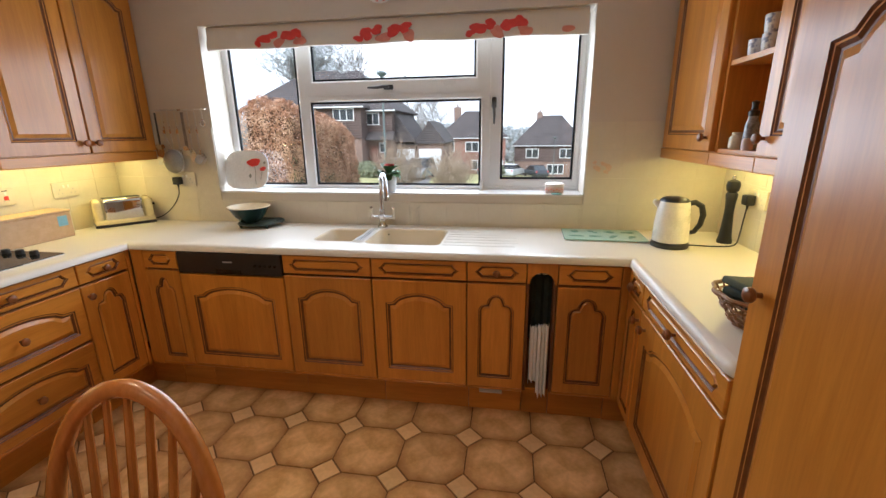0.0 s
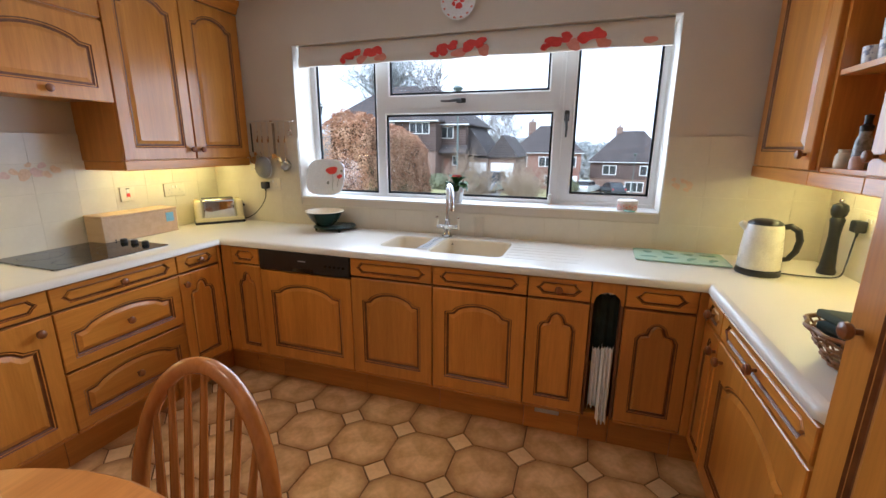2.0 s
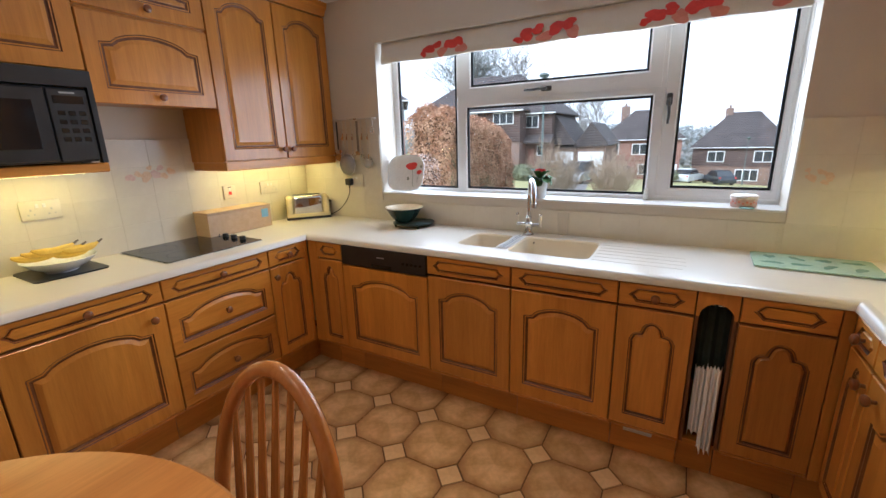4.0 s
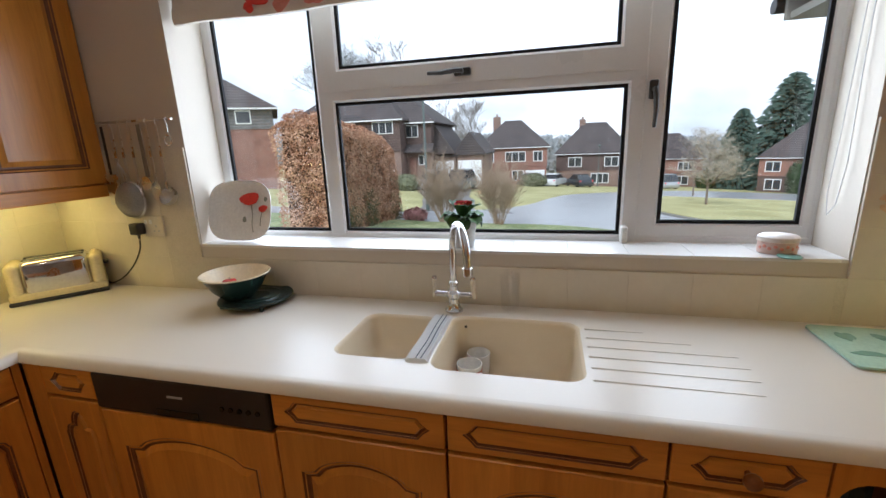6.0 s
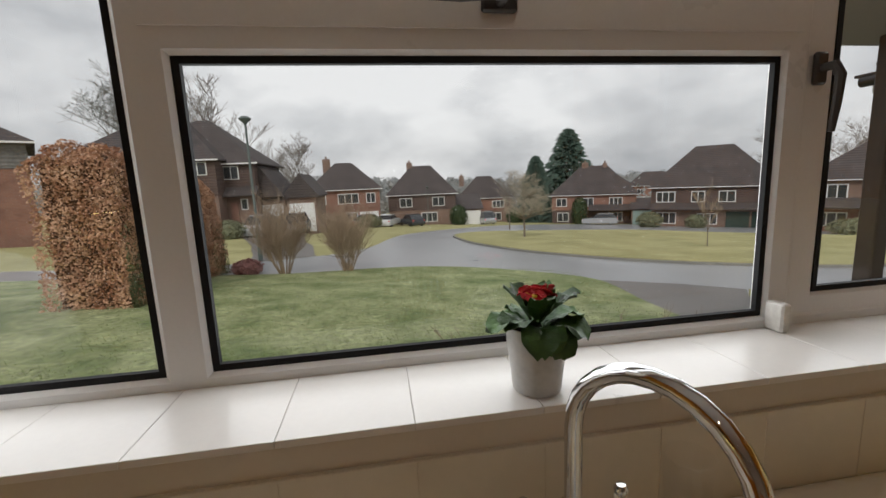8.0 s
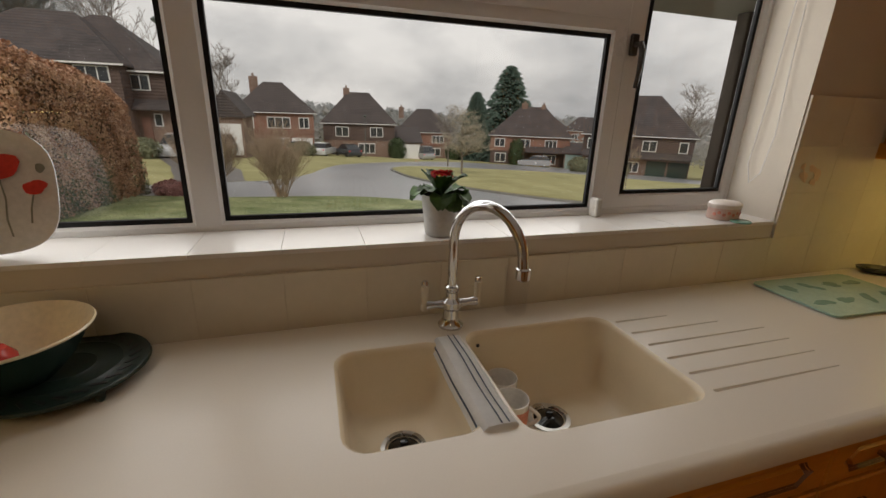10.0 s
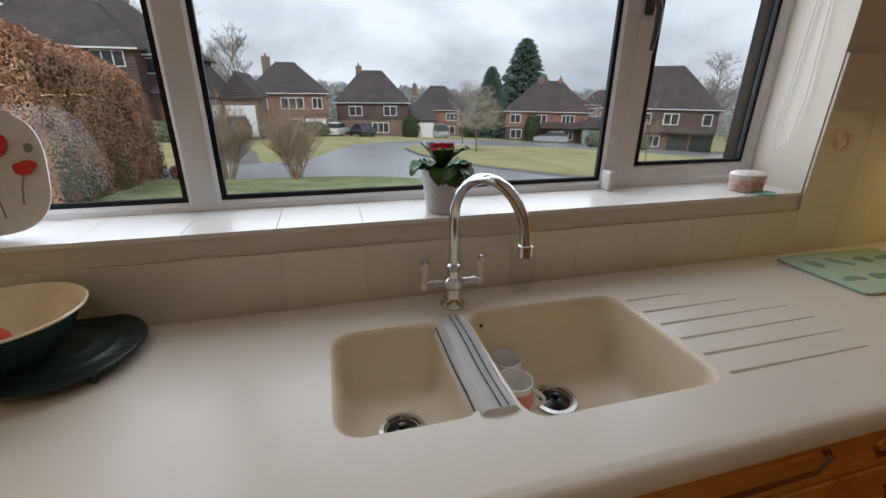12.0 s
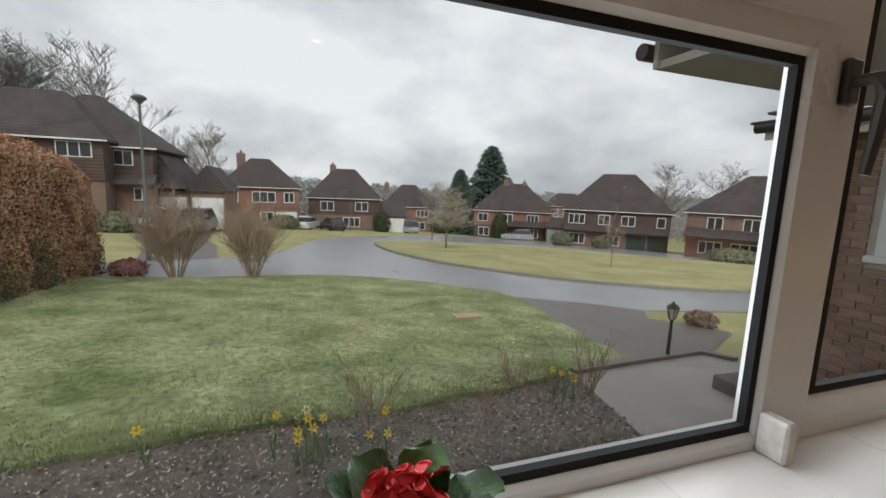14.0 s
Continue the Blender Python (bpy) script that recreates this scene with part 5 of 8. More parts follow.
# roman blind
bl = thing("roman_blind", pose(0, 0.030, 0), "cream roman blind with red poppy print pulled up", "blind")
bm = bmesh.new()
prof = [(0.0, 2.034), (0.0, 1.985), (-0.008, 1.965), (-0.012, 1.935), (-0.006, 1.916), (0.006, 1.914), (0.014, 1.935), (0.012, 1.97), (0.022, 1.925), (0.030, 1.93), (0.028, 2.034)]
N = 44
rows = [[bm.verts.new((0.778 + 2.165 * i / N, y + 0.0025 * math.sin(i * 1.9) * (z < 1.98), z + 0.0035 * math.sin(i * 0.55) * (z < 1.95))) for y, z in prof] for i in range(N + 1)]
for p, q in zip(rows, rows[1:]):
    for k in range(len(prof) - 1):
        bm.faces.new((p[k], q[k], q[k + 1], p[k + 1]))
part("fabric", bm, FABRIC, bl, smooth=True)
part("headrail", abox(0.776, 2.945, 0.004, 0.034, 2.018, 2.043, 0.002), UPVC, bl)
for cx, sc in ((1.25, 1.0), (1.87, 1.1), (2.49, 1.1)):
    k = 0
    for dx, dz, r in ((-0.10, -0.005, 0.032), (-0.045, 0.012, 0.026), (-0.01, -0.028, 0.030), (0.045, 0.006, 0.034), (0.10, 0.018, 0.028), (0.12, -0.024, 0.030), (-0.14, -0.028, 0.020)):
        k += 1
        ob = flat("poppy_print", moved(blob(r * sc * 1.15, 16, k + int(cx * 10), 0.72, 0.4), 0, 0), bl, REDP if k % 3 else PINKP)
        ob.matrix_basis = pose(cx + dx * sc, -0.0135 + 0.08 * dz, 1.968 + dz, 84, 0, 0)
for cx in (2.84,):
    flat("poppy_print", blob(0.030, 16, 4, 0.6), bl, PINKP).matrix_basis = pose(cx, -0.0145, 1.94, 84, 0, 0)
pts = [(2.962, 0.075, 1.93), (2.962, 0.072, 1.60), (2.960, 0.060, 1.36), (2.958, 0.075, 1.235), (2.958, 0.105, 1.20), (2.960, 0.125, 1.26), (2.962, 0.115, 1.45), (2.962, 0.100, 1.93)]
tagged(link("blind_cord", tube(pts, 0.0016, 6), UPVC, True), "white looped blind cord hanging in the window reveal", "cord")

# faded flower transfers on tiles
for x, z, s, m in ((3.065, 1.245, 1.0, None),):
    dc = thing("tile_transfer", pose(x, TF - 0.0005, z, 90, 0, 0), "faded peach flower transfer on the tiles", "decoration")
    for i, (dx, dy, r) in enumerate(((-0.03, -0.01, 0.018), (0.0, 0.015, 0.014), (0.028, -0.004, 0.019), (-0.045, 0.022, 0.010), (0.015, -0.028, 0.012))):
        lay(moved(blob(r, 12, i + 40, 0.9, 0.5), dx, dy), 0.0002 * i, "petal", PEACH, "", dc)
    lay(stroke([(-0.02, -0.03), (-0.035, 0.0), (-0.05, 0.03)], 0.004), 0.0012, "stem", PEACH, "", dc)
dc = thing("tile_transfer", pose(0.0095, -1.10, 1.30, 90, 0, 90), "faded fruit transfer on the hob tiles", "decoration")
for i, (dx, dy, r) in enumerate(((-0.11, -0.02, 0.022), (-0.07, -0.005, 0.018), (-0.03, -0.02, 0.030), (0.02, -0.012, 0.026), (0.06, -0.022, 0.020), (0.10, 0.0, 0.022), (0.045, 0.022, 0.018), (-0.01, 0.026, 0.014))):
    lay(moved(blob(r, 14, i + 60, 0.9, 0.35), dx, dy), 0.0002 * i, "fruit", PEACH if i % 3 else PINKTIN, "", dc)

# chopping board, spoon rest
cb = thing("chopping_board", pose(2.85, -0.305, ZT + 0.001, 0, 0, -2), "mint green glass chopping board with leaf print", "chopping board")
part("board", extruded(rounded(0, 0.40, 0, 0.245, 0.018), 0.002, 0.008, bev=0.002), TEALG, cb)
for i in range(8):
    lay(moved(blob(0.030, 16, i + 80, 0.55, 0.5), 0.065 + 0.09 * (i % 4), 0.075 + 0.10 * (i // 4), 25 * i), 0.0082, "leaf_print", TEALD, "", cb)
for x, y in ((0.03, 0.03), (0.37, 0.03), (0.03, 0.21), (0.37, 0.21)):
    part("foot", lathe([(0.006, -0.001), (0.006, 0.003)], 8, at=(x, y, 0)), BLACKP, cb)
sr = thing("spoon_rest", pose(3.43, -0.085, ZT + 0.001, 0, 0, -30), "dark oval spoon rest on the worktop", "dish")
part("dish", lathe([(0, 0.004), (0.04, 0.003), (0.052, 0.012), (0.055, 0.020), (0.051, 0.020), (0.038, 0.008), (0, 0.007)], 32, sx=1.25, sy=0.7), BLACKP, sr, smooth=True)

# kettle
ke = thing("kettle", pose(3.325, -0.355, ZT), "cream steel jug kettle with black lid and handle", "kettle")
part("base", lathe([(0, 0), (0.080, 0), (0.082, 0.004), (0.080, 0.022), (0.074, 0.026), (0, 0.026)], 40), BLACKP, ke, smooth=True)
bd = part("body", lathe([(0.076, 0.027), (0.078, 0.032), (0.074, 0.12), (0.066, 0.205), (0.062, 0.215)], 40), surface("cream_kettle_enamel", (0.74, 0.71, 0.62), (0.79, 0.76, 0.67), 0.28, 10, 200, bump=0.01), ke, smooth=True)
part("lid", lathe([(0.0625, 0.214), (0.060, 0.222), (0.045, 0.232), (0.02, 0.236), (0, 0.236)], 36), BLACKP, ke, smooth=True)
part("spout", tube([(-0.055, 0.0, 0.190), (-0.078, 0.0, 0.208), (-0.086, 0, 0.214)], [0.018, 0.014, 0.010], 12), bd.data.materials[0], ke, smooth=True)
hp = [(0.058, 0, 0.205), (0.085, 0, 0.212), (0.112, 0, 0.195), (0.122, 0, 0.155), (0.115, 0, 0.11), (0.094, 0, 0.075), (0.076, 0, 0.070)]
part("handle", tube(hp, [0.012, 0.013, 0.0135, 0.0135, 0.0125, 0.011, 0.010], 12), BLACKP, ke, smooth=True)
ke.matrix_basis = pose(3.325, -0.355, ZT, 0, 0, -12)

# pepper mill
pm = thing("pepper_mill", pose(3.605, -0.265, ZT), "tall black turned pepper mill", "pepper mill")
part("body", lathe([(0, 0), (0.032, 0), (0.033, 0.012), (0.028, 0.03), (0.024, 0.08), (0.0195, 0.16), (0.022, 0.205), (0.026, 0.235), (0.020, 0.245)], 28), BLACKP, pm, smooth=True)
part("head", lathe([(0.019, 0.246), (0.026, 0.254), (0.030, 0.275), (0.026, 0.296), (0.014, 0.304), (0, 0.305)], 28), BLACKP, pm, smooth=True)
part("finial", lathe([(0.006, 0.304), (0.009, 0.314), (0.006, 0.322), (0, 0.324)], 14), CHROME, pm, smooth=True)

# wicker basket
wb = thing("wicker_basket", pose(3.285, -1.235, ZT), "round brown wicker basket with dark folded cloths", "basket")
part("floor", lathe([(0, 0.002), (0.085, 0.002), (0.085, 0.007), (0, 0.007)], 28), WICKER, wb)
for lv in range(6):
    f = lv / 5
    rr, zz = 0.088 + 0.050 * f, 0.008 + 0.085 * f
    pts = [((rr + 0.004 * math.sin(12 * a + math.pi * lv)) * math.cos(a), (rr + 0.004 * math.sin(12 * a + math.pi * lv)) * math.sin(a), zz) for a in [2 * math.pi * i / 72 for i in range(73)]]
    part("weave", tube(pts, 0.0035 if lv < 5 else 0.006, 6), WICKER, wb, smooth=True)
for i in range(24):
    a = 2 * math.pi * i / 24
    part("stake", tube([(0.084 * math.cos(a), 0.084 * math.sin(a), 0.004), (0.112 * math.cos(a), 0.112 * math.sin(a), 0.05), (0.138 * math.cos(a + 0.1), 0.138 * math.sin(a + 0.1), 0.095)], 0.0028, 5), WICKER, wb)
for i, (x, y, z, t, mm) in enumerate(((3.29, -1.24, 0.052, 15, DARKCLOTH), (3.285, -1.23, 0.076, 30, DARKCLOTH), (3.285, -1.235, 0.100, 8, OLIVE))):
    c = tagged(link("folded_cloth", abox(-0.10, 0.10, -0.075, 0.075, 0, 0.022, 0.008, 3), mm, True), "dark folded cloth lying in the basket", "cloth", "cloths in the basket")
    c.matrix_basis = pose(x, y, ZT + z, 6 - 4 * i, 5, t)

# mugs and jars on the open shelf
PRINT = surface("floral_china_print", (0.30, 0.33, 0.42), (0.80, 0.79, 0.76), 0.2, 60, 150, contrast=(0.42, 0.5))
for x, y, z in ((3.425, -0.640, 1.679), (3.420, -0.735, 1.679), (3.420, -0.735, 1.738)):
    cup("mug", pose(x, y, z, 0, 0, 60), 0.029, 0.058, PRINT, "floral china mug on the open shelf", group="mugs on the shelf")
jr = thing("stoneware_jar", pose(3.415, -0.625, 1.359), "small cream stoneware jar on the shelf", "jar")
part("body", lathe([(0, 0), (0.024, 0), (0.026, 0.01), (0.025, 0.04), (0.018, 0.050), (0.019, 0.060), (0.017, 0.061), (0, 0.056)], 28), CREAME, jr, smooth=True)
bt = thing("glass_cruet", pose(3.415, -0.715, 1.359), "tall clear cruet with black stopper on the shelf", "bottle")
part("body", lathe([(0, 0), (0.022, 0), (0.024, 0.006), (0.022, 0.088), (0.016, 0.105), (0.016, 0.116)], 24), surface("grey_cut_glass", (0.10, 0.10, 0.105), (0.42, 0.43, 0.44), 0.08, 60, 90), bt, smooth=True)
part("stopper", lathe([(0.017, 0.116), (0.018, 0.132), (0.011, 0.138), (0.010, 0.152), (0.013, 0.164), (0, 0.170)], 20), BLACKP, bt, smooth=True)
sp = thing("spice_pot", pose(3.390, -0.755, 1.359), "small pink spice pot on the shelf", "jar")
part("body", lathe([(0, 0), (0.018, 0), (0.019, 0.03), (0.012, 0.04), (0, 0.041)], 18), PINKTIN, sp, smooth=True)

# tea towels in the niche
for i, (x0, x1, z0, z1, mat, lab) in enumerate(((2.684, 2.738, 0.225, 0.55, TOWEL, "white tea towel hanging in the niche"), (2.722, 2.770, 0.165, 0.57, TOWEL, "long white tea towel hanging out of the niche"), (2.674, 2.782, 0.44, 0.80, DARKCLOTH, "black oven glove hanging in the niche"))):
    bm = bmesh.new()
    n = 14
    f_, b_ = [], []
    for k in range(n + 1):
        x = x0 + (x1 - x0) * k / n
        dy = 0.014 * math.sin(k * 1.35 + i)
        y = YF + (0.012, -0.012, 0.055)[i]
        zt = z1 - 0.02 * abs(math.sin(k * 0.9))
        zb = z0 + 0.03 * abs(math.sin(k * 0.6 + i))
        f_.append([bm.verts.new((x, y + dy * (1 - q * 0.6), zb + (zt - zb) * q)) for q in (0, 0.3, 0.65, 1)])
        b_.append([bm.verts.new((x, y + dy * (1 - q * 0.6) + 0.012, zb + (zt - zb) * q)) for q in (0, 0.3, 0.65, 1)])
    for k in range(n):
        for q in range(3):
            bm.faces.new((f_[k][q], f_[k + 1][q], f_[k + 1][q + 1], f_[k][q + 1]))
            bm.faces.new((b_[k][q], b_[k][q + 1], b_[k + 1][q + 1], b_[k + 1][q]))
        bm.faces.new((f_[k][3], f_[k + 1][3], b_[k + 1][3], b_[k][3]))
        bm.faces.new((f_[k][0], b_[k][0], b_[k + 1][0], f_[k + 1][0]))
    for k in (0, n):
        for q in range(3):
            bm.faces.new((f_[k][q], f_[k][q + 1], b_[k][q + 1], b_[k][q]))
    tagged(link("hanging_towel", bm, mat, True), lab, "towel", "towels in the niche")
tagged(link("towel_rail", tube([(2.672, YF + 0.06, 0.79), (2.780, YF + 0.06, 0.79)], 0.006, 10), CHROME, True), "chrome rail at the top of the towel niche", "rail")

# windsor chair and round table
ch = thing("windsor_chair", pose(1.825, -1.835, 0, 0, 0, 180), "honey pine windsor chair with hoop back", "chair")
seat = rounded(-0.20, 0.20, 0.0, 0.40, 0.12, 8)
part("seat", extruded(seat, 0.415, 0.452, bev=0.012), CHAIRWOOD, ch, smooth=True)


def hoop(a):
    x = 0.218 * math.cos(a) * (1.0 - 0.10 * (1 - math.sin(a)) ** 2)
    z = 0.452 + 0.495 * math.sin(a) ** 0.8
    return (x, 0.045 - 0.075 * (z - 0.45) / 0.48, z)


hp = [hoop(math.pi * i / 28) for i in range(29)]
hp[0], hp[-1] = (0.182, 0.045, 0.440), (-0.182, 0.045, 0.440)
part("hoop", tube(hp, 0.019, 10), CHAIRWOOD, ch, smooth=True)
for i in range(7):
    x = -0.135 + 0.045 * i
    top = 0.452 + 0.495 * math.sin(math.acos(max(-1, min(1, x * 1.15 / 0.218)))) ** 0.8
    part("spindle", tube([(x * 0.8, 0.045, 0.445), (x * 0.95, 0.02, 0.60), (x * 1.1, 0.045 - 0.075 * (top - 0.45) / 0.48, top - 0.004)], [0.008, 0.011, 0.007], 8), CHAIRWOOD, ch, smooth=True)
for sx, sy in ((-0.15, 0.06), (0.15, 0.06), (-0.15, 0.34), (0.15, 0.34)):
    part("leg", tube([(sx, sy, 0.418), (sx * 1.12, sy + (0.03 if sy > 0.2 else -0.03), 0.22), (sx * 1.25, sy + (0.06 if sy > 0.2 else -0.06), 0.0)], [0.016, 0.021, 0.012], 12), CHAIRWOOD, ch, smooth=True)
for sx in (-0.17, 0.17):
    part("stretcher", tube([(sx, 0.02, 0.2), (sx, 0.2, 0.2), (sx, 0.38, 0.2)], [0.008, 0.013, 0.008], 10), CHAIRWOOD, ch, smooth=True)
part("stretcher", tube([(-0.17, 0.2, 0.2), (0, 0.2, 0.2), (0.17, 0.2, 0.2)], [0.008, 0.013, 0.008], 10), CHAIRWOOD, ch, smooth=True)
tb = thing("round_table", pose(1.75, -2.60, 0), "round honey pine kitchen table", "table")
part("tabletop", lathe([(0, 0.722), (0.635, 0.722), (0.655, 0.730), (0.660, 0.740), (0.652, 0.748), (0, 0.75)], 72), TABLEWOOD, tb, smooth=True)
part("pedestal", lathe([(0.05, 0.12), (0.065, 0.16), (0.045, 0.25), (0.075, 0.40), (0.05, 0.55), (0.06, 0.66), (0.10, 0.715), (0, 0.7215)], 24), CHAIRWOOD, tb, smooth=True)
for i in range(4):
    a = radians(45 + 90 * i)
    part("foot", tube([(0.03 * math.cos(a), 0.03 * math.sin(a), 0.17), (0.18 * math.cos(a), 0.18 * math.sin(a), 0.13), (0.34 * math.cos(a), 0.34 * math.sin(a), 0.025)], [0.035, 0.032, 0.024], 10), CHAIRWOOD, tb, smooth=True)

# lamps
for y0, y1 in ((-0.80, -0.08), (-1.95, -1.46)):
    ul = thing("under_cabinet_light", pose(0.16, 0, 1.327 if y0 > -1 else 1.3345), "slim under-cabinet strip light glowing warm yellow", "light", "strip lights")
    part("tube", abox(-0.012, 0.012, y0, y1, -0.008, 0.0), LAMPW, ul)
    part("housing", abox(-0.02, 0.02, y0 - 0.02, y1 + 0.02, 0.0005, 0.012), WHITEP, ul)
ul = thing("under_cabinet_light", pose(3.53, 0, 1.327), "slim under-cabinet strip light glowing warm yellow", "light", "strip lights")
part("tube", abox(-0.012, 0.012, -1.15, -0.15, -0.008, 0.0), LAMPW, ul)
part("housing", abox(-0.02, 0.02, -1.17, -0.13, 0.0005, 0.012), WHITEP, ul)
# fittings for the assumed spots, at the same chosen places
for sx, sy in ((1.2, -1.5), (1.9, -2.3), (1.2, -3.3), (2.6, -3.4)):
    cs = thing("ceiling_spotlight", pose(sx, sy, ZC), "assumed round white recessed ceiling spotlight switched on", "light", "ceiling spotlights")
    part("bezel", lathe([(0.045, -0.001), (0.045, -0.006), (0.030, -0.008), (0.028, -0.001)], 24), WHITEP, cs, smooth=True)
    part("lens", lathe([(0.0275, -0.002), (0, -0.003)], 20), SPOT, cs)

# ---------------------------------------------------------------- outside
def gz(x, y):
    """Height of the sloping ground."""
    return -0.28 - 0.051 * x - 0.0655 * y



def sheet(name, outline, lift, mat, label, category, thick=0.0, edge=None):
    bm = bmesh.new()
    vs = [bm.verts.new((x, y, gz(x, y) + lift)) for x, y in outline]
    f = bm.faces.new(vs)
    if thick:
        lo = [bm.verts.new((x, y, gz(x, y) + lift - thick)) for x, y in outline]
        n = len(vs)
        for i in range(n):
            bm.faces.new((lo[i], lo[(i + 1) % n], vs[(i + 1) % n], vs[i]))
    f.normal_update()
    bmesh.ops.triangulate(bm, faces=[f], ngon_method="EAR_CLIP")
    return tagged(link(name, bm, mat), label, category, kind="structure")


def smooth_line(pts, closed=True, n=5):
    out, k = [], len(pts)
    for i in range(k if closed else k - 1):
        p = [Vector(pts[(i + j) % k] if closed else pts[min(max(i + j, 0), k - 1)]) for j in (-1, 0, 1, 2)]
        for s in range(n):
            t = s / n
            q = 0.5 * (2 * p[1] + (p[2] - p[0]) * t + (2 * p[0] - 5 * p[1] + 4 * p[2] - p[3]) * t * t + (3 * p[1] - p[0] - 3 * p[2] + p[3]) * t ** 3)
            out.append((q.x, q.y))
    return out


# one sheet to the horizon, falling away from the house and flattening out far off
def far_z(x, y):
    r = max(0.0, math.hypot(max(x, 0), max(y, 0)) - 75.0)
    return gz(min(max(x, -60), 75), min(max(y, -30), 85)) + min(6.0, r * 0.022)


gv, gf = [], []
xs = [-420, -250, -140, -60, -30, -10, 0, 10, 20, 30, 45, 60, 75, 110, 170, 260, 420]
ys = [-300, -120, -30, 0.235, 5, 10, 20, 30, 45, 60, 75, 85, 110, 160, 230, 330, 480]
for y in ys:
    for x in xs:
        gv.append((x, y, far_z(x, y)))
nx = len(xs)
for j in range(len(ys) - 1):
    for i in range(nx - 1):
        gf.append((j * nx + i, j * nx + i + 1, (j + 1) * nx + i + 1, (j + 1) * nx + i))
tagged(raw("ground", gv, gf, VERGE), "sloping grass ground falling away from the house", "ground", kind="structure")

lawn_edge = [(-2.4, 11.2), (-1.1, 11.2), (0.1, 11.5), (2.2, 12.1), (4.0, 11.8), (5.3, 10.9), (6.4, 9.8), (6.85, 8.9), (6.8, 8.0), (6.5, 6.6), (6.3, 5.2), (6.2, 4.2)]
le = smooth_line(lawn_edge, False, 4) + [(6.2, 4.2)]
bed_edge = [(5.0, 4.0), (3.9, 3.6), (2.6, 3.35), (1.7, 3.28), (0.9, 3.2), (0.0, 3.0), (-1.5, 2.9), (-9, 2.9)]
ragged = [(x, y + 0.10 * noise.noise(Vector((x * 2.1, y, 0))) + 0.05 * noise.noise(Vector((x * 7.0, y, 3)))) for x, y in smooth_line(bed_edge, False, 9)]
sheet("lawn", [(-9, 11.0)] + le + ragged + [(-9, 2.9)], 0.06, GRASS, "frosty green front lawn", "lawn", 0.06)
far_edge = [(40, 24.8), (39.7, 31.9), (38.4, 46), (31, 50.6), (23.4, 51.8), (15.9, 49), (8.6, 40), (3.9, 32.2), (2.2, 26), (1.3, 20.9), (0.2, 17.6), (-0.9, 16.2), (-2.6, 14.6), (-4.5, 13.7), (-12, 13.2)]
near_edge = [(-30, 13.2), (-30, 10.9), (-9, 11.0)] + le + [(8.0, 4.4), (9.7, 5.3), (8.9, 6.6), (9.6, 7.3), (12.2, 7.0), (17, 7.2), (40, 8.0), (90, 12), (90, 28)]
sheet("road", smooth_line(far_edge, False, 3) + near_edge, 0.015, ASPHALT, "damp grey asphalt close with a turning loop", "road")
island = [(6.9, 28.9), (6.4, 24), (6.6, 20.5), (7.4, 17), (8.7, 14.4), (10.8, 11.9), (14.2, 10.1), (17.3, 9.8), (24, 11), (31.9, 17.5), (33, 22), (27.9, 27.3), (23.3, 33.3), (14.6, 33.6), (9.7, 32.8)]
isl = smooth_line(island, True, 4)
sheet("kerb", isl, 0.10, KERB, "worn concrete kerb round the green", "kerb", 0.12)
c0 = Vector((17, 21))
sheet("green", [tuple(c0 + (Vector(p) - c0) * 0.988) for p in isl], 0.125, VERGE, "frosty yellow grass island in the close", "lawn", 0.06)
sheet("left_drive", [(-0.9, 16.25), (-1.1, 17.1), (-1.86, 21.8), (-2.6, 24), (-4.3, 34.4), (-9.4, 34.4), (-4.95, 22.1), (-4.4, 20), (-3.5, 17.1), (-3.2, 15.8), (-2.9, 14.4), (-2.6, 14.62)], 0.02, DRIVE, "asphalt drive up to the white garages", "drive")
sheet("drive", [(6.9, 9.0), (6.82, 8.0), (6.52, 6.6), (6.32, 5.2), (6.2, 4.22), (8.0, 4.42), (9.7, 5.32), (8.9, 6.6), (9.5, 7.25), (8.6, 8.1)], 0.024, DRIVE, "dark brown wet asphalt drive", "drive")
sheet("front_path", [(4.3, 0.25), (4.6, 2.3), (5.0, 3.98), (6.2, 4.2), (8.0, 4.4), (8.4, 0.25)], 0.02, PAVING, "light brown paved path beside the porch, paled for the pane's reflection", "path")
# raised strip in the drive's dark colour along the path's outer line
sheet("path_edging", [(5.0, 4.0), (6.2, 4.22), (7.75, 4.42), (7.95, 3.95), (7.85, 3.93), (7.62, 4.28), (6.2, 4.08), (5.02, 3.88)], 0.075, DRIVE, "low dark raised strip between the path and the drive", "kerb", 0.10)
st_ = tagged(link("stone_step", extruded(rounded(-0.30, 0.75, -0.22, 0.22, 0.02), -0.10, 0.13, bev=0.012), SOIL2), "dark weathered stone step on the path", "step")
st_.matrix_basis = pose(6.75, 2.98, gz(6.75, 2.98) + 0.05, 0, 0, -4)
sheet("flower_bed", [(-9, 0.25), (-9, 3.2), (-1.0, 3.2), (0.9, 3.3), (1.7, 3.4), (3.9, 3.7), (5.0, 3.98), (4.6, 2.3), (4.3, 0.25)], 0.03, SOIL, "dark bare soil flower bed under the window", "flower bed")
cv = tagged(link("manhole_cover", extruded(rounded(-0.26, 0.26, -0.17, 0.17, 0.02), 0.0, 0.03, bev=0.006), surface("pale_rusty_cover", (0.42, 0.28, 0.20), (0.52, 0.38, 0.28), 0.8)), "pale rusty drain cover set in the lawn", "drain cover")
cv.matrix_basis = pose(4.75, 6.8, gz(4.75, 6.8) + 0.062, -5, 0, 0)

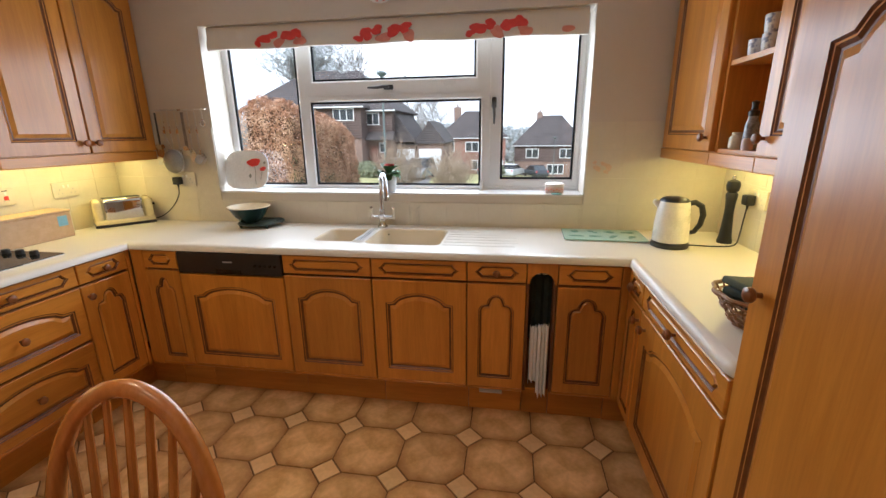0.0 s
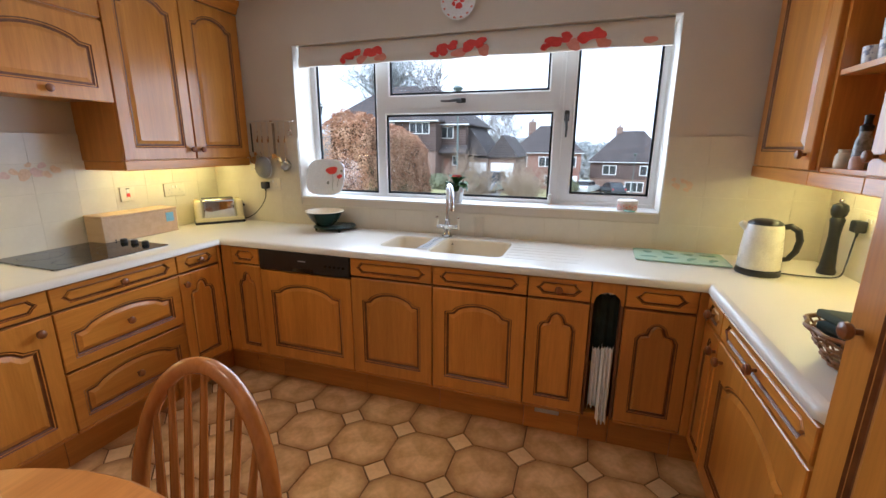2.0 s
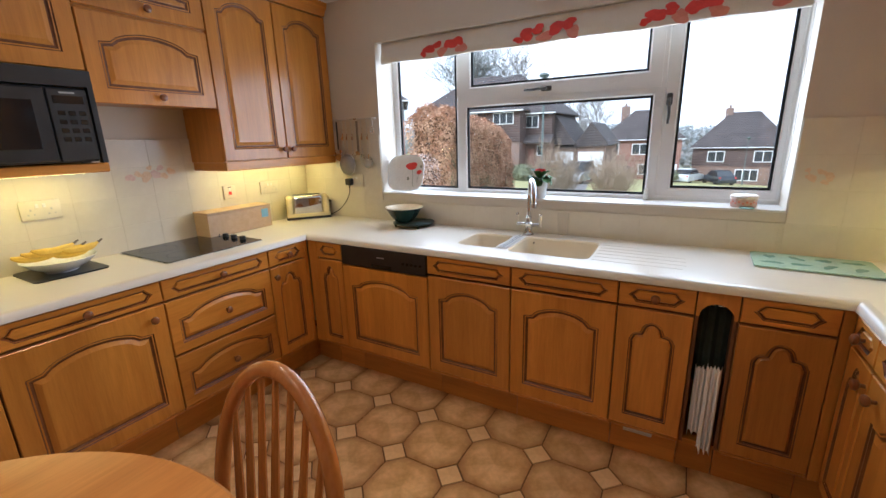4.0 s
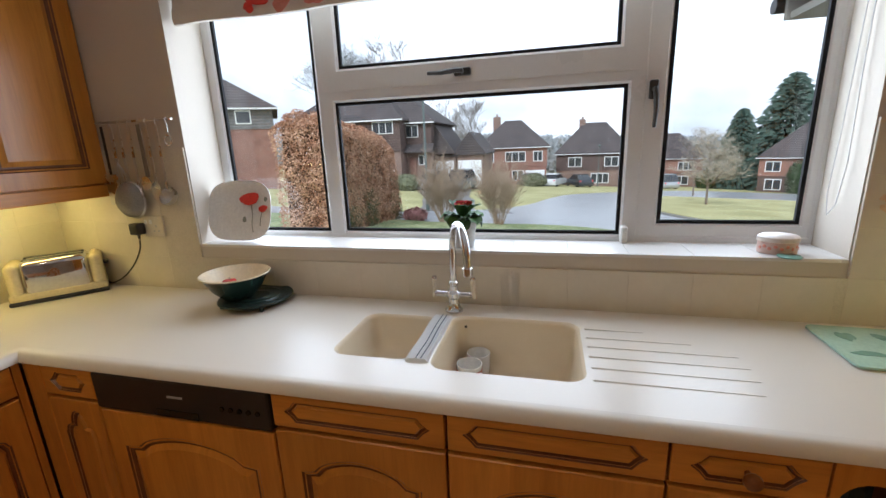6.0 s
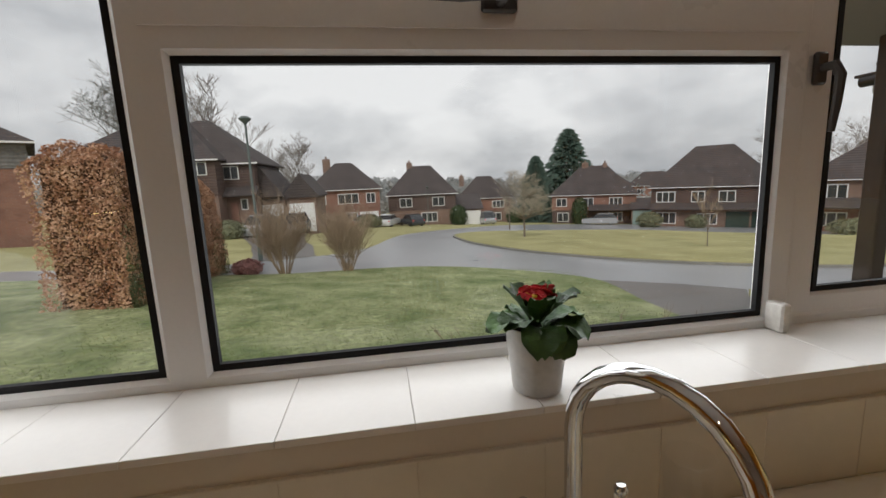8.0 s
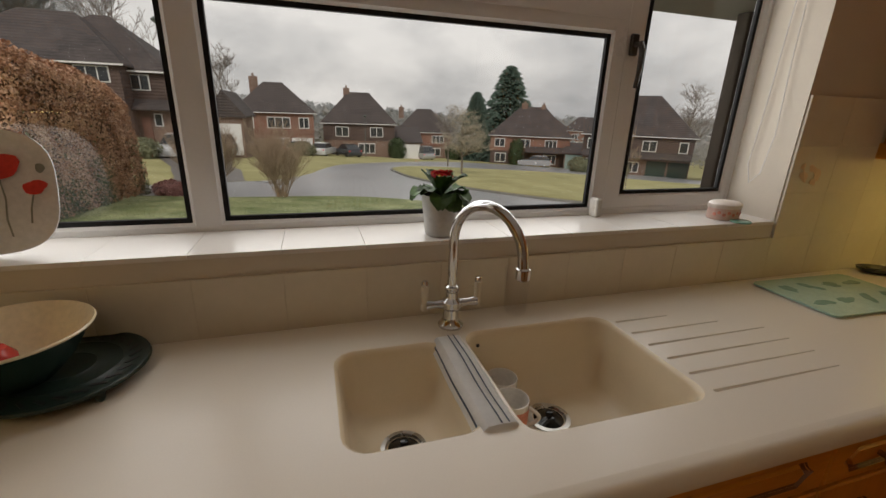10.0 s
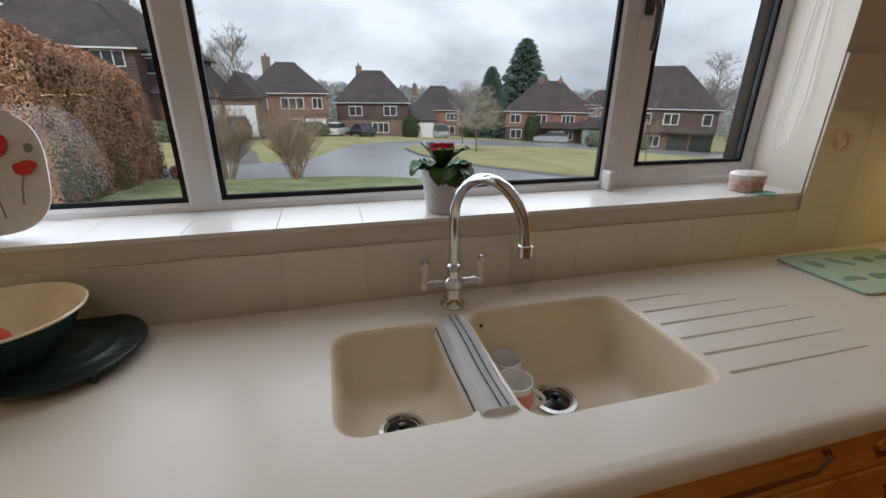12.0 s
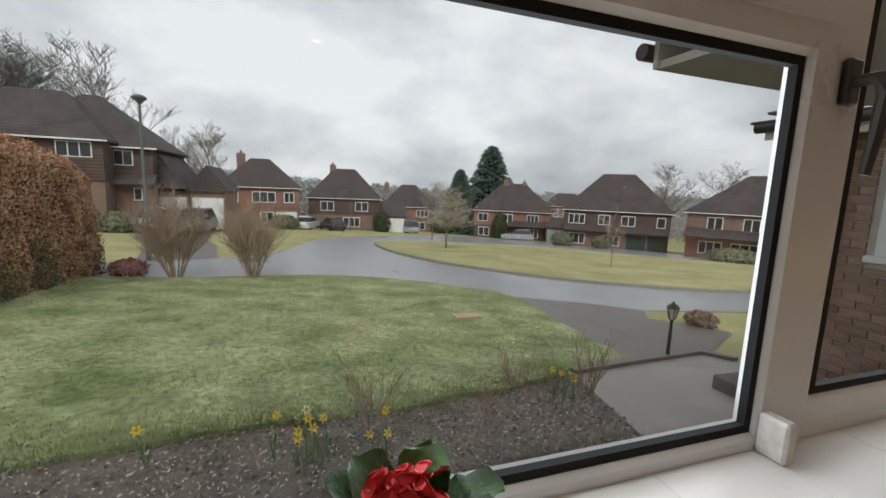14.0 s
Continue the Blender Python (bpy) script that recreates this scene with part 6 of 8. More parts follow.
# beech hedge
rnd = random.Random(5)


def leaf_cloud(n, sampler, size, out_v, out_f, r):
    for _ in range(n):
        p, nrm = sampler(r)
        a = Vector((r.uniform(-1, 1), r.uniform(-1, 1), r.uniform(-1, 1))).normalized()
        b = (nrm + 0.9 * a).normalized()
        u = b.orthogonal().normalized()
        u.rotate(Matrix.Rotation(r.uniform(0, 6.28), 3, b))
        v = b.cross(u)
        s = size * r.uniform(0.6, 1.3)
        k = len(out_v)
        out_v.extend([tuple(p - u * s), tuple(p + v * s * 0.55 + b * s * 0.2), tuple(p + u * s), tuple(p - v * s * 0.55 + b * s * 0.15)])
        out_f.append((k, k + 1, k + 2, k + 3))


HX0, HX1, HY0, HY1 = -4.1, -2.78, 7.35, 11.95


def hedge_top(y):
    """The clipped top falls with the ground."""
    return 2.33 - 0.119 * (y - HY0)


def hedge_surface(r):
    k = r.random()
    if k < 0.50:
        y, f = r.uniform(HY0, HY1), r.random()
        base = gz(HX1, y) + 0.05
        p, nrm = Vector((HX1, y, base + (hedge_top(y) - base) * f)), Vector((1, 0, 0.15))
    elif k < 0.64:
        x, f = r.uniform(HX0, HX1), r.random()
        base = gz(x, HY1) + 0.05
        p, nrm = Vector((x, HY1, base + (hedge_top(HY1) - base) * f)), Vector((0, 1, 0.15))
    elif k < 0.80:
        x, f = r.uniform(HX0, HX1), r.random()
        base = gz(x, HY0) + 0.05
        p, nrm = Vector((x, HY0, base + (hedge_top(HY0) - base) * f)), Vector((0, -1, 0.15))
    else:
        y = r.uniform(HY0, HY1)
        p, nrm = Vector((r.uniform(HX0, HX1), y, hedge_top(y))), Vector((0, 0, 1))
    zt = hedge_top(p.y)
    # round the shoulders and the two ends
    ex = max(0.0, p.x - (HX1 - 0.38), (HX0 + 0.38) - p.x) / 0.38
    ey = max(0.0, p.y - (HY1 - 0.5), (HY0 + 0.5) - p.y) / 0.5
    ez = max(0.0, p.z - (zt - 0.5)) / 0.5
    p.z -= 0.16 * ez * (ex * ex + ey * ey)
    p.x -= 0.13 * ez * ez * (1 if p.x > -3.4 else -1) * ex
    p.y -= 0.18 * ez * ez * (1 if p.y > 9.5 else -1) * ey
    wob = noise.noise(p * 0.8) * 0.15 + noise.noise(p * 2.6) * 0.10 + noise.noise(p * 6.0) * 0.05
    return p + nrm * (wob + r.uniform(-0.10, 0.05)), nrm


hd = thing("beech_hedge", pose(0, 0, 0), "tall clipped beech hedge with dry copper-brown leaves", "hedge")
hv, hf = [], []
leaf_cloud(36000, hedge_surface, 0.031, hv, hf, rnd)
tagged(raw("leaves", hv, hf, BEECH, hd), kind="stuff")
# solid block behind the leaves, coloured a darker brown than they are
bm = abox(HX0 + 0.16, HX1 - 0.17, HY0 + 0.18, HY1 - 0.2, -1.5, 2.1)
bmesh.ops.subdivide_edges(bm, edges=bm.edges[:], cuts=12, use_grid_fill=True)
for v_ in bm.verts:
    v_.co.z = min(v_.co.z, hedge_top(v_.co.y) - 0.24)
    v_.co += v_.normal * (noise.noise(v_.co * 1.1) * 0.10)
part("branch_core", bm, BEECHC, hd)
# green ivy shoots low down on the hedge
IVY = surface("dull_ivy_leaf", (0.07, 0.085, 0.03), (0.15, 0.16, 0.07), 0.7, 5, 40)


def ivy_spot(r):
    y = r.choice((7.5, 8.4, 9.6, 11.6)) + r.gauss(0, 0.30)
    y = min(max(y, HY0), HY1)
    base = gz(HX1, y)
    return Vector((HX1 + 0.06 + r.uniform(-0.05, 0.05), y, base + abs(r.gauss(0, 0.55)))), Vector((1, 0, 0.2))


hv, hf = [], []
leaf_cloud(2600, ivy_spot, 0.030, hv, hf, rnd)
tagged(raw("ivy", hv, hf, IVY, hd, ), "dull green ivy shoots", kind="stuff")


# trees
def branches(r, height, trunk_r, levels, spread, limbs, first=0.3, lean=0.0, min_r=0.004, droop=0.0):
    """Tapered trunk and forking limbs: (trunk verts, faces, twig verts, faces)."""
    tv, tf, wv, wf = [], [], [], []

    def limb(p, d, length, rad, level):
        n = 5 if level == 0 else 3
        seg = 5 if level == 0 else (4 if level == 1 else 3)
        sides = 7 if level == 0 else (5 if level == 1 else 3)
        vv, ff = (tv, tf) if level <= 1 else (wv, wf)
        start, pts = len(vv), []
        for i in range(seg + 1):
            f = i / seg
            rr = max(min_r, rad * (1 - 0.75 * f))
            s = d.orthogonal().normalized()
            u = d.cross(s)
            for k in range(sides):
                a = 2 * math.pi * k / sides
                vv.append(tuple(p + rr * (math.cos(a) * s + math.sin(a) * u)))
            pts.append((p.copy(), d.copy(), rr, f))
            if i < seg:
                p = p + d * length / seg
                d = (d + Vector((r.uniform(-1, 1), r.uniform(-1, 1), r.uniform(-0.6, 0.8) - droop)) * (0.10 + 0.06 * level)).normalized()
        for i in range(seg):
            for k in range(sides):
                a, b = start + i * sides + k, start + i * sides + (k + 1) % sides
                ff.append((a, b, b + sides, a + sides))
        if level < levels:
            for _ in range(limbs[level]):
                q = r.choice([x for x in pts if x[3] >= (first if level == 0 else 0.25)])
                ax = Vector((r.uniform(-1, 1), r.uniform(-1, 1), r.uniform(-0.2, 0.3))).normalized()
                nd = (q[1] * (1 - spread) + ax * spread + Vector((0, 0, 0.18 - droop))).normalized()
                limb(q[0], nd, length * r.uniform(0.42, 0.68) * (1.15 - 0.5 * q[3]), q[2] * 0.62, level + 1)

    limb(Vector((0, 0, 0)), Vector((lean, 0, 1)).normalized(), height, trunk_r, 0)
    return tv, tf, wv, wf


PALETWIG = surface("pale_grey_brown_twigs", (0.34, 0.30, 0.23), (0.50, 0.44, 0.35), 0.95, 3, 20)
TWIGD = surface("dark_bare_twigs", (0.20, 0.175, 0.155), (0.30, 0.265, 0.235), 0.95, 3, 20)


def bare_tree(x, y, h, seed, label, spread=0.55, limbs=(14, 7, 5), levels=3, rad=None, min_r=0.012, first=0.3, name="bare_tree", sink=0.05, z=None, crown=None):
    t = thing(name, pose(x, y, (gz(x, y) if z is None else z) - sink), label, "tree")
    tv, tf, wv, wf = branches(random.Random(seed), h * 0.85, rad or h * 0.022, levels, spread, limbs, first, min_r=min_r)
    raw("trunk", tv, tf, BARK, t)
    tagged(raw("crown", wv, wf, crown or TWIGD, t), kind="stuff")
    return t


def shrub(x, y, h, wdt, seed, label):
    t = thing("bare_shrub", pose(x, y, gz(x, y)), label, "shrub", "bare shrubs at the lawn edge")
    r = random.Random(seed)
    tv, tf, wv, wf = [], [], [], []
    for i in range(36):
        a, o = r.uniform(0, 6.28), r.random() ** 0.6
        sub = branches(r, h * r.uniform(0.6, 0.92) * (1 - 0.25 * o * o), 0.012, 2, 0.44, (11, 6), 0.22, lean=wdt * 0.62 * o / h, min_r=0.0032)
        m = pose(0.10 * math.cos(a), 0.10 * math.sin(a), -0.03, 0, 0, math.degrees(a))
        for vv, ff, ov, of in ((sub[0], sub[1], tv, tf), (sub[2], sub[3], wv, wf)):
            k = len(ov)
            ov.extend(tuple(m @ Vector(v)) for v in vv)
            of.extend(tuple(q + k for q in f) for f in ff)
    raw("stems", tv, tf, TWIG, t)
    tagged(raw("twigs", wv, wf, TWIG, t), kind="stuff")


shrub(-1.05, 11.35, 1.95, 1.7, 3, "tall bare twiggy shrub at the lawn edge")
shrub(0.65, 11.55, 2.0, 1.6, 4, "rounded bare shrub with a few russet leaves")
bare_tree(10.8, 25.0, 3.7, 11, "slender bare tree with fine pale twigs on the green", 0.72, (30, 12, 9), 3, 0.075, 0.0042, 0.38, crown=PALETWIG)
bare_tree(16.5, 16.4, 2.6, 12, "thin young bare tree on the green", 0.35, (8, 5, 3), 3, 0.03, 0.006, 0.4, crown=TWIG)


def fir(x, y, h, w, seed, label, z=None):
    t = thing("fir_tree", pose(x, y, gz(x, y) if z is None else z), label, "tree")
    part("trunk", tube([(0, 0, -0.2), (0, 0, h * 0.95)], [w * 0.05, 0.03], 8), BARK, t)
    r = random.Random(seed)
    vv, ff = [], []
    for i in range(5600):
        f = r.random() ** 1.4
        z_ = h * (0.05 + 0.95 * f)
        rad = w * 0.5 * (1 - f) ** 0.6 * (1.0 + 0.35 * noise.noise(Vector((z_ * 0.9, seed, 0))))
        a = r.uniform(0, 6.28)
        q = rad * r.uniform(0.25, 1.05)
        p = Vector((q * math.cos(a), q * math.sin(a), z_ - q * 0.25))
        d = Vector((math.cos(a), math.sin(a), -0.25 + 0.5 * f)).normalized()
        s = Vector((-math.sin(a), math.cos(a), 0))
        L, W = r.uniform(0.35, 0.8) * (h / 12), r.uniform(0.12, 0.25) * (h / 12)
        k = len(vv)
        vv.extend([tuple(p - s * W), tuple(p + d * L + Vector((0, 0, -0.1))), tuple(p + s * W), tuple(p + Vector((0, 0, W * 1.4)))])
        ff.extend([(k, k + 1, k + 3), (k + 3, k + 1, k + 2), (k, k + 2, k + 1)])
    tagged(raw("crown", vv, ff, FIRN, t), kind="stuff")


fir(31.3, 62.0, 13.8, 10.5, 21, "tall dark green fir behind the houses", -5.5)
fir(26.6, 63.5, 10.2, 6.5, 22, "slim dark fir beside the taller one", -5.7)


# houses
def hip_roof(w, d, z0, z1, ridge, over=0.4, thick=0.12):
    """Hipped roof over a w by d plan centred on the origin, ridge along x of that length."""
    bm = bmesh.new()
    a, b, r = w / 2 + over, d / 2 + over, ridge / 2
    e = [bm.verts.new(p) for p in ((-a, -b, z0), (a, -b, z0), (a, b, z0), (-a, b, z0))]
    g = [bm.verts.new(p) for p in ((-a, -b, z0 - thick), (a, -b, z0 - thick), (a, b, z0 - thick), (-a, b, z0 - thick))]
    t = [bm.verts.new((-r, 0, z1)), bm.verts.new((r, 0, z1))]
    bm.faces.new((e[0], e[1], t[1], t[0]))
    bm.faces.new((e[1], e[2], t[1]))
    bm.faces.new((e[2], e[3], t[0], t[1]))
    bm.faces.new((e[3], e[0], t[0]))
    for i in range(4):
        bm.faces.new((g[i], g[(i + 1) % 4], e[(i + 1) % 4], e[i]))
    bm.faces.new(g[::-1])
    return bm


def house_window(parent, x, z, w, h, y, lights=2, gap=0.09):
    wd = part("window", abox(x - w / 2, x + w / 2, y - 0.05, y + 0.06, z, z + h, 0.01), TRIMW, parent, "white framed window")
    pw = (w - gap * (lights + 1)) / lights
    for i in range(lights):
        xx = x - w / 2 + gap + i * (pw + gap)
        part("pane", abox(xx, xx + pw, y - 0.062, y - 0.048, z + gap, z + h - gap), WINDARK, wd)


def house(x, y, turn, w, d, eave, ridge_z, ridge, label, upper, lower, wins, doors=(), chimneys=(), skirt=None, z=None, cut=0.0):
    """eave and ridge_z are heights above its ground; wins: (x, z, w, h, lights); doors: (x, w, h, material, name)."""
    g = gz(x, y) if z is None else z
    hs = thing("house", pose(x, y, g, 0, 0, turn), label, "house")
    mid = eave * 0.52
    ridge_z += 0.7
    part("wall", abox(-w / 2, w / 2 - cut, -d / 2, d / 2, -2.5, mid), lower, hs)
    part("upper_wall", abox(-w / 2 - 0.06, w / 2 + 0.06, -d / 2 - 0.06, d / 2 + 0.06, mid + 0.002, eave), upper, hs)
    rf = part("roof", hip_roof(w, d, eave + 0.1, ridge_z, ridge), ROOF, hs)
    fa = bmesh.new()
    box(fa, -w / 2 - 0.42, w / 2 + 0.42, -d / 2 - 0.44, -d / 2 - 0.40, eave - 0.02, eave + 0.06)
    part("gutter", fa, TRIMW, hs)
    for cx, cy, cw, ch in chimneys:
        c = part("chimney", abox(cx - cw / 2, cx + cw / 2, cy - 0.35, cy + 0.35, ridge_z - 1.6, ridge_z + ch), BRICKD, rf)
        part("pot", lathe([(0.12, 0), (0.10, 0.35), (0.07, 0.35)], 10, at=(cx, cy, ridge_z + ch)), BRICKD, rf)
    for wx, wz, ww, wh, li in wins:
        house_window(hs, wx, wz, ww, wh, -d / 2 - (0.06 if wz > mid else 0), li)
    for dx, dw_, dh, dm, nm in doors:
        part(nm, abox(dx - dw_ / 2, dx + dw_ / 2, -d / 2 - 0.07, -d / 2 + 0.02, -0.3, dh, 0.01), dm, hs)
    if skirt:
        sx0, sx1, sd, sz0, sz1 = skirt
        bm = bmesh.new()
        v = [bm.verts.new(p) for p in ((sx0, -d / 2 - 0.06, sz1), (sx1, -d / 2 - 0.06, sz1), (sx1, -d / 2 - sd, sz0), (sx0, -d / 2 - sd, sz0), (sx1, -d / 2 - 0.06, sz0 - 0.12), (sx0, -d / 2 - 0.06, sz0 - 0.12), (sx1, -d / 2 - sd, sz0 - 0.12), (sx0, -d / 2 - sd, sz0 - 0.12))]
        for q in ((0, 1, 2, 3), (3, 2, 6, 7), (7, 6, 4, 5), (0, 3, 7, 5), (1, 4, 6, 2)):
            bm.faces.new([v[i] for i in q])
        part("lean_to_roof", bm, ROOF, hs)
    return hs


def garage(x, y, turn, w, d, h, rz, label, door_mat, z=None, n=1, gable=True, mat=None):
    g = gz(x, y) if z is None else z
    gr_ = thing("garage", pose(x, y, g, 0, 0, turn), label, "garage")
    part("wall", abox(-w / 2, w / 2, -d / 2, d / 2, -2, h), mat or BRICKD, gr_)
    bm = bmesh.new()
    a, b = w / 2 + 0.25, d / 2 + 0.25
    if gable:
        pr = [(-a, h), (0, rz), (a, h), (a, h - 0.12), (-a, h - 0.12)]
        f = [bm.verts.new((px, -b, pz)) for px, pz in pr]
        k = [bm.verts.new((px, b, pz)) for px, pz in pr]
    else:
        pr = [(-b, h), (b, rz), (b, h - 0.12), (-b, h - 0.12)]
        f = [bm.verts.new((-a, py, pz)) for py, pz in pr]
        k = [bm.verts.new((a, py, pz)) for py, pz in pr]
    bm.faces.new(f)
    bm.faces.new(k[::-1])
    for i in range(len(pr)):
        j = (i + 1) % len(pr)
        bm.faces.new((f[i], f[j], k[j], k[i]))
    part("roof", bm, ROOF, gr_)
    for i in range(n):
        cw = w / n
        cx = -w / 2 + cw * (i + 0.5)
        dr = part("garage_door", abox(cx - cw / 2 + 0.15, cx + cw / 2 - 0.15, -d / 2 - 0.05, -d / 2 + 0.02, -0.2, min(2.1, h - 0.15), 0.01), door_mat, gr_)
        for q in range(5):
            xx = cx - cw / 2 + 0.15 + (cw - 0.3) * (q + 0.5) / 5
            part("rib", abox(xx - 0.02, xx + 0.02, -d / 2 - 0.065, -d / 2 - 0.048, 0, min(2.05, h - 0.2)), door_mat, dr)




def roofed_block(hs, cx, cy, w, d, g, mid, eave, ridge_z, ridge, upper, lower):
    """One block of a house: lower wall, hung upper wall, hipped roof and gutter."""
    part("wall", abox(cx - w / 2, cx + w / 2, cy - d / 2, cy + d / 2, g - 2.0, mid), lower, hs)
    part("upper_wall", abox(cx - w / 2 - 0.05, cx + w / 2 + 0.05, cy - d / 2 - 0.05, cy + d / 2 + 0.05, mid + 0.002, eave), upper, hs)
    rf = part("roof", hip_roof(w, d, eave + 0.08, ridge_z, ridge), ROOF, hs)
    rf.matrix_basis = pose(cx, cy, 0)
    part("gutter", abox(cx - w / 2 - 0.42, cx + w / 2 + 0.42, cy - d / 2 - 0.45, cy - d / 2 - 0.40, eave - 0.04, eave + 0.06), TRIMW, hs, "white gutter")
    return rf


def lean_to(parent, x0, x1, y, out, z0, z1):
    """A short sloping tiled roof against a wall that faces the road."""
    bm = bmesh.new()
    v = [bm.verts.new(p) for p in ((x0, y, z1), (x1, y, z1), (x1, y - out, z0), (x0, y - out, z0), (x0, y, z0 - 0.12), (x1, y, z0 - 0.12), (x1, y - out, z0 - 0.12), (x0, y - out, z0 - 0.12))]
    for q in ((0, 1, 2, 3), (3, 2, 6, 7), (7, 6, 5, 4), (0, 3, 7, 4), (1, 5, 6, 2)):
        bm.faces.new([v[i] for i in q])
    part("lean_to_roof", bm, ROOF, parent)


uh = thing("house", pose(0, 0, 0.9), "dark tile-hung two-storey house with two brown hipped roofs", "house")
roofed_block(uh, -14.5, 36.0, 9.9, 9.0, -2.7, 0.2, 2.66, 6.1, 3.0, HUNG, BRICKD)
roofed_block(uh, -12.0, 37.2, 9.2, 8.2, -2.8, 0.1, 2.42, 6.2, 1.0, HUNG, BRICKD)
for wx, wz, ww, wh, wy, li in ((-10.95, 1.62, 1.8, 0.95, 31.45, 3), (-14.2, 1.62, 1.8, 0.95, 31.45, 3), (-9.0, 1.28, 1.1, 1.0, 33.05, 2), (-8.3, -1.0, 0.5, 0.85, 33.1, 1), (-11.6, -1.3, 1.9, 1.1, 31.5, 3)):
    house_window(uh, wx, wz, ww, wh, wy, li, 0.07)
lean_to(uh, -9.55, -7.15, 33.1, 0.9, 0.15, 0.78)
part("front_door", abox(-9.3, -8.75, 33.02, 33.12, -2.6, -0.4, 0.01), BRICKF, uh)
cs_ = bmesh.new()
fr_ = [cs_.verts.new((x, 33.9, z)) for x, z in ((-7.38, 2.40), (-5.62, -0.02), (-5.62, -0.14), (-7.38, -0.14))]
bk_ = [cs_.verts.new((x, 40.5, z)) for x, z in ((-7.38, 2.40), (-5.62, -0.02), (-5.62, -0.14), (-7.38, -0.14))]
cs_.faces.new(fr_)
cs_.faces.new(bk_[::-1])
for k in range(4):
    cs_.faces.new((fr_[k], fr_[(k + 1) % 4], bk_[(k + 1) % 4], bk_[k]))
part("catslide_roof", cs_, ROOF, uh, "long tiled slope over the garage")
garage(-6.82, 37.5, 0, 2.3, 6, 2.55, 2.68, "flat-eaved brick garage with white door under the long roof", TRIMW, z=-1.95, gable=False)
garage(-4.42, 37.5, 0, 2.3, 6, 2.65, 4.45, "brown gabled garage with white door", TRIMW, z=-1.95)
nh = thing("house", pose(-21.6, 24.8, 0.65, 0, 0, 35), "neighbouring house with grey hung tiles over pinkish brick", "house")
GREYH = rooftile("grey_hung_tiles", (0.16, 0.155, 0.15), (0.22, 0.21, 0.205))
roofed_block(nh, 0.0, 0.0, 8.7, 8.0, -1.8, 2.30, 3.55, 6.6, 0.6, GREYH, BRICKF)
house_window(nh, 2.6, 2.62, 0.95, 0.85, -4.06, 1, 0.08)
house(-2.3, 53.5, 4, 7.8, 7.5, 4.5, 7.1, 2.0, "red brick two-storey house with hipped roof and chimney", BRICKF, BRICKF,
      [(-2.9, 2.9, 1.4, 1.2, 2), (0.3, 2.9, 2.4, 1.2, 3), (2.9, 2.9, 1.1, 1.2, 2), (0.6, 0.7, 1.4, 1.2, 2)], [(2.6, 2.2, 1.9, TRIMW, "garage_door")], [(-2.0, 0, 0.9, 0.5)])
house(8.0, 60.0, -6, 9.0, 7.5, 4.3, 7.6, 2.8, "brown tile-hung house with tall hipped roof", HUNG, BRICKD,
      [(-2.2, 2.7, 1.7, 1.25, 2), (2.2, 2.7, 1.7, 1.25, 2), (0.9, 0.6, 2.2, 1.3, 3)], [], [(-1.6, 0, 0.8, 0.5)])
garage(14.6, 59.0, -8, 3.2, 6, 2.4, 4.2, "brick garage with white door beside the house", TRIMW, gable=False)
house(20.0, 71.0, -12, 8.5, 7.5, 4.2, 7.2, 2.4, "brown roofed brick house with white windows", BRICKF, BRICKD,
      [(-1.5, 2.6, 1.6, 1.2, 2), (2.2, 2.6, 2.0, 1.2, 3), (1.8, 0.5, 1.8, 1.3, 2)], [], [(-3.8, 0, 0.8, 0.2)])
garage(29.0, 68.0, -18, 4, 6, 2.4, 3.6, "low garage with white door", TRIMW, gable=False)
house(33.2, 57.5, -30, 11.0, 7.5, 4.3, 7.7, 3.6, "red tile-hung house with brown hipped roof and chimneys", BRICKF, HUNG,
      [(-4.2, 2.75, 1.5, 1.2, 2), (-0.6, 2.75, 1.5, 1.2, 2), (3.0, 2.75, 1.7, 1.2, 3), (-4.0, 0.6, 1.6, 1.3, 2), (3.0, 0.6, 1.8, 1.3, 3)], [], [(-1.2, 0, 0.9, 0.5), (1.5, 0, 0.6, 0.3)],
      skirt=(-0.5, 5.4, 1.2, 2.3, 3.0))
garage(37.9, 49.5, -33, 6.2, 5.5, 2.3, 3.4, "double garage with pale green doors", GDOOR, n=2, gable=False)
house(39.2, 42.0, -42, 11.4, 7.5, 4.6, 8.4, 3.6, "large brown tile-hung house with hipped roof", HUNG, BRICKD,
      [(-4.3, 3.0, 1.9, 1.2, 3), (-1.2, 3.0, 1.3, 1.2, 2), (1.4, 3.0, 1.5, 1.2, 2), (4.8, 3.0, 0.9, 1.2, 1), (-4.2, 0.6, 2.0, 1.3, 3), (-0.3, 0.6, 1.9, 1.2, 3)],
      [(2.4, 2.0, 2.0, GDOORD, "garage_door"), (4.6, 2.0, 2.0, GDOORD, "garage_door")], [], skirt=(-5.7, 5.7, 0.9, 2.35, 2.95))
house(44.0, 27.0, -58, 12.5, 7.5, 4.4, 7.4, 4.0, "brown tiled house with dark brick upper storey and chimney", BRICKD, BRICKF,
      [(-4.0, 2.9, 1.3, 1.2, 2), (-1.2, 2.9, 1.3, 1.2, 2), (2.5, 2.9, 1.3, 1.2, 2), (-4.2, 0.6, 1.9, 1.2, 3), (-1.5, 0.6, 2.2, 1.2, 3)], [], [(0.5, 0, 1.0, 0.6)], skirt=(-6.3, 6.3, 1.5, 2.3, 3.0))


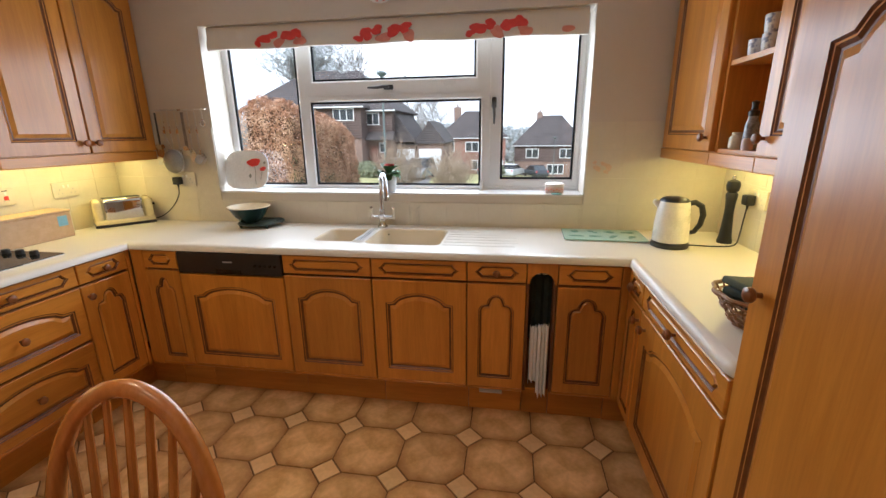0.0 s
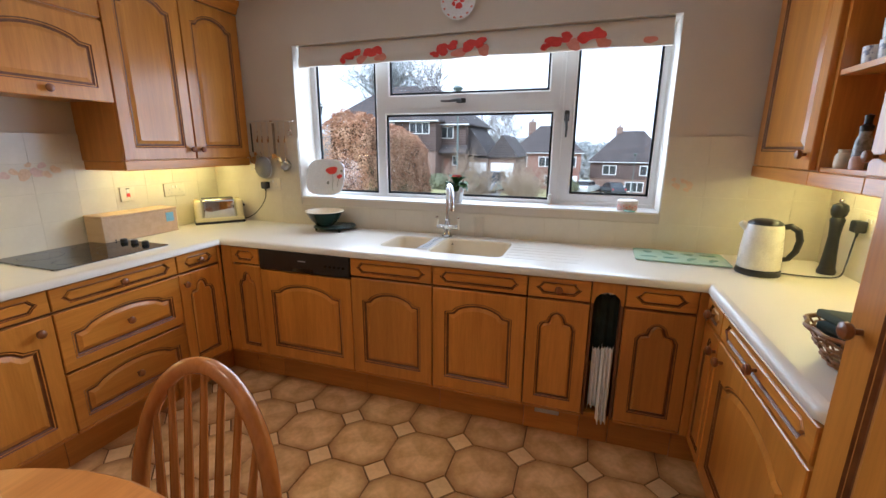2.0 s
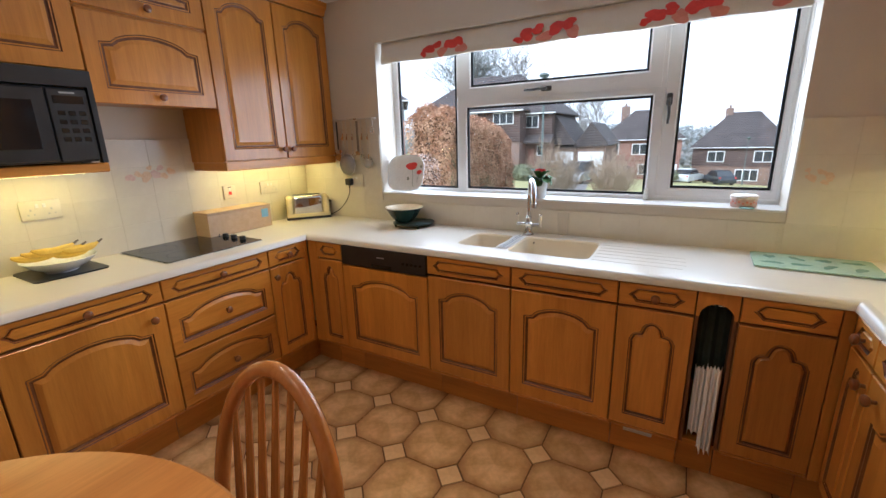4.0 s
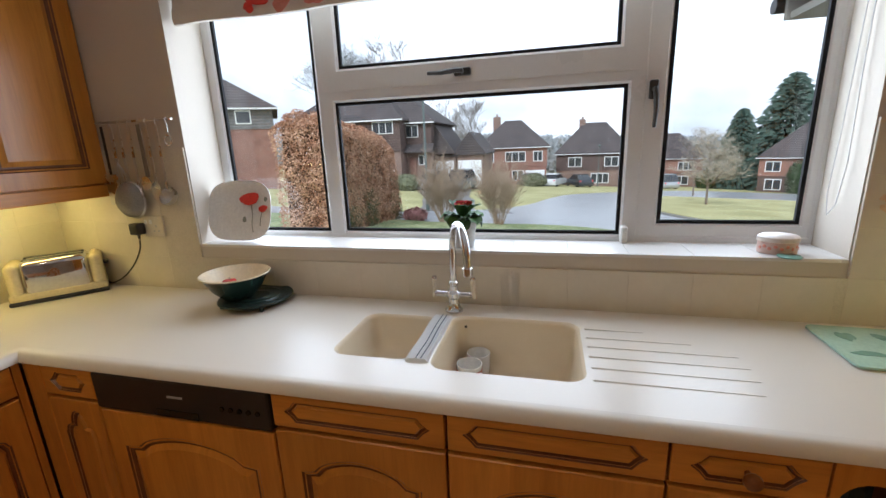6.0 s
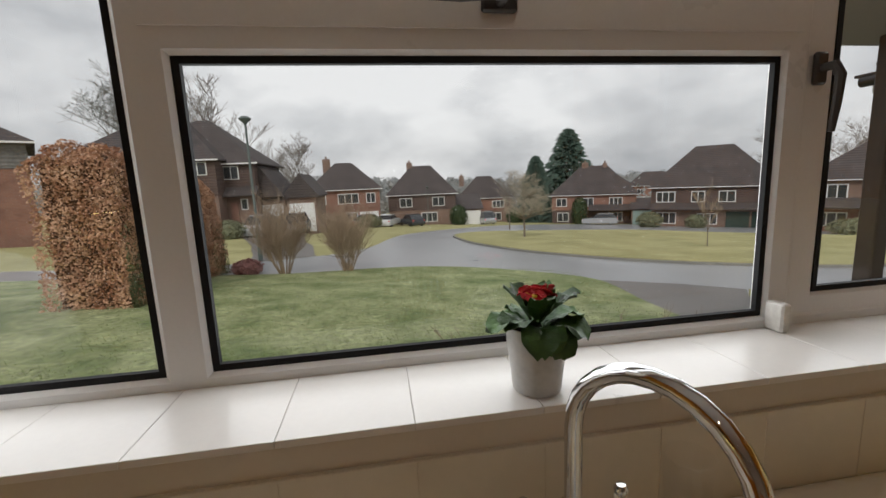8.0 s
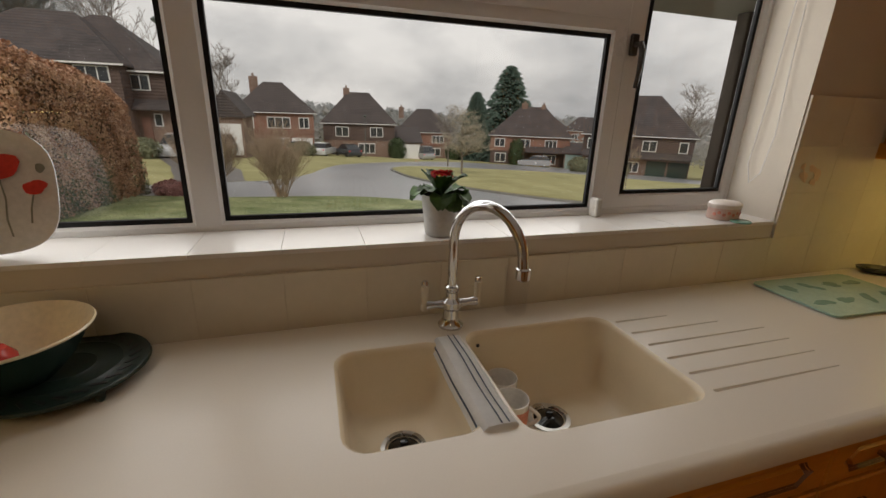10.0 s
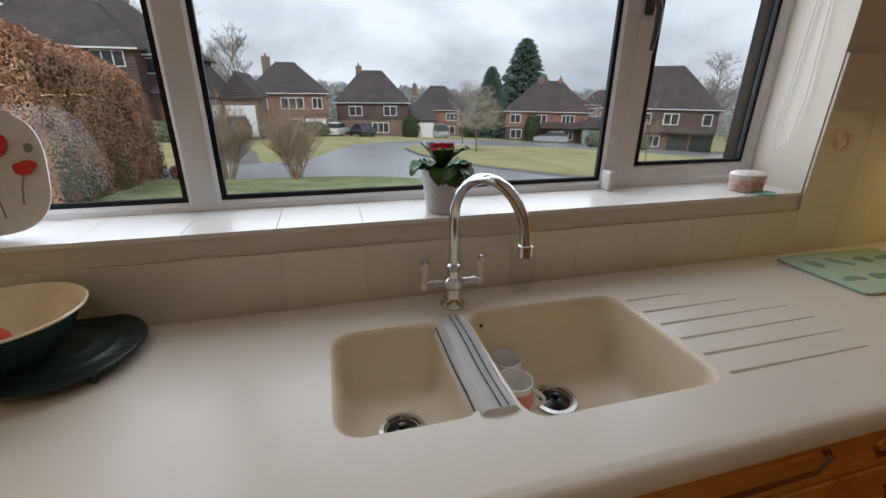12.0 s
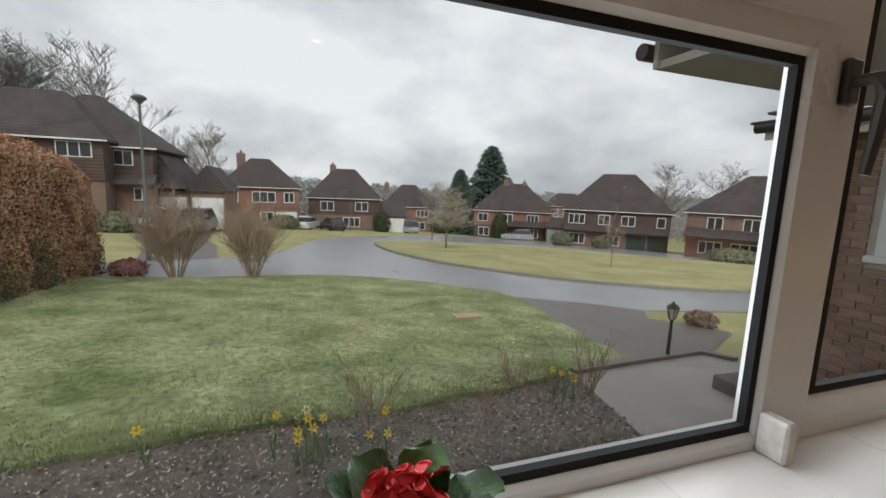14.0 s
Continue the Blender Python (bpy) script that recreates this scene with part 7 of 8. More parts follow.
for hx, hy, ht, hw in ((52, 92, -20, 9), (63, 86, -35, 10), (47, 104, 10, 9), (72, 80, -30, 9), (60, 100, -15, 10)):
    house(hx, hy, ht, hw, 7, 4.6, 7.0, 4.0, "distant pale house half hidden among trees", TRIMW if hx in (52, 72) else BRICKF, TRIMW if hx == 63 else BRICKD,
          [(-2.4, 2.9, 1.4, 1.1, 2), (2.0, 2.9, 1.4, 1.1, 2)], z=-6.2)

# ---------------------------------------------------------------- far woods, hedges, trees
def woods(name, n, xr, yr, hr, seed, mat, label, test=None):
    r = random.Random(seed)
    vv, ff = [], []
    while n > 0:
        x, y = r.uniform(*xr), r.uniform(*yr)
        if test and not test(x, y):
            continue
        n -= 1
        h, z0 = r.uniform(*hr), far_z(x, y)
        w_ = h * r.uniform(0.28, 0.45)
        for _ in range(95):
            a, q, t = r.uniform(0, 6.28), r.random() ** 0.5, r.random()
            c = Vector((x + w_ * q * math.cos(a), y + w_ * q * math.sin(a), z0 + h * (0.12 + 0.85 * t * (1 - 0.55 * q * q))))
            s = h * r.uniform(0.022, 0.060)
            k = len(vv)
            vv.extend([(c.x + r.uniform(-s, s), c.y + r.uniform(-s, s), c.z + 1.3 * s), (c.x - s, c.y + r.uniform(-s, s), c.z - s * r.random()), (c.x + s, c.y + r.uniform(-s, s), c.z - s * r.random())])
            ff.append((k, k + 1, k + 2))
    return tagged(raw(name, vv, ff, mat), label, "woods", kind="stuff")


DENSETWIG = surface("dense_grey_green_twigs", (0.17, 0.18, 0.165), (0.26, 0.265, 0.245), 0.95, 3, 20)
# brown wood greyed in its colour to stand for haze over distance
FARB = surface("brown_wood_haze_tone", (0.24, 0.235, 0.23), (0.34, 0.33, 0.32), 1.0, 0.06, 1.0, bump=0.0)
woods("far_woods", 1900, (-90, 260), (80, 240), (5, 9), 31, FARW, "grey-green woods on the far hillside, haze in their colour")
woods("far_bare_woods", 1000, (-90, 260), (80, 200), (5, 8.5), 32, FARB, "brown bare woods beyond the houses, haze in their colour")
woods("side_woods", 800, (62, 240), (-10, 90), (5, 8.5), 33, FARB, "bare woods beyond the houses downhill, haze in their colour")
bare_tree(-19.6, 44.0, 11.8, 41, "tall old tree with a dense crown behind the house", 0.62, (30, 13, 11), 3, 0.34, 0.013, 0.34, crown=DENSETWIG)
bare_tree(-13.5, 44.0, 11.5, 42, "tall bare tree behind the tiled house", 0.5, (18, 9, 8), 3, 0.25, 0.014, 0.3)
bare_tree(-8.5, 62.0, 10.0, 43, "wide bare tree behind the red brick house", 0.5, (18, 8, 7), 3, 0.2, 0.015, 0.25)
bare_tree(-12.5, 63.0, 9.5, 44, "bare tree behind the garages", 0.5, (18, 8, 7), 3, 0.2, 0.015, 0.25)
bare_tree(52.0, 47.0, 10.5, 45, "wide bare tree behind the large house", 0.6, (18, 9, 7), 3, 0.22, 0.016, 0.25)
bare_tree(55.0, 40.0, 10.0, 46, "spreading bare tree between the houses", 0.6, (18, 9, 7), 3, 0.22, 0.016, 0.25)
bare_tree(14.0, 38.0, 4.2, 47, "small bare tree at the back of the green", 0.45, (14, 7, 5), 3, 0.07, 0.01, 0.3)


def leafy_bush(x, y, w_, h, seed, mat, label, n=700, leaf=0.10, z=None):
    t = thing("garden_bush", pose(x, y, gz(x, y) if z is None else z), label, "bush")
    vv, ff = [], []
    nz = random.Random(seed)

    def samp(r):
        a, f = r.uniform(0, 6.28), r.random()
        rr = w_ / 2 * math.sqrt(max(0.02, 1 - (2 * f - 0.9) ** 2 * 0.8)) * (0.75 + 0.3 * r.random())
        nrm = Vector((math.cos(a), math.sin(a), f - 0.3)).normalized()
        return Vector((rr * math.cos(a), rr * math.sin(a), h * f)), nrm

    leaf_cloud(n, samp, leaf, vv, ff, nz)
    tagged(raw("leaves", vv, ff, mat, t), kind="stuff")
    part("core", lathe([(0, 0), (w_ * 0.30, 0.02), (w_ * 0.40, h * 0.4), (w_ * 0.28, h * 0.8), (0, h * 0.92)], 10), mat, t)


RUST = surface("russet_shrub", (0.24, 0.17, 0.13), (0.36, 0.27, 0.21), 0.9, 3, 30)
HEATH = surface("pinkish_heather", (0.28, 0.12, 0.115), (0.46, 0.25, 0.23), 0.9, 3, 30)
DULLG = surface("dull_garden_green", (0.13, 0.14, 0.085), (0.24, 0.25, 0.15), 0.9, 3, 30)
leafy_bush(29.0, 53.5, 2.2, 3.6, 51, CONIFER, "clipped round conifer beside the red house", leaf=0.16)
leafy_bush(12.2, 54.5, 2.4, 2.6, 52, CONIFER, "dark rounded bush beside the tile-hung house", leaf=0.16)
leafy_bush(22.5, 62.0, 2.6, 2.4, 53, CONIFER, "dark clipped hedge beside the parked van", leaf=0.16)
leafy_bush(-8.2, 28.6, 2.2, 1.2, 54, DULLG, "low grey-green shrub beside the drive", leaf=0.10)
leafy_bush(-9.9, 28.2, 2.0, 1.5, 55, DULLG, "leafy front garden shrub", leaf=0.10)
leafy_bush(-2.1, 11.6, 0.85, 0.42, 56, HEATH, "low pinkish heather at the lawn edge", 500, 0.05)
leafy_bush(9.6, 5.9, 0.62, 0.30, 57, RUST, "low grey-brown bush on the verge by the drive", 500, 0.05)
leafy_bush(34.0, 38.0, 2.0, 1.3, 58, DULLG, "front garden bush of the large house", leaf=0.14)
leafy_bush(30.5, 40.5, 2.6, 1.6, 59, DULLG, "green hedge between the houses", leaf=0.14)
leafy_bush(36.5, 24.5, 4.5, 1.1, 60, DULLG, "low hedge before the dark brick house", 900, leaf=0.14)
leafy_bush(41.5, 47.5, 2.2, 1.5, 61, DULLG, "rounded shrub beside the pale garage doors", leaf=0.14)
leafy_bush(0.5, 47.0, 3.0, 1.4, 62, DULLG, "hedge in front of the red brick house", leaf=0.14)
leafy_bush(-3.3, 46.0, 2.4, 1.5, 63, RUST, "russet hedge in front of the red brick house", leaf=0.14)

# ---------------------------------------------------------------- street things
sl = thing("street_lamp", pose(-2.62, 14.9, gz(-2.62, 14.9)), "tall grey-green street lamp beside the road", "street lamp")
part("pole", tube([(0, 0, -0.2), (0, 0, 1.2), (0, 0, 1.25), (0, 0, 4.75)], [0.075, 0.075, 0.05, 0.035], 12), LAMPGR, sl, smooth=True)
part("lamp_head", lathe([(0.05, 4.72), (0.09, 4.78), (0.19, 4.86), (0.20, 4.90), (0.12, 4.97), (0, 4.99)], 20), LAMPGR, sl, smooth=True)
part("lamp_lens", lathe([(0.16, 4.845), (0.09, 4.80), (0, 4.79)], 20), UPVC, sl, smooth=True)
sl2 = copy_thing(sl, pose(7.9, 52.5, gz(7.9, 52.5)))

gl_ = thing("garden_lantern", pose(6.9, 4.25, gz(6.9, 4.25) + 0.02), "dark metal garden lantern on a short post", "garden lamp")
part("post", lathe([(0.05, 0), (0.05, 0.02), (0.028, 0.04), (0.024, 0.30), (0.032, 0.33), (0.022, 0.36), (0.020, 0.56), (0.035, 0.58)], 14), BLACKP, gl_, smooth=True)
cage = bmesh.new()
for i in range(6):
    a, b2 = radians(60 * i), radians(60 * i)
    tube([(0.045 * math.cos(a), 0.045 * math.sin(a), 0.59), (0.078 * math.cos(a), 0.078 * math.sin(a), 0.76)], 0.006, 5, cage)
part("cage", cage, BLACKP, gl_)
part("lantern_glass", lathe([(0.040, 0.59), (0.072, 0.755)], 6), surface("frosty_lantern_glass", (0.42, 0.43, 0.42), (0.50, 0.51, 0.50), 0.2), gl_)
part("cap", lathe([(0.088, 0.755), (0.092, 0.765), (0.05, 0.81), (0.018, 0.825), (0.014, 0.85), (0, 0.86)], 12), BLACKP, gl_, smooth=True)


def car(x, y, turn, paint, label, L=4.3, W=1.72, H=1.45, estate=False):
    c = thing("parked_car", pose(x, y, gz(x, y) + 0.03, 0, 0, turn), label, "car", "parked cars")
    r_ = 0.31
    low = [(-L / 2, 0.35), (-L / 2 + 0.05, 0.22), (L / 2 - 0.05, 0.22), (L / 2, 0.38), (L / 2 - 0.04, 0.66), (L / 2 - 0.25, 0.76), (L * 0.20, 0.90), (-L / 2 + 0.10, 0.95), (-L / 2, 0.75)]
    cab = [(L * 0.21, 0.90), (L * 0.06, H - 0.05), (-0.05 * L, H), (-L * (0.36 if estate else 0.24), H - 0.03), (-L * (0.47 if estate else 0.42), 0.95)]

    def prism(pts, w0, w1):
        bm = bmesh.new()
        a = [bm.verts.new((px, -w0 if pz < 1.0 else -w1, pz)) for px, pz in pts]
        d = [bm.verts.new((px, w0 if pz < 1.0 else w1, pz)) for px, pz in pts]
        bm.faces.new(a)
        bm.faces.new(d[::-1])
        for i in range(len(pts)):
            j = (i + 1) % len(pts)
            bm.faces.new((a[i], d[i], d[j], a[j]))
        return bm

    lb = prism(low, W / 2, W / 2)
    bmesh.ops.bevel(lb, geom=lb.edges[:], offset=0.05, segments=2, affect="EDGES")
    part("body", lb, paint, c, smooth=True)
    part("cabin", prism(cab, W / 2 - 0.06, W / 2 - 0.20), WINDARK, c, "dark window glass")
    part("roof", prism([(L * 0.075, H - 0.07), (-0.05 * L, H + 0.02), (-L * (0.37 if estate else 0.25), H - 0.01), (-L * (0.37 if estate else 0.25), H - 0.06)], W / 2 - 0.17, W / 2 - 0.17), paint, c)
    for wx in (-L * 0.31, L * 0.31):
        for s in (-1, 1):
            w_ = part("wheel", lathe([(r_, -0.09), (r_, 0.09), (r_ * 0.7, 0.10), (r_ * 0.7, -0.10), (r_, -0.09)], 20), BLACKP, c)
            w_.matrix_basis = pose(wx, s * (W / 2 - 0.10), r_ - 0.02, 90, 0, 0)
            part("rim", lathe([(0, 0.06 * s), (r_ * 0.68, 0.085 * s)], 12), STEEL, w_)
    for s in (-1, 1):
        part("headlight", abox(L / 2 - 0.10, L / 2 - 0.01, s * W * 0.36 - 0.14, s * W * 0.36 + 0.14, 0.58, 0.68, 0.02), WHITEP, c)
        part("tail_light", abox(-L / 2 - 0.012, -L / 2 + 0.05, s * W * 0.42 - 0.08, s * W * 0.42 + 0.08, 0.70, 0.86, 0.02), REDP, c)
    return c


SILVER = surface("silver_car_paint", (0.42, 0.43, 0.44), (0.50, 0.51, 0.52), 0.25, 2, 40, metal=0.5, coat=0.5)
WHITEC = surface("white_car_paint", (0.68, 0.69, 0.70), (0.74, 0.75, 0.76), 0.25, 2, 40, coat=0.5)
DARKC = surface("dark_car_paint", (0.03, 0.035, 0.045), (0.05, 0.055, 0.065), 0.25, 2, 40, coat=0.5)
car(29.8, 49.6, 150, SILVER, "silver estate car parked by the pale garages", estate=True)
car(5.6, 51.0, 110, DARKC, "dark car parked outside the tile-hung house")
car(2.8, 50.3, 70, WHITEC, "white car parked on the red house drive")
car(16.2, 56.5, 100, SILVER, "silver van parked beside the hedge", 4.4, 1.8, 1.8, True)
car(-4.7, 31.2, -96, SILVER, "silver car parked before the white garage", H=1.6, estate=True)
car(-6.9, 31.4, -96, WHITEC, "white car parked before the garage", H=1.5)
car(0.5, 48.6, 60, SILVER, "silver car parked by the hedge")

# ---------------------------------------------------------------- porch and wing of the own house
own = thing("porch", pose(0, 0, 0), "tiled entrance porch with dark timber post", "porch")
SOFFIT = surface("cream_soffit_board", (0.42, 0.40, 0.36), (0.48, 0.46, 0.42), 0.7, 2, 40)
part("soffit", abox(3.34, 6.10, 0.242, 1.38, 2.02, 2.055), SOFFIT, own, "cream painted soffit")
part("gutter", tube([(3.28, 1.44, 2.10), (6.0, 1.44, 2.10)], 0.038, 10), BLACKP, own, "black rain gutter", True)
part("fascia", abox(3.32, 6.08, 1.381, 1.405, 2.02, 2.16), SOFFIT, own)
TIMBER = wood("dark_porch_timber", (0.06, 0.042, 0.032), (0.12, 0.085, 0.065), rough=0.6, coat=0.0)
part("post", abox(4.06, 4.145, 1.175, 1.26, gz(4.1, 1.2) - 0.1, 2.02, 0.006), TIMBER, own)
for k in range(5):
    y0 = 1.45 - 0.22 * k
    rw_ = part("tile_course", abox(3.26, 6.10, y0 - 0.26, y0, 2.165 + 0.10 * k, 2.19 + 0.10 * k, 0.004), ROOF, own)
BROWNP = surface("brown_rainwater_goods", (0.055, 0.035, 0.026), (0.085, 0.055, 0.042), 0.5, 10, 60)
wall("entrance_wall", [(3.932, 9.5, -0.1, 0.24, -1.6, 2.75)], BRICKD, "brown brick entrance wall beside the kitchen")
wing = thing("house_wing", pose(0, 0, 0), "brown brick wing of the house with white window", "house")
EX = 6.30
MORTAR = surface("pale_mortar", (0.44, 0.41, 0.37), (0.52, 0.49, 0.45), 0.95, 10, 80)
wb_ = bmesh.new()
for q in ((EX + 0.012, 9.5, 0.241, 1.00, -1.6, 2.12), (EX + 0.012, 9.5, 1.88, 2.38, -1.6, 2.12), (EX + 0.012, 9.5, 1.00, 1.88, -1.6, 1.03), (EX + 0.012, 9.5, 1.00, 1.88, 1.98, 2.12)):
    box(wb_, *q)
core = part("wall", wb_, MORTAR, wing)
ww_ = part("window", ring(bmesh.new(), 0.0, 0.88, 1.03, 1.98, (0.08, 0.80, 1.12, 1.90), -0.03, 0.05), TRIMW, wing, "white framed side window")
ww_.matrix_basis = pose(EX + 0.03, 1.88, 0, 0, 0, -90)
pn_ = part("pane", abox(0.07, 0.81, 0.0, 0.006, 1.11, 1.91), WINDARK, ww_)
part("window_sill", abox(EX - 0.05, EX + 0.05, 0.95, 1.93, 0.97, 1.028, 0.006), TRIMW, wing)
part("fascia", abox(EX - 0.22, EX - 0.19, 0.302, 2.75, 2.03, 2.16, 0.003), TRIMW, wing, "white fascia board")
part("soffit", abox(EX - 0.19, EX + 0.3, 0.302, 2.75, 2.125, 2.15), SOFFIT, wing)
part("gutter", tube([(EX - 0.27, 0.31, 2.16), (EX - 0.27, 2.8, 2.14)], 0.05, 10), BLACKP, wing, "black rain gutter", True)
part("downpipe", tube([(EX - 0.20, 2.24, 2.10), (EX - 0.18, 2.24, 1.95), (EX - 0.06, 2.24, 1.75), (EX - 0.05, 2.24, -1.0)], 0.034, 10), BROWNP, wing, "brown downpipe", True)
part("hopper", abox(EX - 0.27, EX - 0.12, 2.16, 2.32, 1.93, 2.12, 0.01), BROWNP, wing, "brown rainwater hopper")
for k in range(6):
    x0 = EX - 0.30 + 0.22 * k
    part("tile_course", abox(x0, x0 + 0.26, 0.302, 2.85, 2.18 + 0.12 * k, 2.205 + 0.12 * k, 0.004), ROOF, wing)

# flowers and twigs in the bed
YELF = surface("daffodil_yellow", (0.80, 0.58, 0.03), (0.88, 0.70, 0.08), 0.6, 30, 90)
CRMF = surface("cream_narcissus", (0.80, 0.78, 0.55), (0.86, 0.84, 0.65), 0.6, 30, 90)
STEMG = surface("daffodil_leaf", (0.08, 0.16, 0.05), (0.15, 0.25, 0.09), 0.6, 20, 60)


def daffodil(x, y, h, seed, mat, label):
    d = thing("daffodil", pose(x, y, gz(x, y) + 0.02), label, "flower", "daffodils in the bed")
    r = random.Random(seed)
    a = r.uniform(0, 6.28)
    tip = Vector((0.04 * math.cos(a), 0.04 * math.sin(a), h))
    part("stem", tube([(0, 0, 0), (tip.x * 0.4, tip.y * 0.4, h * 0.7), tuple(tip)], 0.004, 6), STEMG, d)
    for k in range(4):
        b_ = r.uniform(0, 6.28)
        hh = h * r.uniform(0.6, 0.95)
        o = Vector((math.cos(b_), math.sin(b_), 0))
        n = Vector((-o.y, o.x, 0)) * 0.007
        bm = bmesh.new()
        v = [bm.verts.new(p) for p in (-n, n, o * 0.05 + n + Vector((0, 0, hh * 0.7)), o * 0.11 + Vector((0, 0, hh)), o * 0.05 - n + Vector((0, 0, hh * 0.7)))]
        bm.faces.new(v)
        part("leaf_blade", bm, STEMG, d)
    fl = bmesh.new()
    for k in range(6):
        b_ = k * 1.0472
        v = [fl.verts.new(p) for p in ((0, 0, 0), (0.024 * math.cos(b_ - 0.42), 0.024 * math.sin(b_ - 0.42), 0.004), (0.042 * math.cos(b_), 0.042 * math.sin(b_), 0.0), (0.024 * math.cos(b_ + 0.42), 0.024 * math.sin(b_ + 0.42), 0.004))]
        fl.faces.new(v)
    f = part("petals", fl, mat, d)
    f.matrix_basis = Matrix.Translation(tip) @ pose(0, 0, 0, 62, 0, r.uniform(-60, 60))
    part("trumpet", lathe([(0.009, 0), (0.012, 0.02), (0.018, 0.028)], 10), YELF, f)


rd = random.Random(77)
spots = [(0.35, 2.2), (0.15, 2.45), (0.05, 2.35), (-0.05, 2.75), (0.12, 2.62), (0.80, 2.85), (1.75, 2.62), (1.85, 2.70), (1.82, 2.95), (1.90, 2.58), (1.80, 2.52), (1.97, 2.66), (2.28, 2.55), (2.38, 2.62), (2.33, 2.48), (4.30, 3.15), (4.36, 3.22), (4.28, 3.28), (4.40, 3.12), (0.0, 2.9), (-0.2, 2.5), (1.60, 2.75)]
for i, (x, y) in enumerate(spots):
    daffodil(x, y, rd.uniform(0.24, 0.36), i, CRMF if i == 8 else YELF, "cream narcissus flowering in the bed" if i == 8 else "yellow daffodil flowering in the bed")


def bed_twigs(x, y, h, seed, label, n=9):
    t = thing("bare_rose_bush", pose(x, y, gz(x, y) + 0.01), label, "shrub", "bare bushes in the bed")
    r = random.Random(seed)
    vv, ff, wv, wf = [], [], [], []
    for i in range(n):
        a = r.uniform(0, 6.28)
        sub = branches(r, h * r.uniform(0.5, 1.0), 0.006, 2, 0.3, (5, 3), 0.2, lean=r.uniform(0.1, 0.5), min_r=0.0018)
        m = pose(0.05 * math.cos(a), 0.05 * math.sin(a), -0.01, 0, 0, math.degrees(a))
        for v, f, ov, of in ((sub[0], sub[1], vv, ff), (sub[2], sub[3], wv, wf)):
            k = len(ov)
            ov.extend(tuple(m @ Vector(p)) for p in v)
            of.extend(tuple(q + k for q in g) for g in f)
    raw("stems", vv, ff, TWIG, t)
    tagged(raw("twigs", wv, wf, TWIG, t), kind="stuff")


bed_twigs(2.35, 3.15, 0.60, 91, "tall thin dead stems in the bed", 12)
bed_twigs(4.0, 3.55, 0.45, 92, "bare rose bush in the bed")
bed_twigs(4.75, 3.35, 0.50, 93, "twiggy brown bush beside the path", 14)
bed_twigs(3.4, 3.1, 0.30, 94, "small bare bush in the bed")
WEED = surface("dull_bed_foliage", (0.10, 0.12, 0.05), (0.22, 0.22, 0.12), 0.8, 8, 40)


def bed_clump(x, y, w_, h, seed, label, n=130):
    """A low clump of small leaves on thin shoots."""
    t = thing("bed_plant", pose(x, y, gz(x, y) + 0.03), label, "plant", "low plants in the bed")
    vv, ff = [], []

    def samp(r):
        a, q, f = r.uniform(0, 6.28), r.random() ** 0.6, r.random()
        return Vector((w_ * 0.5 * q * math.cos(a), w_ * 0.5 * q * math.sin(a), h * f * (1.1 - 0.6 * q))), Vector((math.cos(a), math.sin(a), 0.8)).normalized()

    leaf_cloud(n, samp, 0.013, vv, ff, random.Random(seed))
    tagged(raw("leaves", vv, ff, WEED, t), kind="stuff")


for i, (x, y, w_, h) in enumerate(((3.7, 3.45, 0.5, 0.22), (3.1, 3.25, 0.35, 0.14), (4.45, 3.6, 0.45, 0.25), (2.7, 3.0, 0.3, 0.10), (1.3, 2.9, 0.35, 0.12), (0.5, 2.7, 0.4, 0.12), (2.05, 2.75, 0.35, 0.16), (-0.4, 2.6, 0.4, 0.14))):
    bed_clump(x, y, w_, h, 300 + i, "low clump of dull green leaves in the bed")
# leaf litter, clods of soil, lawn tufts
LITTER = surface("pale_leaf_litter", (0.30, 0.24, 0.19), (0.60, 0.54, 0.47), 0.9, 20, 80)
vv, ff = [], []
for _ in range(12000):
    x, y = rd.uniform(-2.5, 4.9), rd.uniform(0.6, 3.7)
    if y > 3.1 + 0.12 * max(0, x) or x > 4.3 + 0.16 * y:
        continue
    s, a, z0 = rd.uniform(0.005, 0.020), rd.uniform(0, 6.28), gz(x, y) + 0.045
    c, n = (s * math.cos(a), s * math.sin(a)), (-0.4 * s * math.sin(a), 0.4 * s * math.cos(a))
    k = len(vv)
    vv.extend([(x - c[0], y - c[1], z0), (x + n[0], y + n[1], z0 + rd.uniform(0, 0.012)), (x + c[0], y + c[1], z0 + rd.uniform(0, 0.014)), (x - n[0], y - n[1], z0)])
    ff.append((k, k + 1, k + 2, k + 3))
tagged(raw("leaf_litter", vv, ff, LITTER), "pale dry leaf litter scattered on the bed", "leaves", kind="stuff")
vv, ff = [], []
for _ in range(5200):
    x, y = rd.uniform(-3.5, 4.9), rd.uniform(0.5, 3.7)
    if y > 3.15 + 0.12 * max(0, x) or x > 4.3 + 0.16 * y:
        continue
    s, z0 = rd.uniform(0.006, 0.028), gz(x, y) + 0.03
    k = len(vv)
    vv.extend([(x, y, z0 + s), (x + s, y + rd.uniform(-s, s), z0 - 0.003), (x - s * 0.6, y + s, z0 - 0.003), (x - s * 0.6, y - s, z0 - 0.003)])
    ff.extend([(k, k + 1, k + 2), (k, k + 2, k + 3), (k, k + 3, k + 1)])
tagged(raw("soil_clods", vv, ff, SOIL), "crumbled dark soil and leaf litter in the bed", "soil", kind="stuff")
vv, ff = [], []
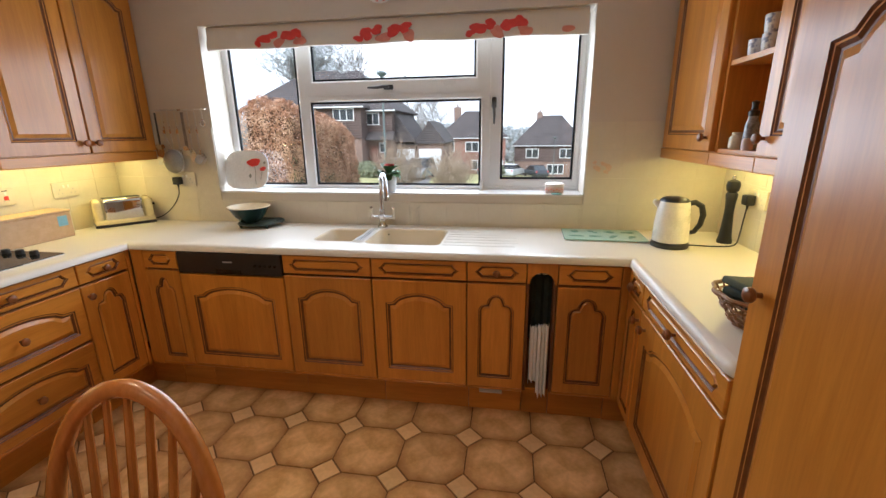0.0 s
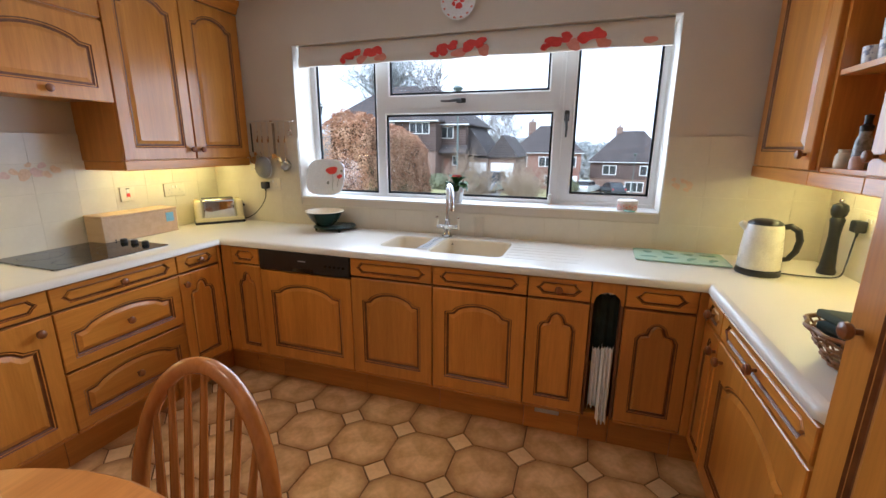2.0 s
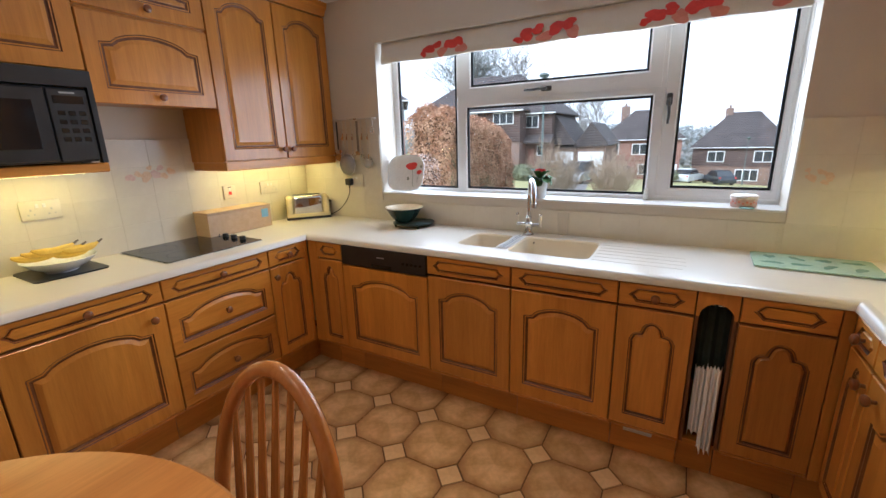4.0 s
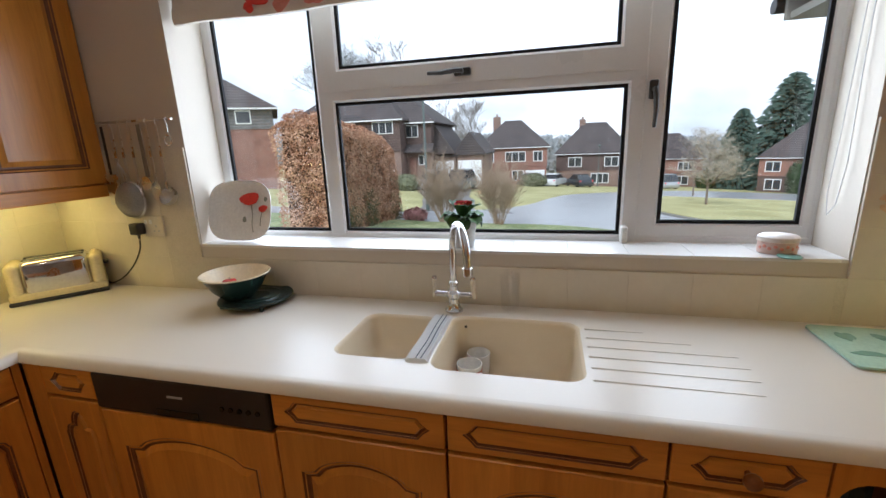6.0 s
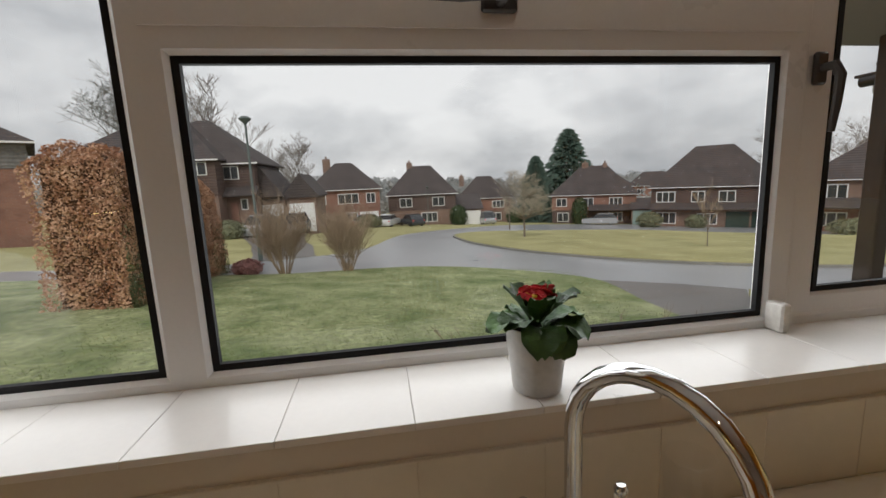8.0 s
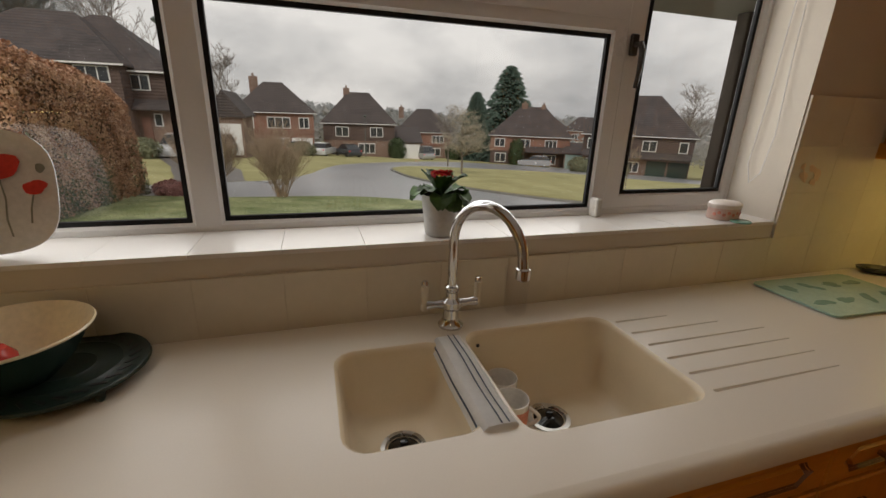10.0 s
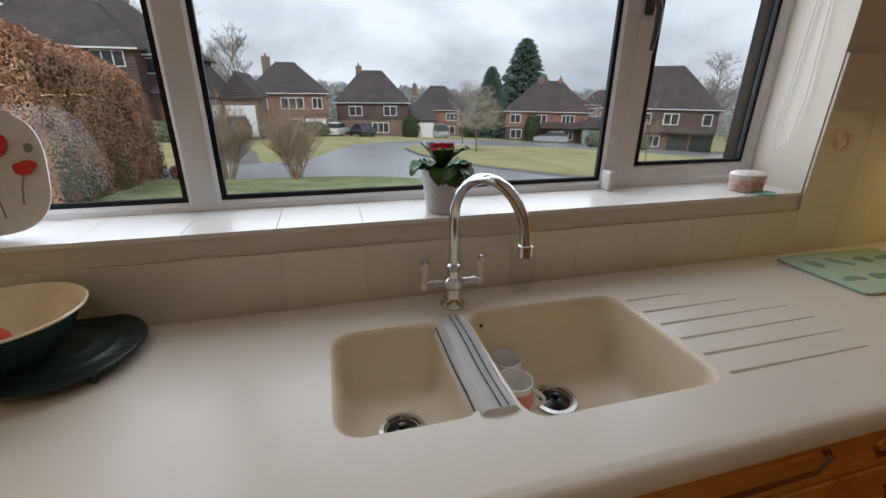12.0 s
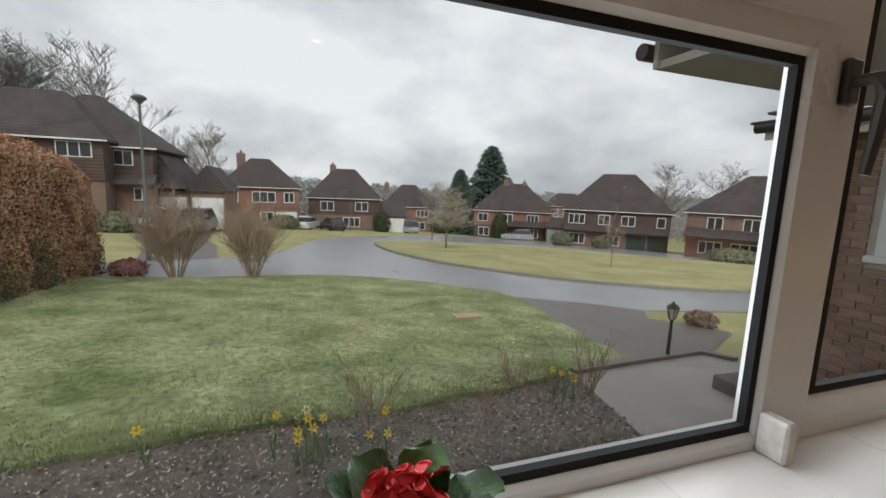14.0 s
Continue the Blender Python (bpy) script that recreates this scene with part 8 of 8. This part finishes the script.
for _ in range(70000):
    y = 2.95 + 8.9 * rd.random() ** 1.6
    x = rd.uniform(-2.7, 6.8)
    if (x > 6.1 and y < 7.6) or y > 11.3 + 0.25 * x or (x > 3.2 and y > 13.4 - 0.42 * x) or y < 2.95 + 0.17 * max(0, x) or noise.noise(Vector((x * 1.7, y * 1.7, 0))) + 0.6 * noise.noise(Vector((x * 6, y * 6, 5))) < rd.uniform(-0.7, 0.35) or abs(x - 4.75) + abs(y - 6.7) < 0.5:
        continue
    z0, h_, a = gz(x, y) + 0.058, rd.uniform(0.008, 0.030), rd.uniform(0, 6.28)
    w_ = h_ * 0.22
    k = len(vv)
    vv.extend([(x - w_ * math.cos(a), y - w_ * math.sin(a), z0), (x + w_ * math.cos(a), y + w_ * math.sin(a), z0), (x + rd.uniform(-0.02, 0.02), y + rd.uniform(-0.02, 0.02), z0 + h_)])
    ff.append((k, k + 1, k + 2))
bed_line = ragged
for _ in range(15000):
    i = rd.randrange(len(bed_line) - 1)
    (xa_, ya_), (xb_, yb_) = bed_line[i], bed_line[i + 1]
    f = rd.random()
    x, y = xa_ + (xb_ - xa_) * f, ya_ + (yb_ - ya_) * f + abs(rd.gauss(0, 0.22)) - 0.06
    if x < -3.0 or x > 4.9:
        continue
    z0, h_, a = gz(x, y) + 0.04, rd.uniform(0.02, 0.075), rd.uniform(0, 6.28)
    w_ = 0.0045
    k = len(vv)
    vv.extend([(x - w_ * math.cos(a), y - w_ * math.sin(a), z0), (x + w_ * math.cos(a), y + w_ * math.sin(a), z0), (x + rd.uniform(-0.03, 0.03), y + rd.uniform(-0.03, 0.03), z0 + h_)])
    ff.append((k, k + 1, k + 2))
tagged(raw("grass_tufts", vv, ff, GRASST), "short frosty grass tufts on the lawn", "grass", kind="stuff")

# ---------------------------------------------------------------- tiles
rt = random.Random(2)


def shared(name, bm, mat):
    me = bpy.data.meshes.new(name)
    bmesh.ops.recalc_face_normals(bm, faces=bm.faces[:])
    bm.to_mesh(me)
    bm.free()
    me.materials.append(mat)
    return me


def piece(name, me, parent, m):
    ob = new(name, me)
    ob.parent = parent
    ob.matrix_basis = m
    return ob


P, C = 0.302, 0.070
h = P / 2 - 0.0026
octo = [(h - C, -h), (h, -h + C), (h, h - C), (h - C, h), (-h + C, h), (-h, h - C), (-h, -h + C), (-h + C, -h)]
OCT = shared("tile", extruded(octo, -0.006, 0.0, bev=0.002), FLOORT)
q = C - 0.0045
DOT = shared("inset_tile", extruded([(q, 0), (0, q), (-q, 0), (0, -q)], -0.006, 0.0, bev=0.002), FLOORD)
fx = [0.142 + P * i for i in range(-1, 13)]
fy = [-0.552 - P * j for j in range(-1, 13)]
for y in fy:
    for x in fx:
        if 0.3 < x < 3.5 or y < -2.6:
            t_ = piece("tile", OCT, floor, pose(x, y, rt.uniform(-0.0006, 0.0), 0, 0, 90 * rt.randrange(4)))
        if 0.4 < x + P / 2 < 3.5 or y < -2.6:
            piece("inset_tile", DOT, floor, pose(x + P / 2, y - P / 2, rt.uniform(-0.0005, 0.0003)))

# wall tiles, 180 by 135
TW, TH, TD = 0.187, 0.148, 0.006
WT = shared("tile", abox(0.0005, TW - 0.0005, -TD - 0.003, -0.003, 0.0005, TH - 0.0005, 0.0009), TILEM)


def tile_wall(name, m, length, start, rows, skip, label):
    g = tagged(link(name, abox(0, length, -0.0083, -0.0005, rows[0], rows[-1] + TH), GROUT), label, "wall tiles", kind="structure")
    g.matrix_basis = m
    for z in rows:
        x = start
        while x < length - 0.02:
            if x > -0.02 and not skip(x, z) and x + TW < length + 0.05:
                piece("tile", WT, g, pose(x, 0, z))
            x += TW
    return g


ROWS = [0.738 + TH * k for k in range(1, 5)]
tile_wall("splashback_left", pose(0, 0, 0), WX0 - 0.004, -0.17, ROWS, lambda x, z: x + TW > WX0, "cream ceramic wall tiles left of the window")
tile_wall("splashback_middle", pose(WX0 - 0.004, 0, 0), WX1 - WX0 + 0.008, 0.150, [ROWS[0]], lambda x, z: False, "cream ceramic wall tiles below the sill")
tile_wall("splashback_right", pose(WX1 + 0.004, 0, 0), X1 - WX1 - 0.004, 0.0, ROWS, lambda x, z: False, "cream ceramic wall tiles beside the kettle")
tile_wall("splashback_west", pose(0, -2.6, 0, 0, 0, 90), 2.59, 0.0, ROWS, lambda x, z: False, "cream ceramic wall tiles behind the hob")
tile_wall("splashback_east", pose(X1, -0.008, 0, 0, 0, -90), 1.46, 0.0, ROWS[:3], lambda x, z: False, "cream ceramic wall tiles behind the kettle and mill")

# bricks of the wing
BR = surface("brown_wing_brick", (0.23, 0.13, 0.095), (0.35, 0.21, 0.15), 0.9, 9, 60, bump=0.4, vary=0.25)
BRK = shared("brick", abox(0.0, 0.018, 0.0, 0.215, 0.0, 0.065, 0.003), BR)
HALF = shared("brick", abox(0.0, 0.018, 0.0, 0.1025, 0.0, 0.065, 0.003), BR)
for r_ in range(42):
    z = -1.02 + 0.075 * r_
    y = 2.38 - 0.215 if r_ % 2 else 2.38 - 0.1025
    first = True
    while y > 0.85:
        me = HALF if (first and not r_ % 2) else BRK
        ln = 0.1025 if me is HALF else 0.215
        if not (y + ln > 0.98 and y < 1.90 and 0.97 - 0.07 < z < 1.97):
            piece("brick", me, core, pose(EX - 0.004, y, z))
        elif y < 1.90 and y + ln > 1.985:
            piece("brick", HALF, core, pose(EX - 0.004, y + ln - 0.1025, z))
        y -= 0.225
        first = False
